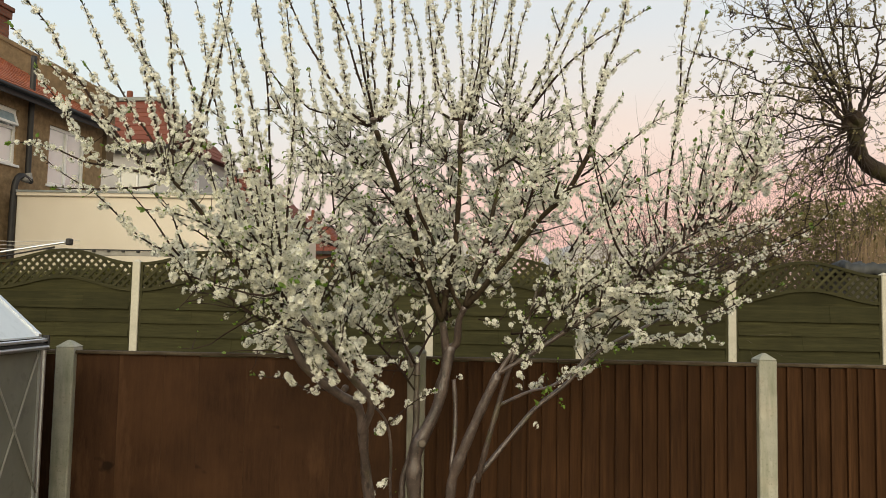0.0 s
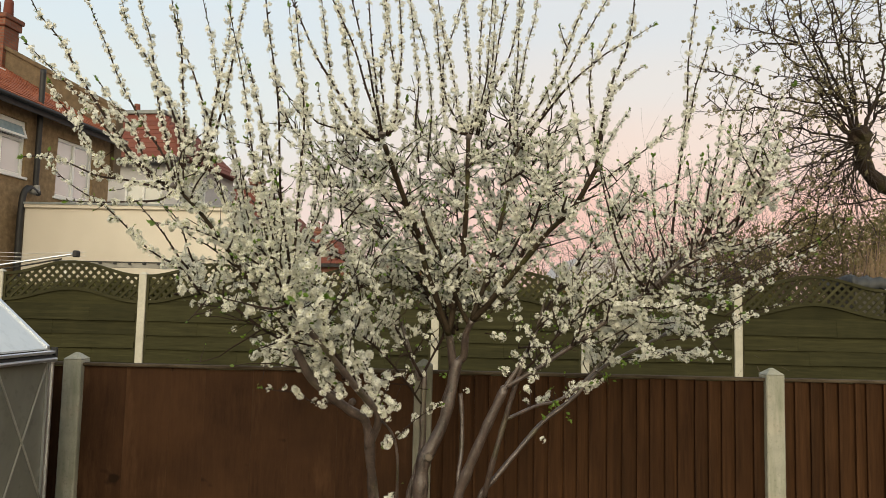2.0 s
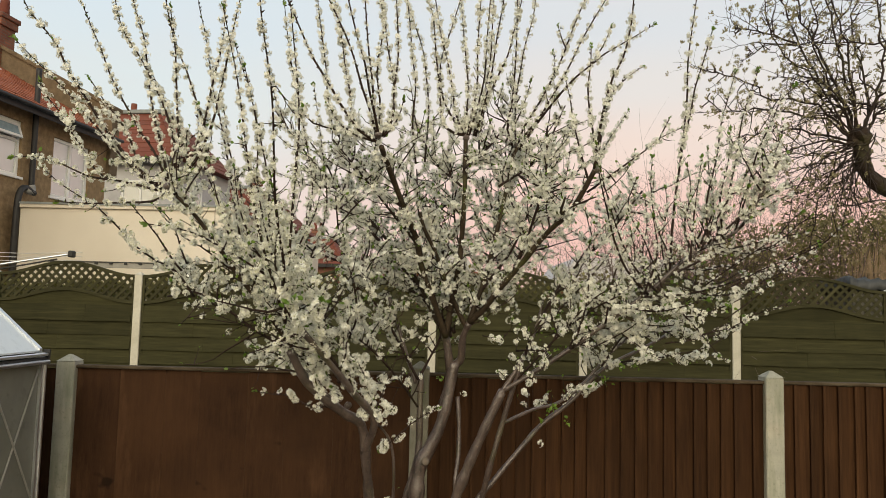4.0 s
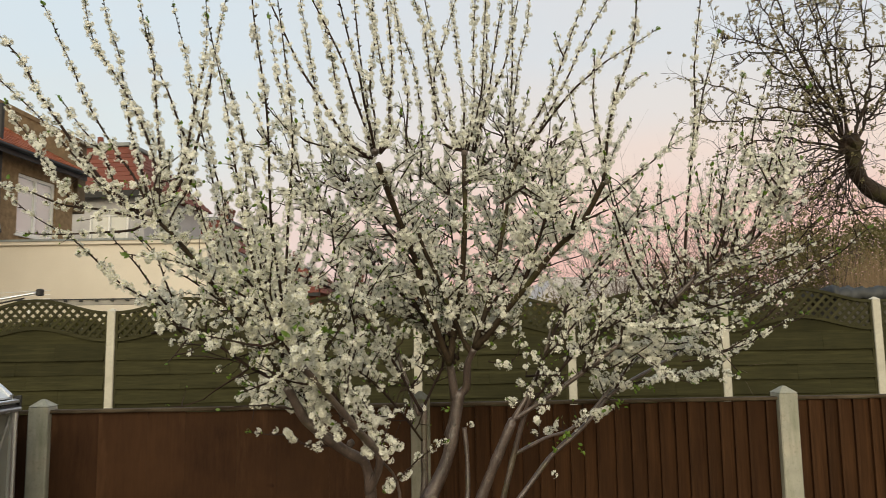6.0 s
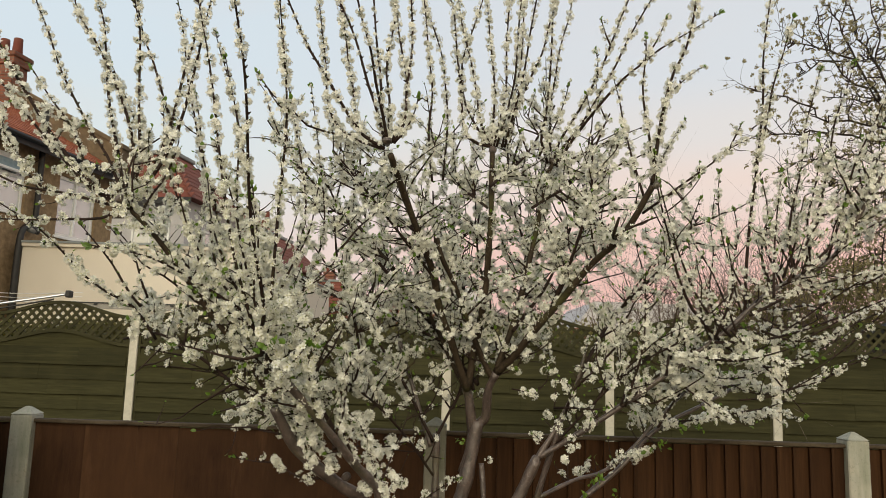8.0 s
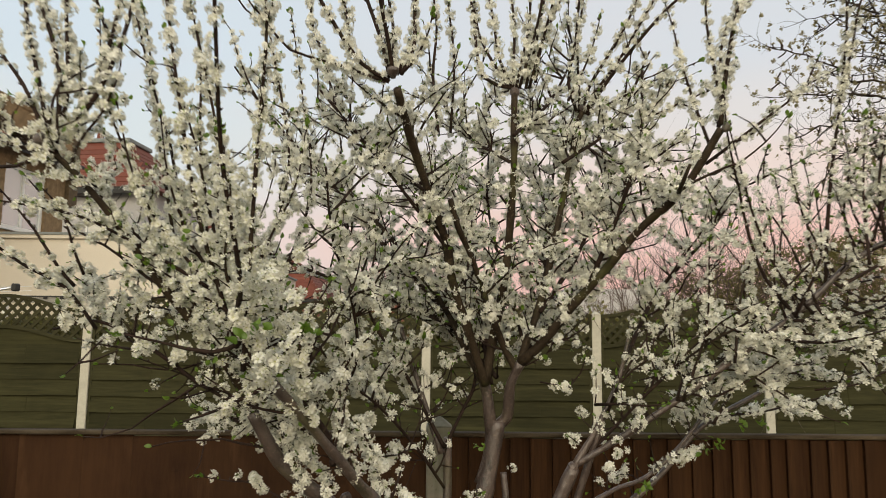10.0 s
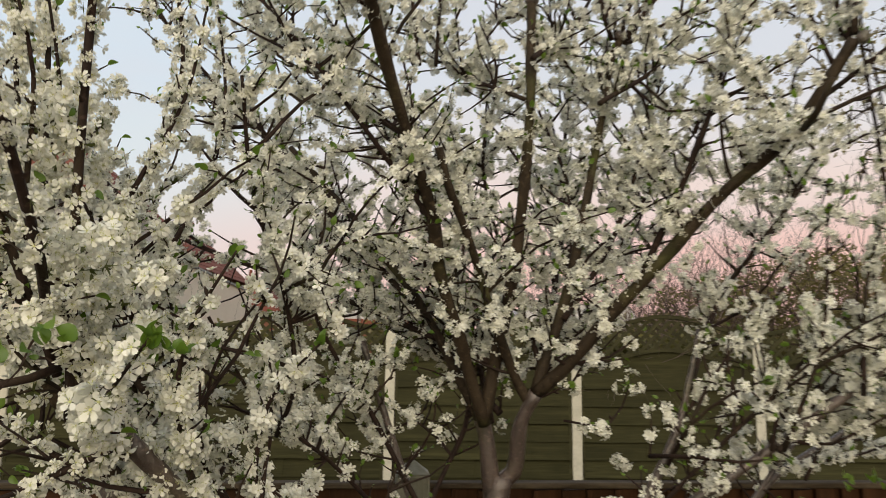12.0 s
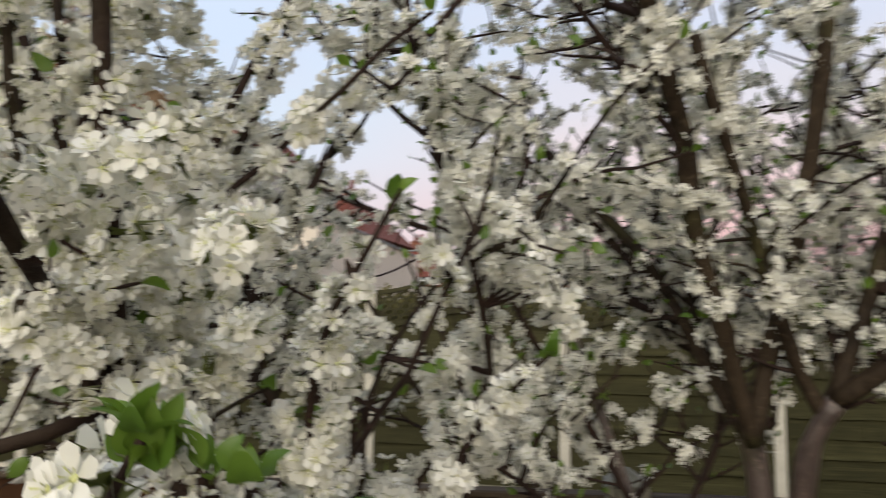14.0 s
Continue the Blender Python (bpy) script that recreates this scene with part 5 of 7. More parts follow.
limb(0.0049, 0.0028, 1.2, (0.41, 3.55, 1.47), (0.60, 3.45, 1.69), (0.72, 3.40, 1.79), (0.83, 3.35, 1.86), (0.97, 3.30, 2.01))
limb(0.0049, 0.0028, 1.2, (0.63, 3.42, 1.62), (0.79, 3.50, 1.74), (1.03, 3.55, 1.85), (1.28, 3.60, 1.93))


# limbs at the back of the crown
limb(0.0076, 0.0039, 1.6, (0.12, 3.70, 1.67), (-0.15, 3.95, 1.95), (-0.42, 4.20, 2.20), (-0.60, 4.40, 2.45))
limb(0.0076, 0.0039, 1.6, (0.10, 3.70, 1.65), (0.05, 4.00, 2.00), (0.00, 4.30, 2.30), (-0.05, 4.50, 2.60))
limb(0.0076, 0.0039, 1.6, (0.17, 3.63, 1.70), (0.40, 3.95, 1.95), (0.60, 4.20, 2.20), (0.75, 4.40, 2.45))
limb(0.0076, 0.0039, 1.6, (0.19, 3.62, 1.74), (0.30, 3.90, 2.05), (0.36, 4.10, 2.35), (0.40, 4.25, 2.65))
limb(0.0076, 0.0039, 1.6, (-0.07, 3.66, 1.90), (-0.30, 3.75, 2.15), (-0.50, 3.85, 2.40), (-0.60, 3.90, 2.60))
limb(0.0076, 0.0039, 1.6, (0.10, 3.64, 1.78), (-0.25, 3.74, 1.93), (-0.70, 3.80, 2.10), (-0.95, 3.85, 2.30))
limb(0.0076, 0.0039, 1.6, (0.50, 3.54, 1.73), (0.65, 3.70, 1.95), (0.85, 3.80, 2.15), (1.05, 3.90, 2.40))
limb(0.0076, 0.0039, 1.6, (-0.32, 3.08, 1.48), (-0.35, 3.15, 1.55), (-0.60, 3.25, 1.80), (-0.85, 3.30, 2.00), (-1.05, 3.30, 2.20))
limb(0.0076, 0.0039, 1.6, (0.37, 3.48, 1.93), (0.45, 3.38, 2.15), (0.50, 3.30, 2.35), (0.50, 3.25, 2.55))
limb(0.0059, 0.0034, 1.6, (-0.10, 3.32, 2.20), (-0.30, 3.55, 2.40), (-0.50, 3.70, 2.65))
limb(0.0059, 0.0034, 1.6, (0.14, 3.45, 2.33), (0.00, 3.70, 2.50), (-0.12, 3.90, 2.75))
limb(0.0059, 0.0034, 1.6, (0.15, 3.40, 2.40), (0.30, 3.65, 2.60), (0.42, 3.80, 2.85))
limb(0.0059, 0.0034, 1.6, (0.31, 3.49, 2.34), (0.50, 3.60, 2.50), (0.62, 3.60, 2.75))
limb(0.0059, 0.0034, 1.6, (-0.46, 3.83, 2.34), (-0.70, 3.90, 2.60), (-0.85, 3.90, 2.80))
limb(0.0059, 0.0034, 1.6, (-0.05, 3.42, 2.06), (-0.25, 3.30, 2.30), (-0.42, 3.30, 2.50))
limb(0.0059, 0.0034, 1.1, (0.03, 3.66, 1.72), (-0.02, 3.82, 2.00), (-0.08, 3.92, 2.25), (-0.10, 3.95, 2.50))
limb(0.0059, 0.0034, 1.1, (0.20, 3.62, 1.78), (0.14, 3.80, 2.05), (0.10, 3.90, 2.30), (0.14, 3.95, 2.55))
limb(0.0059, 0.0034, 1.1, (0.26, 3.59, 1.95), (0.30, 3.75, 2.20), (0.24, 3.85, 2.45))
limb(0.0050, 0.0028, 1.1, (-0.34, 3.43, 1.64), (-0.30, 3.36, 1.74), (-0.31, 3.26, 1.90), (-0.35, 3.16, 2.05), (-0.36, 3.08, 2.22))
# upright shoots: base radius, how thickly they flower, then the bends
shoot(0.0085, 1.3, (-0.92, 2.80, 2.19), (-1.00, 2.79, 2.23), (-1.07, 2.79, 2.29), (-1.11, 2.78, 2.34), (-1.16, 2.78, 2.40), (-1.22, 2.77, 2.49), (-1.27, 2.77, 2.56), (-1.32, 2.76, 2.64), (-1.36, 2.76, 2.72), (-1.42, 2.75, 2.79), (-1.47, 2.75, 2.85), (-1.52, 2.74, 2.95))
shoot(0.005, 0.8, (-0.93, 2.80, 2.18), (-1.02, 2.79, 2.23), (-1.10, 2.77, 2.31), (-1.14, 2.75, 2.36), (-1.22, 2.74, 2.45), (-1.28, 2.73, 2.52), (-1.35, 2.71, 2.59), (-1.41, 2.69, 2.65), (-1.47, 2.68, 2.71))
shoot(0.004, 1, (-1.12, 2.76, 2.21), (-1.18, 2.75, 2.25), (-1.21, 2.73, 2.31), (-1.26, 2.72, 2.38), (-1.30, 2.71, 2.45), (-1.34, 2.69, 2.50), (-1.36, 2.68, 2.56))
shoot(0.005, 0.35, (-0.94, 2.82, 2.22), (-1.00, 2.82, 2.34), (-1.05, 2.83, 2.40), (-1.10, 2.83, 2.48), (-1.14, 2.84, 2.54), (-1.19, 2.84, 2.63), (-1.24, 2.85, 2.74), (-1.28, 2.85, 2.82), (-1.32, 2.86, 2.90), (-1.36, 2.86, 2.98))
shoot(0.004, 0.7, (-1.03, 2.80, 2.23), (-1.07, 2.80, 2.35), (-1.11, 2.79, 2.43), (-1.17, 2.79, 2.50), (-1.21, 2.78, 2.56), (-1.24, 2.78, 2.60))
shoot(0.0065, 1.2, (-0.92, 2.82, 2.20), (-0.92, 2.83, 2.32), (-0.95, 2.85, 2.43), (-1.00, 2.87, 2.54), (-1.05, 2.88, 2.63), (-1.12, 2.90, 2.74), (-1.18, 2.91, 2.82), (-1.22, 2.92, 2.92), (-1.25, 2.94, 3.03))
shoot(0.006, 0.9, (-0.93, 2.82, 2.20), (-0.98, 2.85, 2.35), (-1.03, 2.87, 2.50), (-1.07, 2.90, 2.64), (-1.11, 2.93, 2.81), (-1.16, 2.95, 2.93), (-1.20, 2.98, 3.05))
shoot(0.0045, 0.7, (-0.88, 2.84, 2.23), (-0.89, 2.86, 2.35), (-0.95, 2.88, 2.46), (-1.01, 2.90, 2.57), (-1.07, 2.92, 2.67))
shoot(0.006, 0.9, (-0.91, 2.82, 2.20), (-0.91, 2.84, 2.34), (-0.93, 2.85, 2.50), (-0.95, 2.87, 2.65), (-0.97, 2.89, 2.77), (-1.01, 2.90, 2.91), (-1.04, 2.92, 3.02))
shoot(0.005, 0.5, (-0.82, 2.86, 2.44), (-0.85, 2.87, 2.50), (-0.88, 2.88, 2.57), (-0.92, 2.89, 2.67), (-0.96, 2.90, 2.75), (-0.99, 2.91, 2.85), (-1.01, 2.92, 2.94))
shoot(0.0065, 0.9, (-0.91, 2.82, 2.20), (-0.86, 2.83, 2.30), (-0.82, 2.84, 2.45), (-0.81, 2.85, 2.54), (-0.80, 2.87, 2.65), (-0.78, 2.88, 2.77), (-0.78, 2.89, 2.91), (-0.79, 2.90, 3.01))
shoot(0.007, 0.8, (-0.91, 2.82, 2.20), (-0.83, 2.81, 2.31), (-0.78, 2.81, 2.44), (-0.75, 2.80, 2.57), (-0.73, 2.79, 2.67), (-0.71, 2.79, 2.80), (-0.68, 2.78, 2.95))
shoot(0.005, 0.9, (-0.73, 3.05, 2.04), (-0.80, 3.07, 2.35), (-0.85, 3.09, 2.54), (-0.89, 3.11, 2.66), (-0.92, 3.14, 2.77), (-0.95, 3.16, 2.90), (-0.99, 3.18, 3.03), (-1.02, 3.20, 3.13))
shoot(0.005, 0.9, (-0.58, 2.95, 1.99), (-0.61, 2.97, 2.28), (-0.65, 2.98, 2.44), (-0.68, 3.00, 2.54), (-0.72, 3.02, 2.66), (-0.76, 3.03, 2.76), (-0.79, 3.05, 2.84))
shoot(0.005, 0.8, (-0.67, 2.95, 2.04), (-0.71, 2.95, 2.23), (-0.76, 2.95, 2.38), (-0.78, 2.95, 2.50), (-0.80, 2.95, 2.59))
shoot(0.005, 0.6, (-0.94, 2.80, 2.18), (-0.99, 2.78, 2.19), (-1.09, 2.75, 2.21), (-1.19, 2.73, 2.22), (-1.28, 2.71, 2.26), (-1.38, 2.68, 2.28), (-1.44, 2.66, 2.27))
shoot(0.005, 0.5, (-0.94, 2.80, 2.17), (-0.97, 2.77, 2.14), (-1.05, 2.74, 2.13), (-1.18, 2.71, 2.12), (-1.28, 2.68, 2.12))
shoot(0.005, 0.9, (-0.89, 3.02, 1.80), (-0.96, 2.99, 1.90), (-1.03, 2.96, 1.94), (-1.10, 2.94, 1.99), (-1.16, 2.91, 2.06), (-1.23, 2.88, 2.13), (-1.29, 2.85, 2.17), (-1.35, 2.83, 2.21), (-1.41, 2.80, 2.27))
shoot(0.005, 0.14, (-0.93, 2.98, 1.90), (-0.96, 2.96, 1.94), (-1.02, 2.95, 2.03), (-1.08, 2.94, 2.10), (-1.12, 2.92, 2.15))
shoot(0.004, 0.14, (-0.92, 3.00, 1.93), (-0.94, 2.98, 1.99), (-0.97, 2.97, 2.08), (-1.02, 2.95, 2.14))
shoot(0.004, 0.8, (-0.71, 2.95, 1.90), (-0.74, 2.90, 2.08), (-0.83, 2.85, 2.33), (-0.85, 2.84, 2.52))
shoot(0.0068, 0.42, (-0.44, 2.93, 1.66), (-0.50, 2.85, 1.80), (-0.46, 2.70, 1.89), (-0.45, 2.50, 2.11), (-0.42, 2.30, 2.39), (-0.42, 2.15, 2.59), (-0.41, 2.05, 2.72))
shoot(0.007, 1, (-0.50, 2.90, 1.71), (-0.47, 2.80, 1.95), (-0.45, 2.75, 2.21), (-0.43, 2.70, 2.44), (-0.45, 2.65, 2.71), (-0.47, 2.62, 2.90))
shoot(0.006, 1, (-0.51, 2.88, 1.76), (-0.57, 2.75, 2.04), (-0.61, 2.70, 2.30), (-0.64, 2.65, 2.55), (-0.69, 2.60, 2.81))
shoot(0.005, 1, (-0.60, 2.96, 1.91), (-0.64, 2.95, 2.24), (-0.67, 3.00, 2.48), (-0.73, 3.00, 2.73))
shoot(0.005, 1, (-0.54, 2.97, 1.80), (-0.46, 3.10, 2.20), (-0.51, 3.12, 2.51), (-0.58, 3.14, 2.80), (-0.62, 3.15, 3.05))
shoot(0.005, 1, (-0.51, 3.10, 1.84), (-0.43, 3.25, 2.17), (-0.47, 3.30, 2.48), (-0.52, 3.32, 2.76))
shoot(0.006, 0.9, (-0.56, 2.97, 1.87), (-0.71, 2.85, 1.97), (-0.82, 2.75, 2.03), (-0.96, 2.68, 2.05))
shoot(0.007, 1, (-0.44, 2.93, 1.68), (-0.49, 2.85, 1.81), (-0.59, 2.80, 1.88), (-0.68, 2.75, 1.94))
shoot(0.006, 1, (-0.50, 2.86, 1.77), (-0.54, 2.80, 1.75), (-0.65, 2.80, 1.77), (-0.74, 2.78, 1.79))
shoot(0.006, 1.2, (-0.44, 2.93, 1.68), (-0.56, 2.90, 1.62), (-0.65, 2.92, 1.59))
shoot(0.006, 1.2, (-0.36, 3.02, 1.57), (-0.38, 2.95, 1.68), (-0.37, 2.90, 1.80), (-0.30, 2.85, 1.91))
shoot(0.006, 1.2, (-0.27, 3.15, 1.43), (-0.31, 3.10, 1.58), (-0.29, 3.05, 1.72), (-0.21, 3.00, 1.81))
shoot(0.006, 1.2, (-0.20, 3.27, 1.31), (-0.23, 3.20, 1.47), (-0.26, 3.15, 1.56), (-0.32, 3.10, 1.61))
shoot(0.006, 0.5, (-0.20, 3.06, 2.44), (-0.27, 3.04, 2.48), (-0.33, 3.02, 2.56), (-0.39, 3.00, 2.66), (-0.45, 2.98, 2.75), (-0.50, 2.95, 2.86), (-0.54, 2.93, 2.95), (-0.63, 2.89, 3.15))
shoot(0.0055, 0.6, (-0.20, 3.06, 2.45), (-0.22, 3.05, 2.54), (-0.26, 3.04, 2.65), (-0.31, 3.02, 2.81), (-0.37, 3.01, 2.94), (-0.40, 3.00, 3.00), (-0.50, 2.97, 3.19))
shoot(0.006, 0.3, (-0.19, 3.06, 2.45), (-0.20, 3.02, 2.52), (-0.22, 2.94, 2.62), (-0.23, 2.88, 2.70), (-0.25, 2.82, 2.77), (-0.27, 2.75, 2.86), (-0.31, 2.62, 3.03))
shoot(0.006, 0.3, (-0.19, 3.06, 2.45), (-0.21, 3.07, 2.54), (-0.23, 3.09, 2.71), (-0.25, 3.10, 2.84), (-0.27, 3.12, 3.02), (-0.29, 3.14, 3.24))
shoot(0.005, 1, (-0.19, 3.06, 2.46), (-0.20, 3.13, 2.63), (-0.22, 3.17, 2.74), (-0.22, 3.21, 2.85), (-0.21, 3.25, 2.96), (-0.22, 3.30, 3.11), (-0.23, 3.37, 3.32))
shoot(0.005, 1, (-0.18, 3.06, 2.46), (-0.14, 3.11, 2.60), (-0.15, 3.15, 2.73), (-0.18, 3.19, 2.87), (-0.20, 3.23, 2.99), (-0.22, 3.25, 3.08), (-0.27, 3.30, 3.29))
shoot(0.006, 0.6, (-0.17, 3.06, 2.46), (-0.14, 3.08, 2.54), (-0.14, 3.11, 2.67), (-0.13, 3.14, 2.82), (-0.15, 3.20, 3.07), (-0.17, 3.25, 3.28))
shoot(0.005, 1, (-0.21, 3.08, 2.45), (-0.35, 3.15, 2.52), (-0.42, 3.20, 2.62), (-0.46, 3.28, 2.82), (-0.49, 3.33, 2.96), (-0.53, 3.40, 3.15), (-0.57, 3.47, 3.35))
shoot(0.005, 1, (-0.21, 3.08, 2.45), (-0.30, 3.12, 2.53), (-0.33, 3.16, 2.67), (-0.36, 3.20, 2.79), (-0.39, 3.25, 2.94), (-0.43, 3.30, 3.10), (-0.48, 3.36, 3.30))
shoot(0.0045, 0.6, (-0.21, 3.06, 2.44), (-0.33, 3.02, 2.47), (-0.44, 2.98, 2.49), (-0.49, 2.95, 2.54), (-0.54, 2.93, 2.57), (-0.59, 2.90, 2.64))
shoot(0.004, 0.6, (-0.17, 3.06, 2.46), (-0.13, 3.04, 2.50), (-0.10, 3.02, 2.56), (-0.09, 3.00, 2.60))
shoot(0.0055, 1, (-0.08, 3.60, 2.46), (-0.10, 3.60, 2.66), (-0.09, 3.60, 2.83), (-0.11, 3.60, 2.99), (-0.13, 3.60, 3.18), (-0.14, 3.60, 3.25), (-0.17, 3.60, 3.47))
shoot(0.005, 1, (-0.04, 3.65, 2.48), (-0.03, 3.68, 2.74), (-0.05, 3.71, 2.94), (-0.07, 3.72, 3.06), (-0.12, 3.74, 3.21), (-0.15, 3.75, 3.30), (-0.22, 3.77, 3.51))
shoot(0.006, 1, (0.15, 3.44, 2.56), (0.06, 3.45, 2.60), (0.03, 3.46, 2.79), (0.01, 3.48, 2.95), (-0.01, 3.50, 3.14), (-0.03, 3.50, 3.20), (-0.10, 3.50, 3.41))
shoot(0.005, 1, (0.15, 3.44, 2.56), (0.11, 3.44, 2.65), (0.09, 3.43, 2.77), (0.07, 3.43, 2.88), (0.03, 3.42, 3.03), (0.01, 3.42, 3.15), (-0.03, 3.42, 3.37))
shoot(0.005, 0.6, (0.14, 3.44, 2.56), (0.05, 3.46, 2.73), (0.03, 3.47, 2.87), (0.04, 3.48, 2.95), (0.07, 3.49, 3.05), (0.10, 3.50, 3.16), (0.16, 3.52, 3.37))
shoot(0.005, 1, (0.15, 3.44, 2.56), (0.16, 3.50, 2.80), (0.14, 3.55, 3.02), (0.12, 3.60, 3.24), (0.10, 3.65, 3.45))
shoot(0.005, 1, (0.16, 3.44, 2.56), (0.20, 3.42, 2.77), (0.20, 3.40, 2.95), (0.21, 3.38, 3.15), (0.22, 3.36, 3.37))
shoot(0.005, 0.9, (0.17, 3.44, 2.56), (0.23, 3.38, 2.79), (0.24, 3.34, 2.96), (0.25, 3.30, 3.12), (0.26, 3.25, 3.33))
shoot(0.005, 1, (0.19, 3.44, 2.56), (0.24, 3.46, 2.79), (0.26, 3.48, 2.92), (0.27, 3.50, 3.20), (0.28, 3.52, 3.42))
shoot(0.005, 0.8, (0.20, 3.44, 2.56), (0.26, 3.30, 2.79), (0.28, 3.21, 2.93), (0.30, 3.13, 3.04), (0.33, 3.00, 3.22))
shoot(0.0055, 0.7, (0.22, 3.44, 2.58), (0.24, 3.45, 2.70), (0.29, 3.46, 2.83), (0.34, 3.48, 2.95), (0.37, 3.49, 3.08), (0.39, 3.50, 3.17), (0.44, 3.52, 3.38))
shoot(0.0055, 1, (0.38, 3.63, 2.55), (0.35, 3.61, 2.64), (0.37, 3.58, 2.77), (0.38, 3.52, 2.99), (0.38, 3.47, 3.19), (0.38, 3.42, 3.40))
shoot(0.005, 0.9, (0.39, 3.63, 2.55), (0.39, 3.65, 2.79), (0.41, 3.67, 2.93), (0.43, 3.68, 3.06), (0.47, 3.69, 3.21), (0.48, 3.70, 3.29), (0.51, 3.73, 3.51))
shoot(0.004, 0.7, (0.34, 3.55, 2.56), (0.41, 3.58, 2.71), (0.44, 3.59, 2.80), (0.46, 3.60, 2.88))
shoot(0.006, 0.6, (0.40, 3.63, 2.55), (0.42, 3.62, 2.63), (0.48, 3.59, 2.73), (0.53, 3.57, 2.82), (0.58, 3.55, 2.92), (0.62, 3.53, 3.03), (0.66, 3.51, 3.14), (0.68, 3.50, 3.19), (0.76, 3.46, 3.39))
shoot(0.006, 0.9, (0.41, 3.63, 2.54), (0.43, 3.61, 2.60), (0.50, 3.58, 2.69), (0.57, 3.55, 2.81), (0.63, 3.51, 2.92), (0.67, 3.49, 3.01), (0.72, 3.46, 3.10), (0.75, 3.44, 3.15), (0.86, 3.37, 3.33))
shoot(0.007, 0.6, (0.41, 3.63, 2.54), (0.46, 3.59, 2.62), (0.53, 3.53, 2.71), (0.59, 3.48, 2.78), (0.65, 3.44, 2.84), (0.72, 3.40, 2.89), (0.76, 3.37, 2.92), (0.83, 3.32, 2.95), (0.89, 3.29, 2.98), (0.95, 3.25, 3.01))
shoot(0.004, 0.5, (0.71, 3.42, 2.89), (0.75, 3.40, 2.95), (0.77, 3.40, 2.99), (0.80, 3.38, 3.06))
shoot(0.004, 0.7, (0.61, 3.52, 3.00), (0.59, 3.51, 3.04), (0.57, 3.50, 3.10))
shoot(0.004, 0.7, (0.49, 3.55, 2.74), (0.56, 3.52, 2.89), (0.55, 3.50, 2.97))
shoot(0.0045, 0.5, (0.41, 3.60, 2.53), (0.51, 3.54, 2.57), (0.59, 3.48, 2.60), (0.72, 3.40, 2.64))
shoot(0.005, 0.8, (0.48, 3.40, 2.25), (0.52, 3.40, 2.35), (0.56, 3.40, 2.43), (0.58, 3.40, 2.51), (0.61, 3.40, 2.62))
shoot(0.007, 0.8, (0.69, 3.18, 2.37), (0.70, 3.18, 2.46), (0.72, 3.17, 2.59), (0.74, 3.17, 2.68), (0.76, 3.16, 2.75), (0.80, 3.16, 2.83), (0.83, 3.15, 2.96), (0.84, 3.15, 3.06), (0.86, 3.15, 3.28))
shoot(0.0055, 0.8, (0.71, 3.25, 2.40), (0.76, 3.35, 2.63), (0.79, 3.39, 2.72), (0.82, 3.42, 2.78), (0.91, 3.47, 2.87), (0.96, 3.50, 2.91))
shoot(0.006, 0.8, (0.69, 3.20, 2.37), (0.70, 3.20, 2.42), (0.67, 3.19, 2.61), (0.66, 3.18, 2.70), (0.67, 3.17, 2.82), (0.67, 3.17, 2.89))
shoot(0.005, 0.8, (0.67, 3.22, 2.33), (0.64, 3.24, 2.45), (0.61, 3.27, 2.61), (0.60, 3.28, 2.69), (0.58, 3.30, 2.79))
shoot(0.005, 0.7, (0.70, 3.22, 2.38), (0.76, 3.35, 2.49), (0.80, 3.43, 2.56), (0.87, 3.55, 2.66), (0.93, 3.65, 2.75))
shoot(0.005, 0.5, (0.67, 3.25, 2.28), (0.75, 3.26, 2.34), (0.84, 3.27, 2.41), (0.92, 3.28, 2.47), (0.99, 3.29, 2.53), (1.09, 3.30, 2.58))
shoot(0.0035, 0.5, (0.98, 3.29, 2.52), (1.01, 3.30, 2.58), (1.03, 3.30, 2.62))
shoot(0.0035, 0.5, (0.75, 3.27, 2.34), (0.82, 3.28, 2.38), (0.89, 3.30, 2.44))
shoot(0.006, 0.3, (0.95, 3.35, 1.86), (0.85, 3.31, 1.96), (0.79, 3.27, 2.08), (0.75, 3.23, 2.21), (0.71, 3.19, 2.35), (0.69, 3.15, 2.47))
shoot(0.005, 0.35, (0.98, 3.32, 1.87), (0.87, 3.28, 1.98), (0.80, 3.25, 2.12), (0.74, 3.20, 2.28), (0.71, 3.18, 2.37))
shoot(0.0062, 0.6, (1.05, 3.38, 1.95), (1.05, 3.36, 2.09), (1.06, 3.33, 2.28), (1.08, 3.30, 2.48), (1.09, 3.26, 2.68), (1.09, 3.24, 2.85), (1.11, 3.20, 3.07), (1.13, 3.16, 3.29))
shoot(0.005, 0.45, (1.07, 3.30, 2.46), (1.11, 3.27, 2.64), (1.12, 3.25, 2.73), (1.15, 3.23, 2.84), (1.18, 3.20, 2.97))
shoot(0.005, 0.7, (1.23, 3.33, 2.09), (1.26, 3.28, 2.25), (1.28, 3.22, 2.43), (1.29, 3.17, 2.59), (1.31, 3.13, 2.68), (1.33, 3.10, 2.77))
shoot(0.005, 0.7, (1.30, 3.30, 2.13), (1.33, 3.24, 2.29), (1.35, 3.17, 2.45), (1.39, 3.11, 2.57), (1.41, 3.08, 2.64), (1.46, 3.05, 2.69))
shoot(0.005, 0.6, (1.20, 3.33, 2.08), (1.19, 3.32, 2.26), (1.23, 3.31, 2.45), (1.25, 3.31, 2.60), (1.28, 3.30, 2.72), (1.31, 3.30, 2.83))
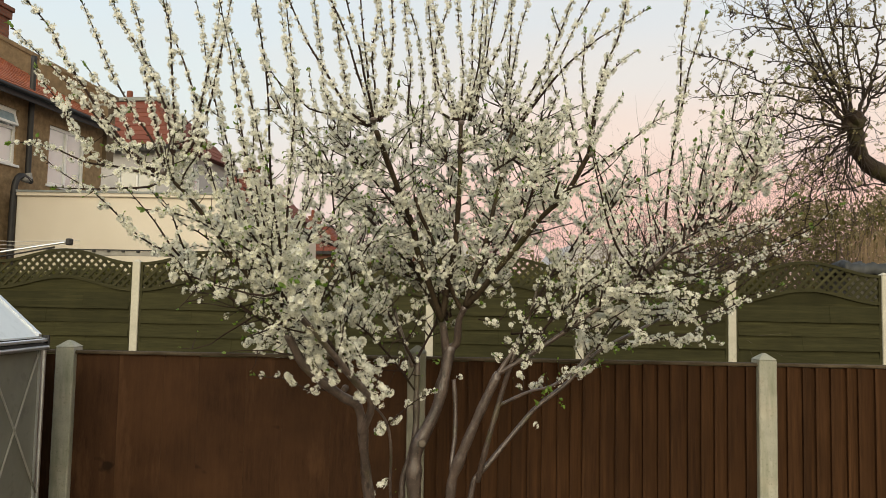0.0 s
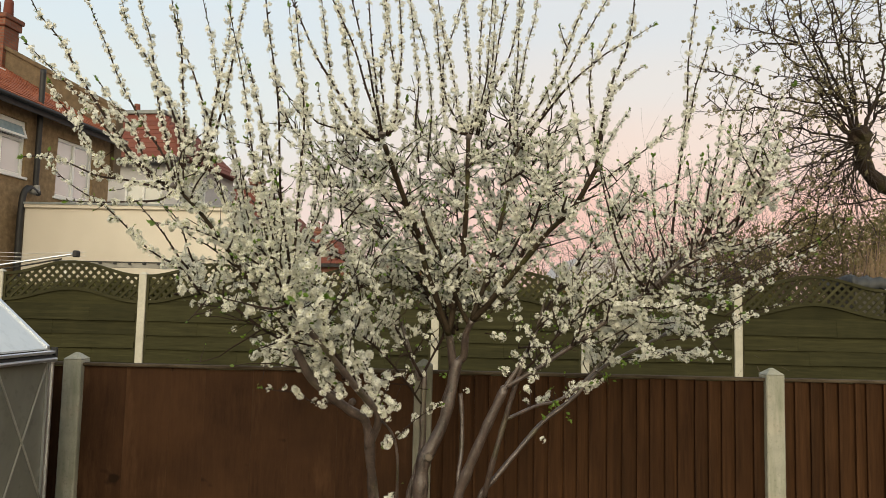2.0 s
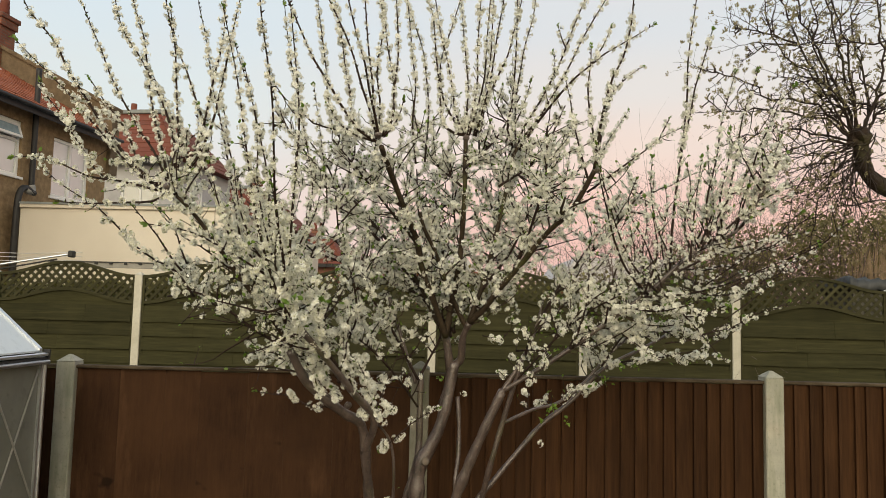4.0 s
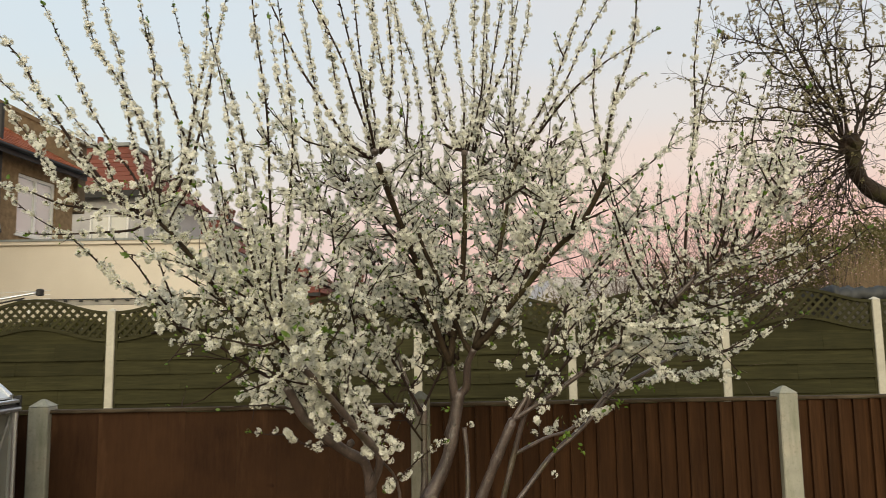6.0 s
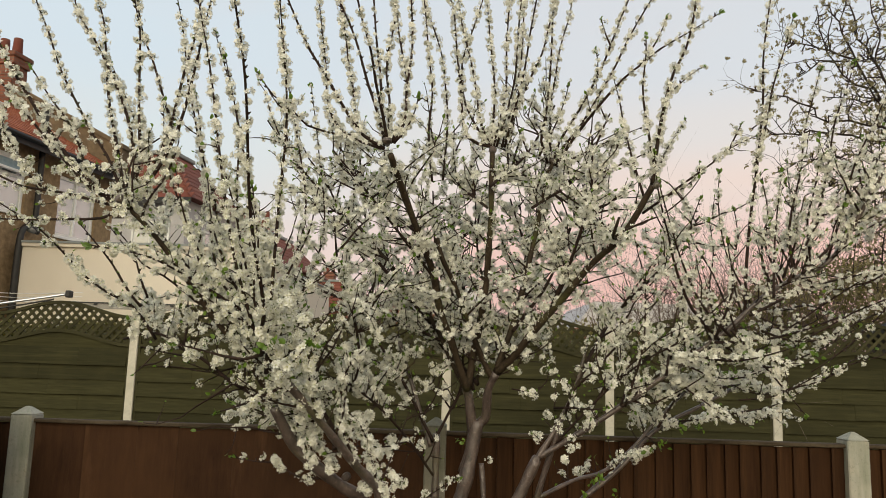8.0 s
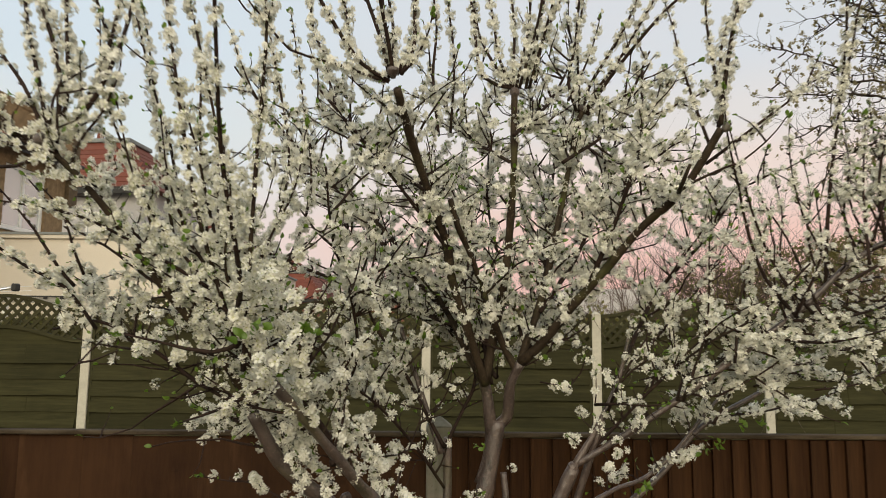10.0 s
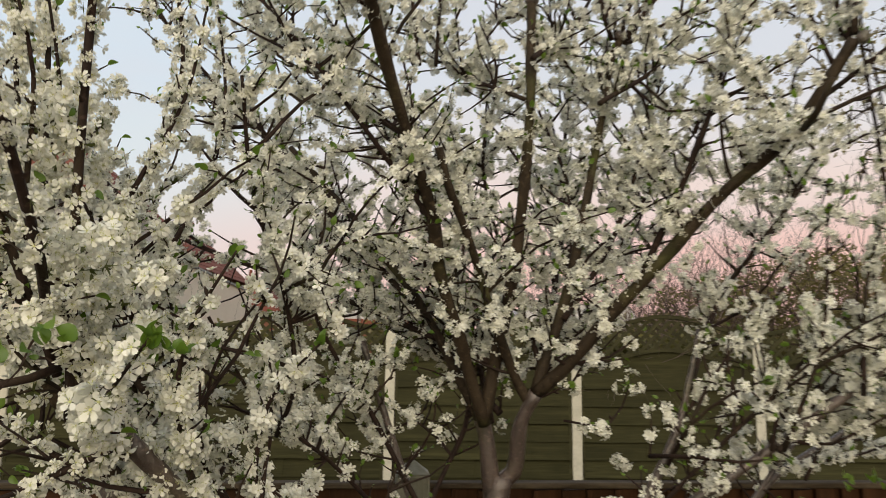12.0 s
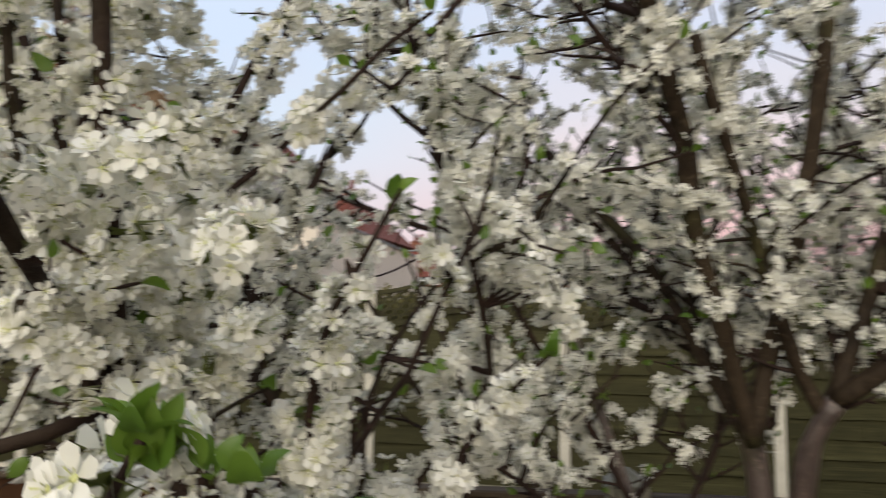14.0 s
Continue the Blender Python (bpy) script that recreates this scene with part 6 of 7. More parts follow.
shoot(0.004, 0.6, (1.16, 3.33, 2.06), (1.11, 3.34, 2.21), (1.16, 3.35, 2.33), (1.19, 3.35, 2.43))
shoot(0.004, 0.45, (1.06, 3.35, 1.99), (0.99, 3.37, 2.16), (0.97, 3.39, 2.34), (0.98, 3.40, 2.47))
shoot(0.004, 0.45, (1.01, 3.35, 1.89), (0.94, 3.37, 2.09), (0.87, 3.39, 2.24), (0.91, 3.40, 2.37))
shoot(0.004, 0.6, (1.21, 3.30, 2.08), (1.36, 3.40, 2.05), (1.52, 3.50, 2.08), (1.70, 3.60, 2.16))
shoot(0.005, 0.6, (0.93, 3.33, 1.85), (1.07, 3.40, 1.86), (1.24, 3.49, 1.89), (1.40, 3.57, 1.94), (1.55, 3.64, 1.99), (1.75, 3.73, 2.05), (1.89, 3.80, 2.13))
shoot(0.0045, 0.5, (1.13, 3.45, 1.90), (1.25, 3.50, 1.87), (1.39, 3.56, 1.88), (1.58, 3.64, 1.96), (1.74, 3.71, 2.02), (1.84, 3.75, 2.07))
shoot(0.0045, 0.4, (1.10, 3.85, 1.71), (1.29, 3.91, 1.66), (1.45, 3.96, 1.69), (1.58, 4.01, 1.74), (1.71, 4.05, 1.80), (1.86, 4.10, 1.86))
shoot(0.0045, 0.5, (0.95, 3.90, 1.54), (1.10, 3.96, 1.55), (1.26, 4.03, 1.58), (1.38, 4.07, 1.60), (1.53, 4.14, 1.66), (1.68, 4.20, 1.75))
shoot(0.0045, 0.55, (0.87, 3.95, 1.50), (1.04, 4.06, 1.53), (1.25, 4.20, 1.57), (1.42, 4.30, 1.55), (1.55, 4.38, 1.56), (1.67, 4.45, 1.53))
shoot(0.0045, 0.6, (1.02, 3.50, 1.84), (1.16, 3.55, 1.77), (1.30, 3.60, 1.80), (1.45, 3.65, 1.86), (1.60, 3.70, 1.94))
shoot(0.0045, 1, (0.81, 3.60, 1.74), (0.98, 3.68, 1.71), (1.13, 3.74, 1.73), (1.27, 3.80, 1.77))
shoot(0.0045, 1, (0.79, 3.50, 1.73), (0.88, 3.54, 1.84), (1.01, 3.57, 1.92), (1.12, 3.60, 1.93))
shoot(0.0045, 1, (0.96, 3.70, 1.65), (1.12, 3.79, 1.69), (1.25, 3.87, 1.70), (1.40, 3.95, 1.66))
shoot(0.0045, 0.8, (1.12, 3.50, 1.99), (1.24, 3.56, 1.98), (1.37, 3.63, 2.01), (1.50, 3.70, 1.98))
shoot(0.004, 0.3, (-0.39, 3.26, 1.36), (-0.48, 3.28, 1.36), (-0.56, 3.29, 1.40), (-0.62, 3.30, 1.40), (-0.72, 3.32, 1.41))
shoot(0.006, 1.2, (0.44, 3.54, 1.56), (0.46, 3.42, 1.67), (0.51, 3.35, 1.73), (0.56, 3.30, 1.76))
shoot(0.005, 1.2, (0.40, 3.50, 1.60), (0.46, 3.40, 1.61), (0.51, 3.33, 1.61), (0.56, 3.30, 1.62))
shoot(0.005, 1.2, (0.46, 3.42, 1.67), (0.49, 3.44, 1.72), (0.54, 3.45, 1.79), (0.58, 3.45, 1.84))
shoot(0.006, 1.3, (-0.35, 3.15, 1.53), (-0.54, 3.20, 1.60), (-0.69, 3.20, 1.67), (-0.86, 3.20, 1.73))
shoot(0.006, 1.3, (-0.33, 3.24, 1.40), (-0.48, 3.25, 1.53), (-0.60, 3.25, 1.57), (-0.72, 3.25, 1.60))
shoot(0.005, 1.3, (-0.53, 3.12, 1.59), (-0.63, 3.15, 1.76), (-0.75, 3.15, 1.85), (-0.89, 3.15, 1.87))
shoot(0.005, 1.3, (-0.42, 3.20, 1.46), (-0.47, 3.25, 1.63), (-0.53, 3.30, 1.76), (-0.61, 3.35, 1.81))
shoot(0.0045, 0.8, (1.14, 3.35, 2.03), (1.11, 3.37, 2.16), (1.14, 3.38, 2.32), (1.13, 3.40, 2.44))
shoot(0.0045, 0.8, (1.25, 3.30, 2.10), (1.23, 3.27, 2.27), (1.25, 3.23, 2.41), (1.25, 3.20, 2.55))
shoot(0.0045, 0.8, (1.32, 3.27, 2.15), (1.36, 3.25, 2.27), (1.41, 3.22, 2.39), (1.46, 3.20, 2.52))
shoot(0.004, 0.7, (1.37, 3.25, 2.25), (1.45, 3.27, 2.37), (1.53, 3.30, 2.48))
shoot(0.004, 0.6, (1.29, 3.30, 2.12), (1.43, 3.37, 2.23), (1.55, 3.43, 2.30), (1.67, 3.50, 2.34))
shoot(0.0045, 0.7, (1.17, 3.34, 2.08), (1.23, 3.36, 2.24), (1.22, 3.38, 2.39), (1.22, 3.40, 2.52))
shoot(0.004, 0.7, (1.04, 3.37, 1.94), (1.02, 3.41, 2.09), (1.06, 3.46, 2.25), (1.06, 3.50, 2.36))
shoot(0.004, 0.7, (0.97, 3.38, 1.87), (0.94, 3.42, 2.02), (0.97, 3.46, 2.17), (0.97, 3.50, 2.31))
shoot(0.004, 0.7, (0.87, 3.40, 1.81), (0.85, 3.43, 1.97), (0.90, 3.47, 2.10), (0.89, 3.50, 2.23))
shoot(0.004, 0.7, (1.40, 3.22, 2.32), (1.39, 3.23, 2.44), (1.42, 3.25, 2.56))
shoot(0.004, 0.9, (1.10, 3.35, 2.01), (1.19, 3.40, 2.14), (1.21, 3.45, 2.23), (1.19, 3.50, 2.28))
shoot(0.004, 0.9, (1.23, 3.35, 2.09), (1.30, 3.30, 2.16), (1.31, 3.25, 2.25), (1.32, 3.20, 2.31))
shoot(0.0045, 1, (1.06, 3.35, 1.96), (1.16, 3.40, 1.92), (1.28, 3.45, 1.92), (1.40, 3.50, 1.98))
shoot(0.0045, 1, (0.92, 3.40, 1.84), (1.04, 3.47, 1.79), (1.18, 3.53, 1.85), (1.33, 3.60, 1.85))
shoot(0.0045, 1, (0.63, 3.45, 1.62), (0.69, 3.50, 1.74), (0.80, 3.55, 1.84), (0.89, 3.60, 1.90))
shoot(0.0045, 1, (0.63, 3.45, 1.62), (0.75, 3.53, 1.66), (0.89, 3.62, 1.69), (1.01, 3.70, 1.75))
shoot(0.0045, 1, (0.50, 3.50, 1.52), (0.58, 3.57, 1.66), (0.66, 3.63, 1.76), (0.69, 3.70, 1.87))
shoot(0.005, 0.9, (-0.50, 2.92, 1.80), (-0.56, 2.85, 2.00), (-0.60, 2.80, 2.20), (-0.66, 2.78, 2.38))
shoot(0.005, 0.9, (-0.48, 2.88, 1.78), (-0.52, 2.80, 1.92), (-0.50, 2.74, 2.08), (-0.52, 2.70, 2.20))
shoot(0.005, 0.9, (-0.56, 2.97, 1.87), (-0.66, 2.90, 1.98), (-0.74, 2.84, 2.12), (-0.78, 2.80, 2.30))
shoot(0.005, 0.9, (-0.52, 2.95, 1.85), (-0.48, 2.98, 2.00), (-0.42, 3.00, 2.15), (-0.40, 3.02, 2.32))
shoot(0.004, 0.9, (-0.60, 2.95, 1.95), (-0.56, 2.93, 2.10), (-0.58, 2.90, 2.28))
shoot(0.004, 0.9, (-0.65, 2.95, 2.00), (-0.70, 2.92, 2.15), (-0.72, 2.90, 2.30))
# heavy single sprays low on the stems
# thin, sparsely flowering twigs reaching out over the lattice
shoot(0.003, 0.3, (1.26, 3.42, 1.87), (1.33, 3.40, 1.91), (1.42, 3.37, 1.97), (1.53, 3.35, 2.02), (1.59, 3.32, 2.06), (1.66, 3.30, 2.10))
shoot(0.003, 0.3, (1.21, 3.40, 1.91), (1.30, 3.38, 1.98), (1.41, 3.35, 2.06), (1.50, 3.33, 2.13), (1.54, 3.30, 2.19), (1.57, 3.28, 2.22))
shoot(0.003, 0.3, (1.30, 3.45, 1.76), (1.37, 3.44, 1.81), (1.46, 3.42, 1.89), (1.54, 3.41, 1.98), (1.58, 3.40, 2.03))
shoot(0.003, 0.3, (1.21, 3.50, 1.69), (1.36, 3.50, 1.73), (1.46, 3.50, 1.79), (1.56, 3.50, 1.82), (1.61, 3.50, 1.85))
shoot(0.003, 0.3, (1.53, 3.35, 2.02), (1.62, 3.33, 2.06), (1.68, 3.30, 2.10), (1.71, 3.27, 2.14), (1.76, 3.25, 2.18))
shoot(0.003, 0.3, (1.06, 3.50, 1.65), (1.18, 3.48, 1.67), (1.28, 3.47, 1.72), (1.38, 3.45, 1.78))
shoot(0.003, 0.3, (1.41, 3.35, 2.06), (1.47, 3.32, 2.08), (1.55, 3.28, 2.16), (1.60, 3.25, 2.20))
# full clumps below and between the two low limbs, whose upper sides stay bare
clump(8, (-0.24, 3.24, 1.34))
clump(8, (-0.18, 3.26, 1.32))
clump(6, (-0.13, 3.26, 1.36))
clump(7, (-0.17, 3.28, 1.38))
clump(5, (-0.23, 3.30, 1.38))
clump(4, (-0.21, 3.24, 1.45))
clump(5, (-0.24, 3.22, 1.50))
clump(5, (-0.28, 3.20, 1.56))
clump(4, (-0.32, 3.12, 1.61))
clump(4, (-0.36, 3.10, 1.66))
clump(4, (-0.34, 3.14, 1.42))
clump(5, (-0.39, 3.14, 1.43))
clump(5, (-0.43, 3.12, 1.48))
clump(3, (-0.39, 3.12, 1.50))
clump(5, (-0.44, 3.06, 1.56))
clump(5, (-0.47, 3.04, 1.60))
clump(4, (-0.42, 3.12, 1.60))
clump(4, (-0.51, 3.02, 1.66))
clump(6, (-0.59, 3.46, 1.51))
clump(6, (-0.64, 3.46, 1.53))
clump(6, (-0.69, 3.46, 1.52))
clump(6, (-0.73, 3.46, 1.57))
clump(4, (-0.78, 3.46, 1.60))
clump(4, (-0.79, 3.46, 1.54))
clump(5, (-0.68, 3.46, 1.59))
clump(4, (-0.74, 3.46, 1.52))
clump(5, (-0.53, 3.00, 1.72))
clump(4, (-0.60, 3.00, 1.69))
clump(4, (-0.68, 3.00, 1.74))
clump(4, (-0.76, 3.00, 1.75))
limb(0.0055, 0.003, 0, (-0.44, 3.20, 1.53), (-0.57, 3.38, 1.53), (-0.68, 3.46, 1.55), (-0.78, 3.47, 1.57))
clump(5, (-0.16, 3.12, 2.40))
clump(5, (-0.13, 3.17, 2.37))
clump(5, (-0.20, 3.08, 2.38))
# full shoots beside the gap
clump(5, (-0.53, 2.90, 2.10))
clump(5, (-0.53, 2.92, 2.07))
clump(5, (-0.54, 3.00, 2.12))
clump(5, (-0.54, 2.90, 2.04))
clump(4, (-0.52, 3.00, 2.08))
clump(5, (-0.55, 2.95, 2.03))
clump(4, (-0.53, 3.00, 2.04))
clump(5, (-0.55, 2.90, 2.09))
clump(5, (-0.54, 2.95, 2.14))
clump(4, (-0.53, 3.00, 2.15))
clump(1, (-0.69, 3.32, 1.40))
clump(1, (-0.63, 3.31, 1.41))
clump(2, (-0.56, 3.30, 1.41))
clump(3, (-0.17, 3.42, 1.17))
clump(2, (-0.11, 3.45, 1.23))
clump(2, (-0.05, 3.46, 1.28))
clump(2, (0.01, 3.48, 1.32))
clump(2, (0.05, 3.50, 1.34))
clump(4, (0.45, 3.46, 1.48))
clump(2, (0.44, 3.50, 1.42))
clump(3, (0.58, 3.85, 1.35))
clump(2, (0.66, 3.60, 1.44))
clump(3, (0.71, 3.60, 1.44))
clump(1, (0.53, 3.66, 1.17))
clump(1, (0.16, 3.70, 1.39))
clump(4, (-0.09, 3.70, 1.67))
clump(3, (0.39, 3.70, 1.57))
sprig((0.53, 3.65, 1.27), 7)
sprig((0.57, 3.65, 1.32), 7)
sprig((0.59, 3.65, 1.34), 7)
sprig((0.78, 3.65, 1.45), 7)
sprig((0.82, 3.65, 1.47), 7)
sprig((0.90, 3.65, 1.53), 7)
sprig((0.96, 3.65, 1.54), 7)
sprig((0.65, 3.65, 1.27), 7)
sprig((1.18, 3.55, 1.83), 6)
sprig((1.26, 3.55, 1.85), 6)
sprig((1.36, 3.55, 1.82), 6)
sprig((1.13, 3.55, 1.77), 6)
sprig((1.05, 3.55, 1.75), 6)
sprig((0.50, 3.60, 1.68), 5)
sprig((-0.00, 3.60, 2.28), 5)
sprig((0.05, 3.60, 1.46), 5)
shoot(0.003, 0.25, (-0.15, 3.42, 1.19), (-0.06, 3.46, 1.27), (-0.00, 3.48, 1.31), (0.06, 3.50, 1.34))
shoot(0.003, 0.4, (-0.15, 3.42, 1.21), (-0.16, 3.42, 1.19), (-0.19, 3.42, 1.16))
shoot(0.005, 0.75, (0.64, 3.42, 1.62), (0.69, 3.35, 1.83), (0.69, 3.30, 2.08))
shoot(0.005, 0.75, (0.77, 3.36, 1.73), (0.82, 3.40, 1.96), (0.93, 3.45, 2.17))
shoot(0.005, 0.75, (0.92, 3.30, 1.86), (0.95, 3.20, 2.02), (0.92, 3.15, 2.18))
shoot(0.005, 0.75, (1.09, 3.22, 2.00), (1.13, 3.30, 2.20), (1.18, 3.35, 2.46))
shoot(0.005, 0.75, (1.13, 3.20, 2.05), (1.25, 3.25, 2.25), (1.40, 3.30, 2.45))
shoot(0.005, 0.75, (1.02, 3.25, 1.94), (1.23, 3.30, 2.04), (1.40, 3.30, 2.09), (1.61, 3.30, 2.14))
shoot(0.005, 0.75, (0.86, 3.32, 1.80), (0.97, 3.20, 1.79), (1.12, 3.10, 1.84))
shoot(0.005, 0.75, (0.49, 3.54, 1.68), (0.65, 3.60, 1.84), (0.82, 3.65, 2.03), (0.93, 3.70, 2.23))
shoot(0.005, 0.75, (1.17, 3.18, 2.08), (1.40, 3.30, 2.26), (1.61, 3.40, 2.38))
shoot(0.005, 0.75, (0.97, 3.28, 1.89), (1.14, 3.40, 1.75), (1.30, 3.50, 1.60))
shoot(0.005, 0.5, (0.81, 3.67, 1.53), (0.94, 3.70, 1.69), (1.15, 3.70, 1.73), (1.31, 3.70, 1.80))
# sprays on thin twigs low between the stems
shoot(0.003, 0.3, (0.20, 3.61, 1.71), (0.26, 3.60, 1.74))
clump(4, (0.26, 3.60, 1.74))
shoot(0.003, 0.3, (0.25, 3.62, 1.66), (0.32, 3.60, 1.65))
clump(4, (0.32, 3.60, 1.65))
shoot(0.003, 0.3, (0.20, 3.64, 1.75), (0.24, 3.62, 1.80))
clump(3, (0.24, 3.62, 1.80))
shoot(0.003, 0.3, (0.12, 3.70, 1.67), (0.12, 3.66, 1.74))
clump(3, (0.12, 3.66, 1.74))
shoot(0.003, 0.3, (-0.19, 3.69, 1.67), (-0.20, 3.60, 1.71))
clump(4, (-0.20, 3.60, 1.71))
shoot(0.003, 0.3, (-0.26, 3.49, 1.59), (-0.25, 3.50, 1.67))
clump(4, (-0.25, 3.50, 1.67))
shoot(0.003, 0.3, (-0.31, 3.45, 1.63), (-0.30, 3.40, 1.66))
clump(5, (-0.30, 3.40, 1.66))
shoot(0.003, 0.3, (0.06, 3.67, 1.74), (0.06, 3.66, 1.79))
clump(3, (0.06, 3.66, 1.79))
shoot(0.003, 0.3, (-0.20, 3.60, 1.68), (-0.13, 3.64, 1.75), (-0.12, 3.62, 1.80))
clump(4, (-0.12, 3.62, 1.80))
shoot(0.003, 0.3, (-0.14, 3.73, 1.62), (-0.06, 3.68, 1.67), (-0.04, 3.66, 1.72))
clump(3, (-0.04, 3.66, 1.72))
shoot(0.003, 0.3, (-0.20, 3.60, 1.70), (-0.17, 3.60, 1.78))
clump(4, (-0.17, 3.60, 1.78))
shoot(0.003, 0.3, (0.32, 3.60, 1.63), (0.38, 3.62, 1.69), (0.39, 3.60, 1.74))
clump(4, (0.39, 3.60, 1.74))
shoot(0.003, 0.3, (0.26, 3.60, 1.73), (0.30, 3.60, 1.80))
clump(3, (0.30, 3.60, 1.80))
# full sprays hanging into the gap
clump(6, (-0.542, 2.862, 1.872))
clump(4, (-0.457, 2.824, 1.885))
clump(5, (-0.545, 2.849, 1.830))
clump(6, (-0.461, 2.868, 1.846))
clump(6, (-0.440, 2.860, 1.909))
clump(6, (-0.429, 2.744, 1.895))
clump(6, (-0.485, 2.801, 1.810))
clump(5, (-0.364, 2.749, 1.861))
clump(4, (-0.466, 2.741, 1.903))
clump(6, (-0.495, 2.878, 1.831))
clump(6, (-0.437, 2.850, 1.810))
clump(4, (-0.398, 2.839, 1.824))
clump(5, (-0.423, 2.782, 1.924))
# the leafy sprig at the edge of the gap
shoot(0.0045, 0.9, (-0.45, 2.94, 1.68), (-0.42, 2.76, 1.715), (-0.35, 2.63, 1.755), (-0.308, 2.59, 1.797))
for at, n in (((-0.308, 2.59, 1.797), 9), ((-0.313, 2.60, 1.789), 7), ((-0.293, 2.60, 1.785), 5), ((-0.284, 2.605, 1.783), 6)):
    for k in range(n):
        a = radians(k * 360 / n + RNG.uniform(-20, 20))
        d = Vector((0.6 * math.cos(a), 0.6 * math.sin(a), RNG.uniform(0.2, 1.0)))
        LEAVES.append((Vector(at) + d * 0.004, d.normalized(), RNG.uniform(0.008, 0.016)))
sprig((-0.416, 2.572, 1.781), 9)
sprig((-0.396, 2.602, 1.791), 7)
# pruned ends and knots on the stems
for at, s in (((-0.44, 2.92, 1.69), 0.02), ((-0.003, 3.665, 1.073), 0.030), ((-0.19, 3.04, 2.46), 0.026), ((0.155, 3.44, 2.55), 0.026), ((0.40, 3.63, 2.56), 0.022), ((0.34, 3.54, 1.41), 0.030), ((0.075, 3.66, 1.66), 0.025), ((0.19, 3.62, 1.72), 0.024), ((0.42, 3.54, 1.52), 0.018), ((-0.905, 2.74, 2.19), 0.026), ((-0.31, 3.25, 1.37), 0.026), ((0.70, 3.17, 2.36), 0.022)):
    bm = bmesh.new()
    bmesh.ops.create_icosphere(bm, subdivisions=2, radius=s * 0.6)
    for v in bm.verts:
        v.co = v.co * (1 + 0.35 * noise.noise(v.co * 60 + Vector(at) * 9)) + Vector(at)
    part("knuckle", bm, BARK, TREE, "swollen pruning knuckle")
hung("cut_face", tube_mesh("cut_face", [(-0.003, 3.659, 1.071), (-0.001, 3.643, 1.076)], 0.0195, 0.0175, CUT, 12, 0.002), TREE, "pale sawn end of a pruned stem")
hung("spur_growth", np_mesh("spur_growth", SPUR_V, SPUR_F, [TWIG]), TREE, "fine dark flowering spurs")["kind"] = "stuff"


def set_blossom():
    """The sprays beside the gap are parts of their own; the rest of the crown is one mass."""
    meshes = [tri_mesh("blossom_spray", v, t, BLOOM_MATS, m) for v, t, m in CLUSTERS]
    near, rest = [], [[] for _ in CLUSTERS]
    for i, (p, d, s) in enumerate(BLOOMS):
        inside = -1.0 < p.x < 0.0 and 2.45 < p.y < 3.0 and 1.55 < p.z < 2.05
        if inside and len(near) < 300:
            near.append((i % len(CLUSTERS), p, d, s))
        else:
            rest[i % len(CLUSTERS)].append((p, d, s))
    for k, p, d, s in near:
        m = Matrix.LocRotScale(p, d.to_track_quat("X", "Z"), (s, s, s))
        hung("blossom_spray", meshes[k], TREE, "", m)
    vs, ts, ms, n0 = [], [], [], 0
    close = [[b for b in items if b[0].y < 3.02 and b[0].z < 2.3] for items in rest]
    far = [[b for b in items if b[0].z < 2.36 and not (b[0].y < 3.02 and b[0].z < 2.3)] for items in rest]
    high = [[b for b in items if b[0].z >= 2.36] for items in rest]
    for (cv, ct, cm), items in list(zip(CLUSTERS, close)) + list(zip(PLAIN_CLUSTERS, far)) + list(zip(HIGH_CLUSTERS, high)):
        if not items:
            continue
        turns = frames(np.array([tuple(d) for _, d, _ in items]), RNG)
        v, t = scatter(cv, ct, np.array([tuple(p) for p, _, _ in items]), turns, [s for _, _, s in items])
        vs.append(v)
        ts.append(t + n0)
        ms.append(np.tile(cm, len(items)))
        n0 += len(v)
    ob = hung("blossom", tri_mesh("blossom", np.concatenate(vs), np.concatenate(ts), BLOOM_MATS, np.concatenate(ms)), TREE, "dense white plum blossom with yellow-green eyes")
    ob["kind"] = "stuff"
    v, t = scatter(LEAF_V, LEAF_T, np.array([tuple(p) for p, _, _ in LEAVES]), frames(np.array([tuple(d) for _, d, _ in LEAVES]), RNG), [s for _, _, s in LEAVES])
    ob = hung("young_foliage", tri_mesh("young_foliage", v, t, [LEAF]), TREE, "small fresh green leaves")
    ob["kind"] = "stuff"


set_blossom()


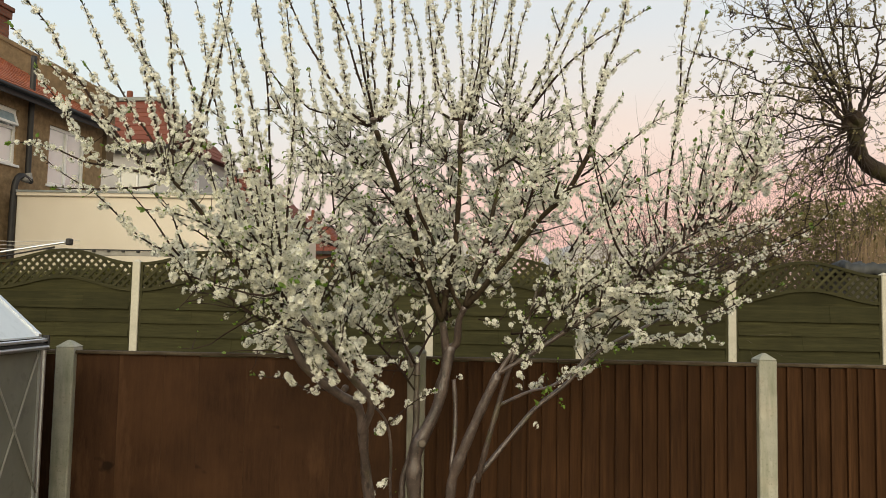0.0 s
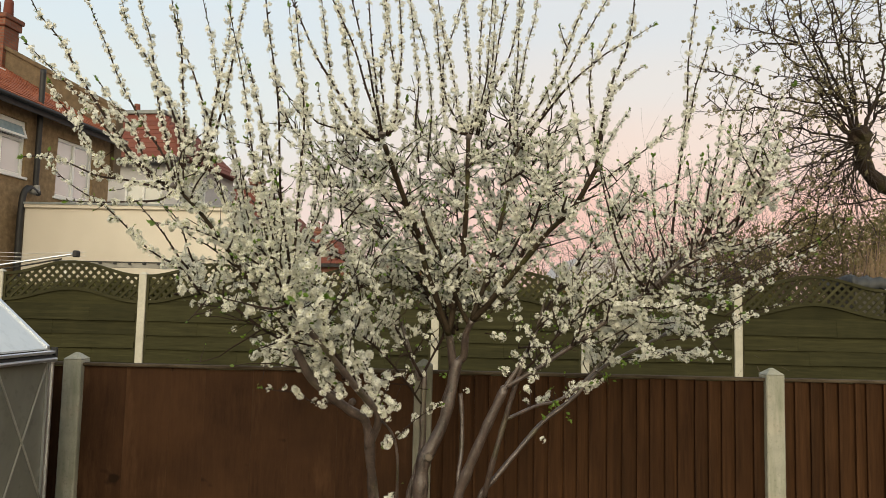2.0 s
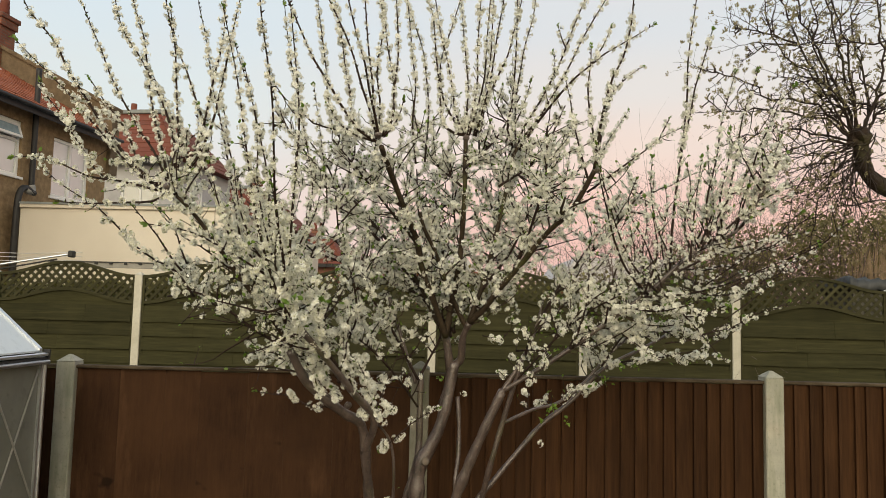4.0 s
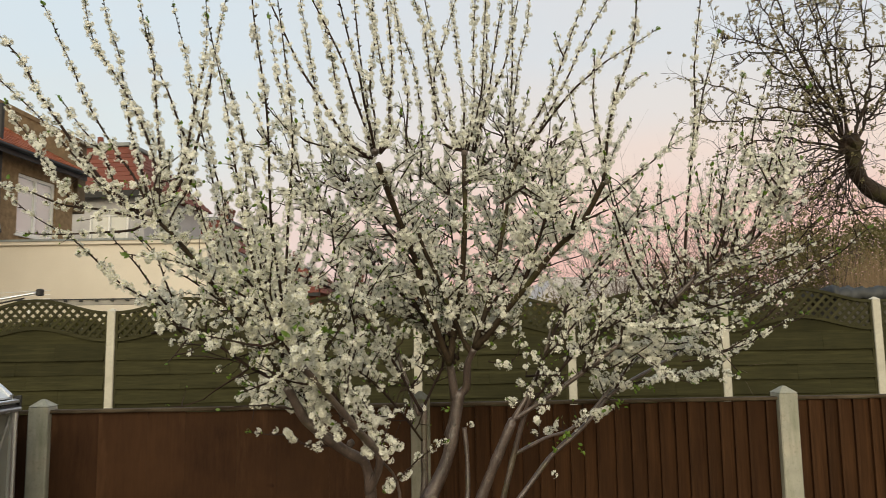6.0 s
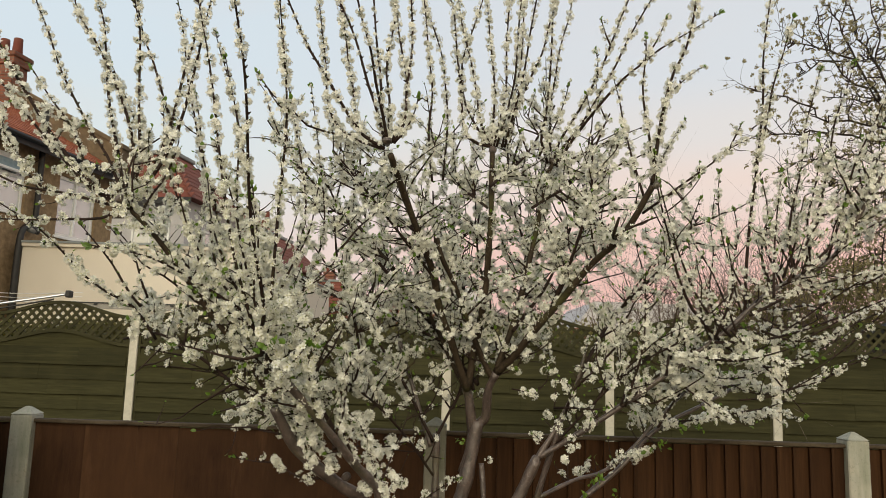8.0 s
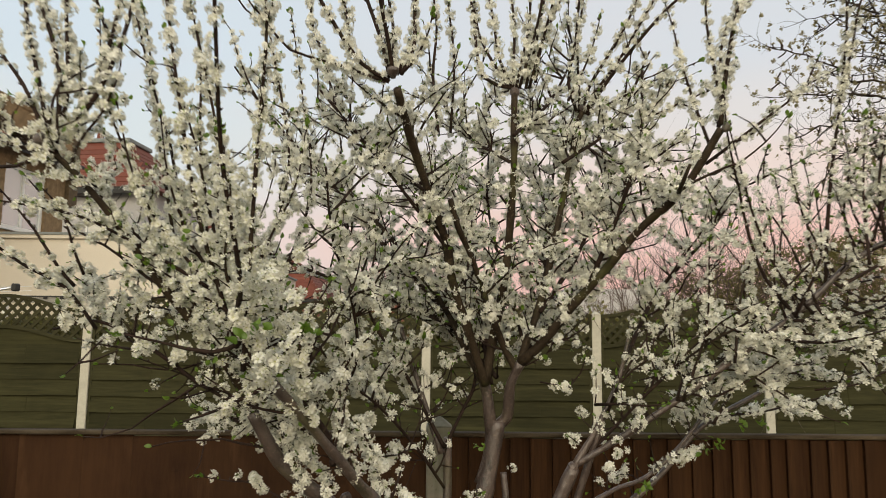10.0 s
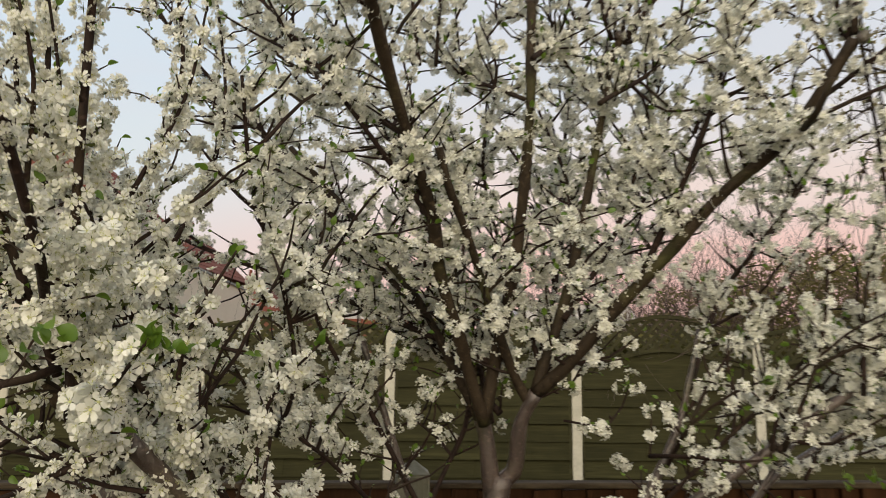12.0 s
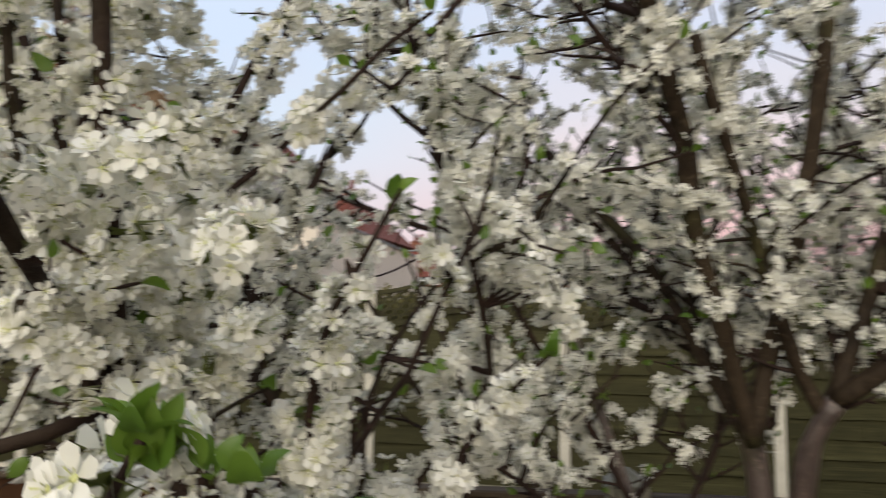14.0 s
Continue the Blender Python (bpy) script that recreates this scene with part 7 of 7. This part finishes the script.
# ---- the pear tree coming into bud ----
def pear_tree():
    rng = np.random.default_rng(23)
    tree = thing("pear_tree", (0, 0, 0), "pruned old pear tree with bare shoots and opening buds", "tree")
    hung("trunk", tube_mesh("trunk", [(4.90, 5.75, -0.05), (4.75, 5.65, 1.20), (4.45, 5.55, 1.90), (3.74, 5.45, 2.36), (3.44, 5.45, 2.56), (3.28, 5.45, 2.63), (3.14, 5.45, 2.70), (3.03, 5.45, 2.76), (2.97, 5.45, 2.85), (2.95, 5.45, 2.97), (2.93, 5.45, 3.11)], 0.13, 0.05, PEAR_BARK, 12, 0.05, 0.35), tree)
    bm = bmesh.new()
    bmesh.ops.create_icosphere(bm, subdivisions=3, radius=0.075)
    for v in bm.verts:
        v.co = v.co * (1 + 0.5 * noise.noise(v.co * 22)) + Vector((2.94, 5.45, 3.07))
    part("crown_knuckle", bm, PEAR_BARK, tree, "swollen pollarded head")
    buds = []

    def pear_shoot(r, *pts):
        """A long crooked shoot with side shoots and stubby fruiting spurs."""
        line = spline(pts, 0.07)
        line = [p + Vector(rng.normal(0, 0.010, 3)) for p in line]
        n, v, f, ends = len(line), [], [], []
        tube(line, [r * 0.8 * (1 - 0.62 * i / (n - 1)) for i in range(n)], 6, v, f)
        ends.append((line[-1], (line[-1] - line[-2]).normalized(), r))
        for i in range(2, n - 1):
            d = (line[i + 1] - line[i]).normalized()
            if rng.random() < 0.85:
                side = Vector(rng.normal(0, 1, 3)).cross(d).normalized()
                grow(rng, line[i], d * 0.5 + side * rng.uniform(0.6, 1.1), rng.uniform(0.10, 0.40), r * (1 - 0.6 * i / n) * 0.55, 1, v, f, ends, 0.85, 0.25, (4,), 4, 0.045)
            for _ in range(rng.integers(1, 3)):
                side = (Vector(rng.normal(0, 1, 3)).cross(d).normalized() + Vector((0, 0, 0.3))).normalized()
                root = line[i].lerp(line[i + 1], rng.random())
                bend = root + side * rng.uniform(0.015, 0.035)
                tip = bend + (side + Vector(rng.normal(0, 0.5, 3)) + Vector((0, 0, 0.4))).normalized() * rng.uniform(0.01, 0.04)
                tube([root, bend, tip], [0.0045, 0.0038, 0.0045], 4, v, f)
                ends.append((tip, side, 0.004))
        hung("shoot", np_mesh("shoot", v, f, [PEAR_BARK], None, True), tree)
        buds.extend(ends)

    pear_shoot(0.016, (2.94, 5.45, 3.07), (2.85, 5.52, 3.40), (2.76, 5.58, 3.67), (2.65, 5.65, 4.00), (2.60, 5.71, 4.26))
    pear_shoot(0.014, (2.94, 5.45, 3.08), (2.88, 5.45, 3.38), (2.80, 5.44, 3.71), (2.74, 5.44, 3.96), (2.69, 5.43, 4.18))
    pear_shoot(0.014, (2.91, 5.45, 3.07), (2.81, 5.51, 3.35), (2.71, 5.56, 3.54), (2.60, 5.62, 3.81), (2.54, 5.68, 4.05), (2.49, 5.74, 4.27))
    pear_shoot(0.013, (2.94, 5.45, 3.09), (2.86, 5.38, 3.44), (2.79, 5.30, 3.70), (2.68, 5.23, 3.91), (2.61, 5.15, 4.08))
    pear_shoot(0.011, (2.89, 5.45, 3.07), (2.66, 5.46, 3.30), (2.46, 5.46, 3.34), (2.31, 5.47, 3.34), (2.23, 5.48, 3.44), (2.07, 5.48, 3.50), (1.96, 5.49, 3.55), (1.86, 5.50, 3.60))
    pear_shoot(0.011, (2.89, 5.45, 3.05), (2.69, 5.43, 3.19), (2.44, 5.42, 3.23), (2.20, 5.40, 3.25), (2.03, 5.38, 3.21), (1.92, 5.36, 3.24), (1.84, 5.34, 3.30))
    pear_shoot(0.009, (2.89, 5.45, 3.09), (2.65, 5.51, 3.44), (2.51, 5.56, 3.54), (2.39, 5.62, 3.55))
    pear_shoot(0.009, (2.52, 5.45, 3.76), (2.32, 5.39, 3.79), (2.18, 5.33, 3.79), (2.04, 5.27, 3.79), (1.98, 5.21, 3.72))
    pear_shoot(0.008, (2.52, 5.45, 3.75), (2.33, 5.52, 3.77), (2.28, 5.59, 3.75), (2.23, 5.67, 3.79))
    pear_shoot(0.010, (3.30, 5.45, 3.77), (3.06, 5.45, 3.77), (2.91, 5.45, 3.77), (2.71, 5.45, 3.77), (2.50, 5.45, 3.75))
    pear_shoot(0.011, (2.89, 5.45, 3.04), (2.64, 5.51, 3.12), (2.42, 5.57, 3.14), (2.20, 5.63, 3.11), (2.05, 5.69, 3.06))
    pear_shoot(0.009, (2.89, 5.45, 3.03), (2.61, 5.44, 3.03), (2.37, 5.43, 2.94), (2.16, 5.42, 2.83), (2.08, 5.41, 2.65))
    pear_shoot(0.008, (2.91, 5.45, 3.01), (2.68, 5.43, 2.92), (2.52, 5.42, 2.75), (2.43, 5.40, 2.55), (2.38, 5.38, 2.35))
    pear_shoot(0.008, (2.91, 5.45, 3.00), (2.83, 5.49, 2.90), (2.73, 5.53, 2.70), (2.66, 5.57, 2.46), (2.66, 5.61, 2.25))
    pear_shoot(0.007, (2.93, 5.45, 2.99), (2.94, 5.55, 2.87), (2.94, 5.64, 2.63), (2.90, 5.74, 2.35))
    pear_shoot(0.014, (2.95, 5.45, 3.08), (3.04, 5.42, 3.33), (3.07, 5.39, 3.61), (3.04, 5.37, 3.93), (3.05, 5.34, 4.16))
    pear_shoot(0.012, (2.94, 5.45, 3.09), (3.05, 5.52, 3.28), (3.05, 5.59, 3.59), (3.01, 5.66, 3.92), (3.10, 5.73, 4.30))
    pear_shoot(0.013, (2.96, 5.45, 3.07), (3.22, 5.54, 3.41), (3.40, 5.62, 3.78), (3.54, 5.70, 4.16))
    pear_shoot(0.011, (2.91, 5.45, 3.08), (2.71, 5.39, 3.44), (2.57, 5.33, 3.67), (2.57, 5.27, 3.89), (2.50, 5.22, 4.06))
    pear_shoot(0.010, (2.89, 5.45, 3.07), (2.59, 5.46, 3.55), (2.43, 5.47, 3.67), (2.32, 5.48, 3.89), (2.30, 5.50, 4.15))
    pear_shoot(0.008, (3.44, 5.45, 2.65), (3.17, 5.48, 2.63), (2.91, 5.50, 2.61), (2.68, 5.53, 2.53), (2.53, 5.56, 2.44))
    head = Vector((2.91, 5.45, 3.04))
    for a in range(34):      # thin hanging water shoots
        an = radians(-172 + a * 2.6)
        v, f, ends = [], [], []
        grow(rng, head + Vector((rng.uniform(-0.1, 0.15), rng.uniform(-0.1, 0.1), rng.uniform(-0.15, 0.05))), (math.sin(an), rng.uniform(-0.35, 0.35), math.cos(an)), rng.uniform(0.45, 0.95), 0.0048, 2, v, f, ends, 0.75, -0.05, (3, 5), 4, 0.06)
        hung("shoot", np_mesh("shoot", v, f, [PEAR_BARK], None, True), tree)
        buds.extend(ends[::4])
    p, d, s = [], [], []
    for at, way, r in buds:
        if rng.random() < 0.1:
            continue
        for _ in range(rng.integers(7, 14)):
            q = way + Vector(rng.normal(0, 0.6, 3))
            p.append(tuple(at + Vector(rng.normal(0, 0.006, 3))))
            d.append(tuple(q))
            s.append(rng.uniform(0.011, 0.024))
    v, t = scatter(FAR_LEAF_V, FAR_LEAF_T, np.array(p), frames(np.array(d), rng), s)
    ob = hung("bud_growth", tri_mesh("bud_growth", v, t, [PEAR_BUD]), tree, "grey-green opening buds")
    ob["kind"] = "stuff"


pear_tree()


# ---- shrubs, hedges and far trees ----
def leaf_mass(name, lo, hi, count, size, material, stem_mat, seed, label, category, stems=True, rise=None):
    """An uneven, gappy mass of leaves over tangled stems."""
    rng = np.random.default_rng(seed)
    h = thing(name, (0, 0, 0), label, category)
    lo, hi = Vector(lo), Vector(hi)
    p, d, s = [], [], []
    while len(p) < count:
        u = rng.random(3)
        top = 0.86 + 0.2 * noise.noise(Vector((u[0] * 4 * (hi.x - lo.x) * 0.5, seed, 0))) - 0.35 * (2 * u[1] - 1) ** 2
        if rise:      # an even slope, or a level top
            x = lo.x + u[0] * (hi.x - lo.x)
            z = rise[0] + (rise[1] - rise[0]) * min(1, max(0, (x - lo.x) / rise[2]))
            top = (z + rise[3] * noise.noise(Vector((x * 3, seed, u[1] * 2))) - lo.z) / (hi.z - lo.z) - 0.08 * (2 * u[1] - 1) ** 2
        if u[2] > top:
            continue
        q = Vector((lo.x + u[0] * (hi.x - lo.x), lo.y + u[1] * (hi.y - lo.y), lo.z + u[2] * (hi.z - lo.z)))
        if noise.noise(q * 2.2) < -0.22:
            continue
        p.append(tuple(q))
        d.append(tuple(rng.normal(0, 1, 3) + np.array([0, -0.4, 0.2])))
        s.append(size * rng.uniform(0.6, 1.4))
    v, t = scatter(FAR_LEAF_V, FAR_LEAF_T, np.array(p), frames(np.array(d), rng), s)
    ob = hung("leaves", tri_mesh("leaves", v, t, [material]), h)
    ob["kind"] = "stuff"
    if not stems:
        return h
    vv, ff, ends = [], [], []
    for _ in range(int(6 + 5 * (hi.x - lo.x)) if hi.x - lo.x < 20 else 20):
        x, y = rng.uniform(lo.x, hi.x), rng.uniform(lo.y, hi.y)
        grow(rng, (x, y, 0), (rng.normal(0, 0.2), rng.normal(0, 0.2), 1), (hi.z) * rng.uniform(0.6, 0.85), 0.03, 2, vv, ff, ends, 0.3, 0.3, (3, 5), 4, 0.2)
    hung("undergrowth", np_mesh("undergrowth", vv, ff, [stem_mat]), h)["kind"] = "stuff"
    return h


leaf_mass("ivy_thicket", (3.3, 11.6, 0), (9.0, 12.9, 4.0), 80000, 0.056, BRAMBLE, BARE, 3, "overgrown olive-green thicket behind the fence", "hedge", True, (2.75, 3.55, 2.6, 0.25))
leaf_mass("shrub", (-8.5, 10.1, 0.9), (4.2, 10.6, 2.4), 34000, 0.10, IVY, BARE, 12, "dull leafy shrubs close behind the green fence", "shrub", False, (2.02, 2.12, 6, 0.06))
leaf_mass("hedge", (-1.0, 17.5, 0), (6.5, 18.8, 3.2), 16000, 0.11, IVY, BARE, 4, "dull brown-green garden hedge", "hedge")
leaf_mass("hedge", (-7.5, 15.5, 0), (-1.5, 16.6, 2.9), 12000, 0.11, IVY, BARE, 6, "dull brown-green garden hedge", "hedge")


def reeds():
    rng = np.random.default_rng(8)
    v, f = [], []
    for _ in range(1700):
        x, y = rng.uniform(5.9, 8.8), rng.uniform(11.1, 11.6)
        h = rng.uniform(2.2, 3.05) + 0.12 * noise.noise(Vector((x * 3, 0, 0)))
        b = Vector((x, y, 0))
        tip = b + Vector((rng.normal(0, 0.12), rng.normal(0, 0.1), h))
        tube([b, b.lerp(tip, 0.5) + Vector((0, 0, 0.02)), tip], [0.007, 0.006, 0.002], 3, v, f)
    tagged(new("dry_reeds", np_mesh("dry_reeds", v, f, [REED])), "stand of dry brown reeds behind the fence", "reeds", kind="stuff")


reeds()


def bare_shrub(at, height, spread, seed, stems, label, name="bare_shrub", mat=None, r=0.012, category="shrub"):
    rng = np.random.default_rng(seed)
    v, f, ends = [], [], []
    for _ in range(stems):
        grow(rng, (rng.normal(0, spread * 0.25), rng.normal(0, 0.25), 0), (rng.normal(0, 0.35) * spread, rng.normal(0, 0.3), 1), height * rng.uniform(0.7, 1.05), r, 2, v, f, ends, 0.28, 0.3, (5, 8), 4, height / 14)
    ob = tagged(new(name, np_mesh(name, v, f, [mat or BARE])), label, category)
    ob.matrix_basis = pose(*at)
    return ob


bare_shrub((2.7, 11.6, 0), 3.2, 0.7, 31, 14, "leafless shrub with many fine upright twigs")
bare_shrub((3.9, 11.8, 0), 3.6, 0.7, 32, 14, "leafless shrub with many fine upright twigs")
bare_shrub((5.0, 12.6, 0), 4.1, 0.8, 33, 14, "tall leafless shrub beside the thicket")
bare_shrub((4.5, 12.0, 0), 3.5, 0.7, 35, 16, "leafless shrub with many fine upright twigs", "bare_shrub", DARK_TWIGS)
bare_shrub((3.4, 12.2, 0), 3.2, 0.8, 36, 16, "leafless shrub with many fine upright twigs", "bare_shrub", DARK_TWIGS)
bare_shrub((1.4, 13.0, 0), 2.9, 0.7, 34, 12, "leafless shrub with many fine upright twigs")


def far_tree(at, height, seed, label):
    rng = np.random.default_rng(seed)
    t = thing("bare_tree", at, label, "tree", "far trees")
    hung("trunk", tube_mesh("trunk", [(0, 0, -0.1), (0.1, 0, height * 0.2), (0.05, 0.1, height * 0.45)], 0.03 * height, 0.018 * height, BARE, 8, 0.4, 0.2), t)
    v, f, ends = [], [], []
    for _ in range(9):
        grow(rng, (0.05, 0.1, height * rng.uniform(0.2, 0.45)), (rng.normal(0, 0.6), rng.normal(0, 0.6), 1), height * rng.uniform(0.4, 0.6), 0.012 * height, 2, v, f, ends, 0.3, 0.25, (5, 7), 3, height / 12)
    hung("crown", np_mesh("crown", v, f, [BARE]), t, "haze of fine leafless twigs")
    return t


for k in range(14):
    far_tree((-6 + k * 4.6 + 1.5 * math.sin(k * 2.3), 46 + 9 * math.sin(k * 1.7), 0), 6.0 + 1.6 * math.sin(k * 3.1), 60 + k, "leafless tree in the far gardens")
leaf_mass("far_hedge", (-25, 58, 0), (60, 62, 4.2), 14000, 0.28, IVY, BARE, 9, "dim hedge line closing the far gardens", "hedge")
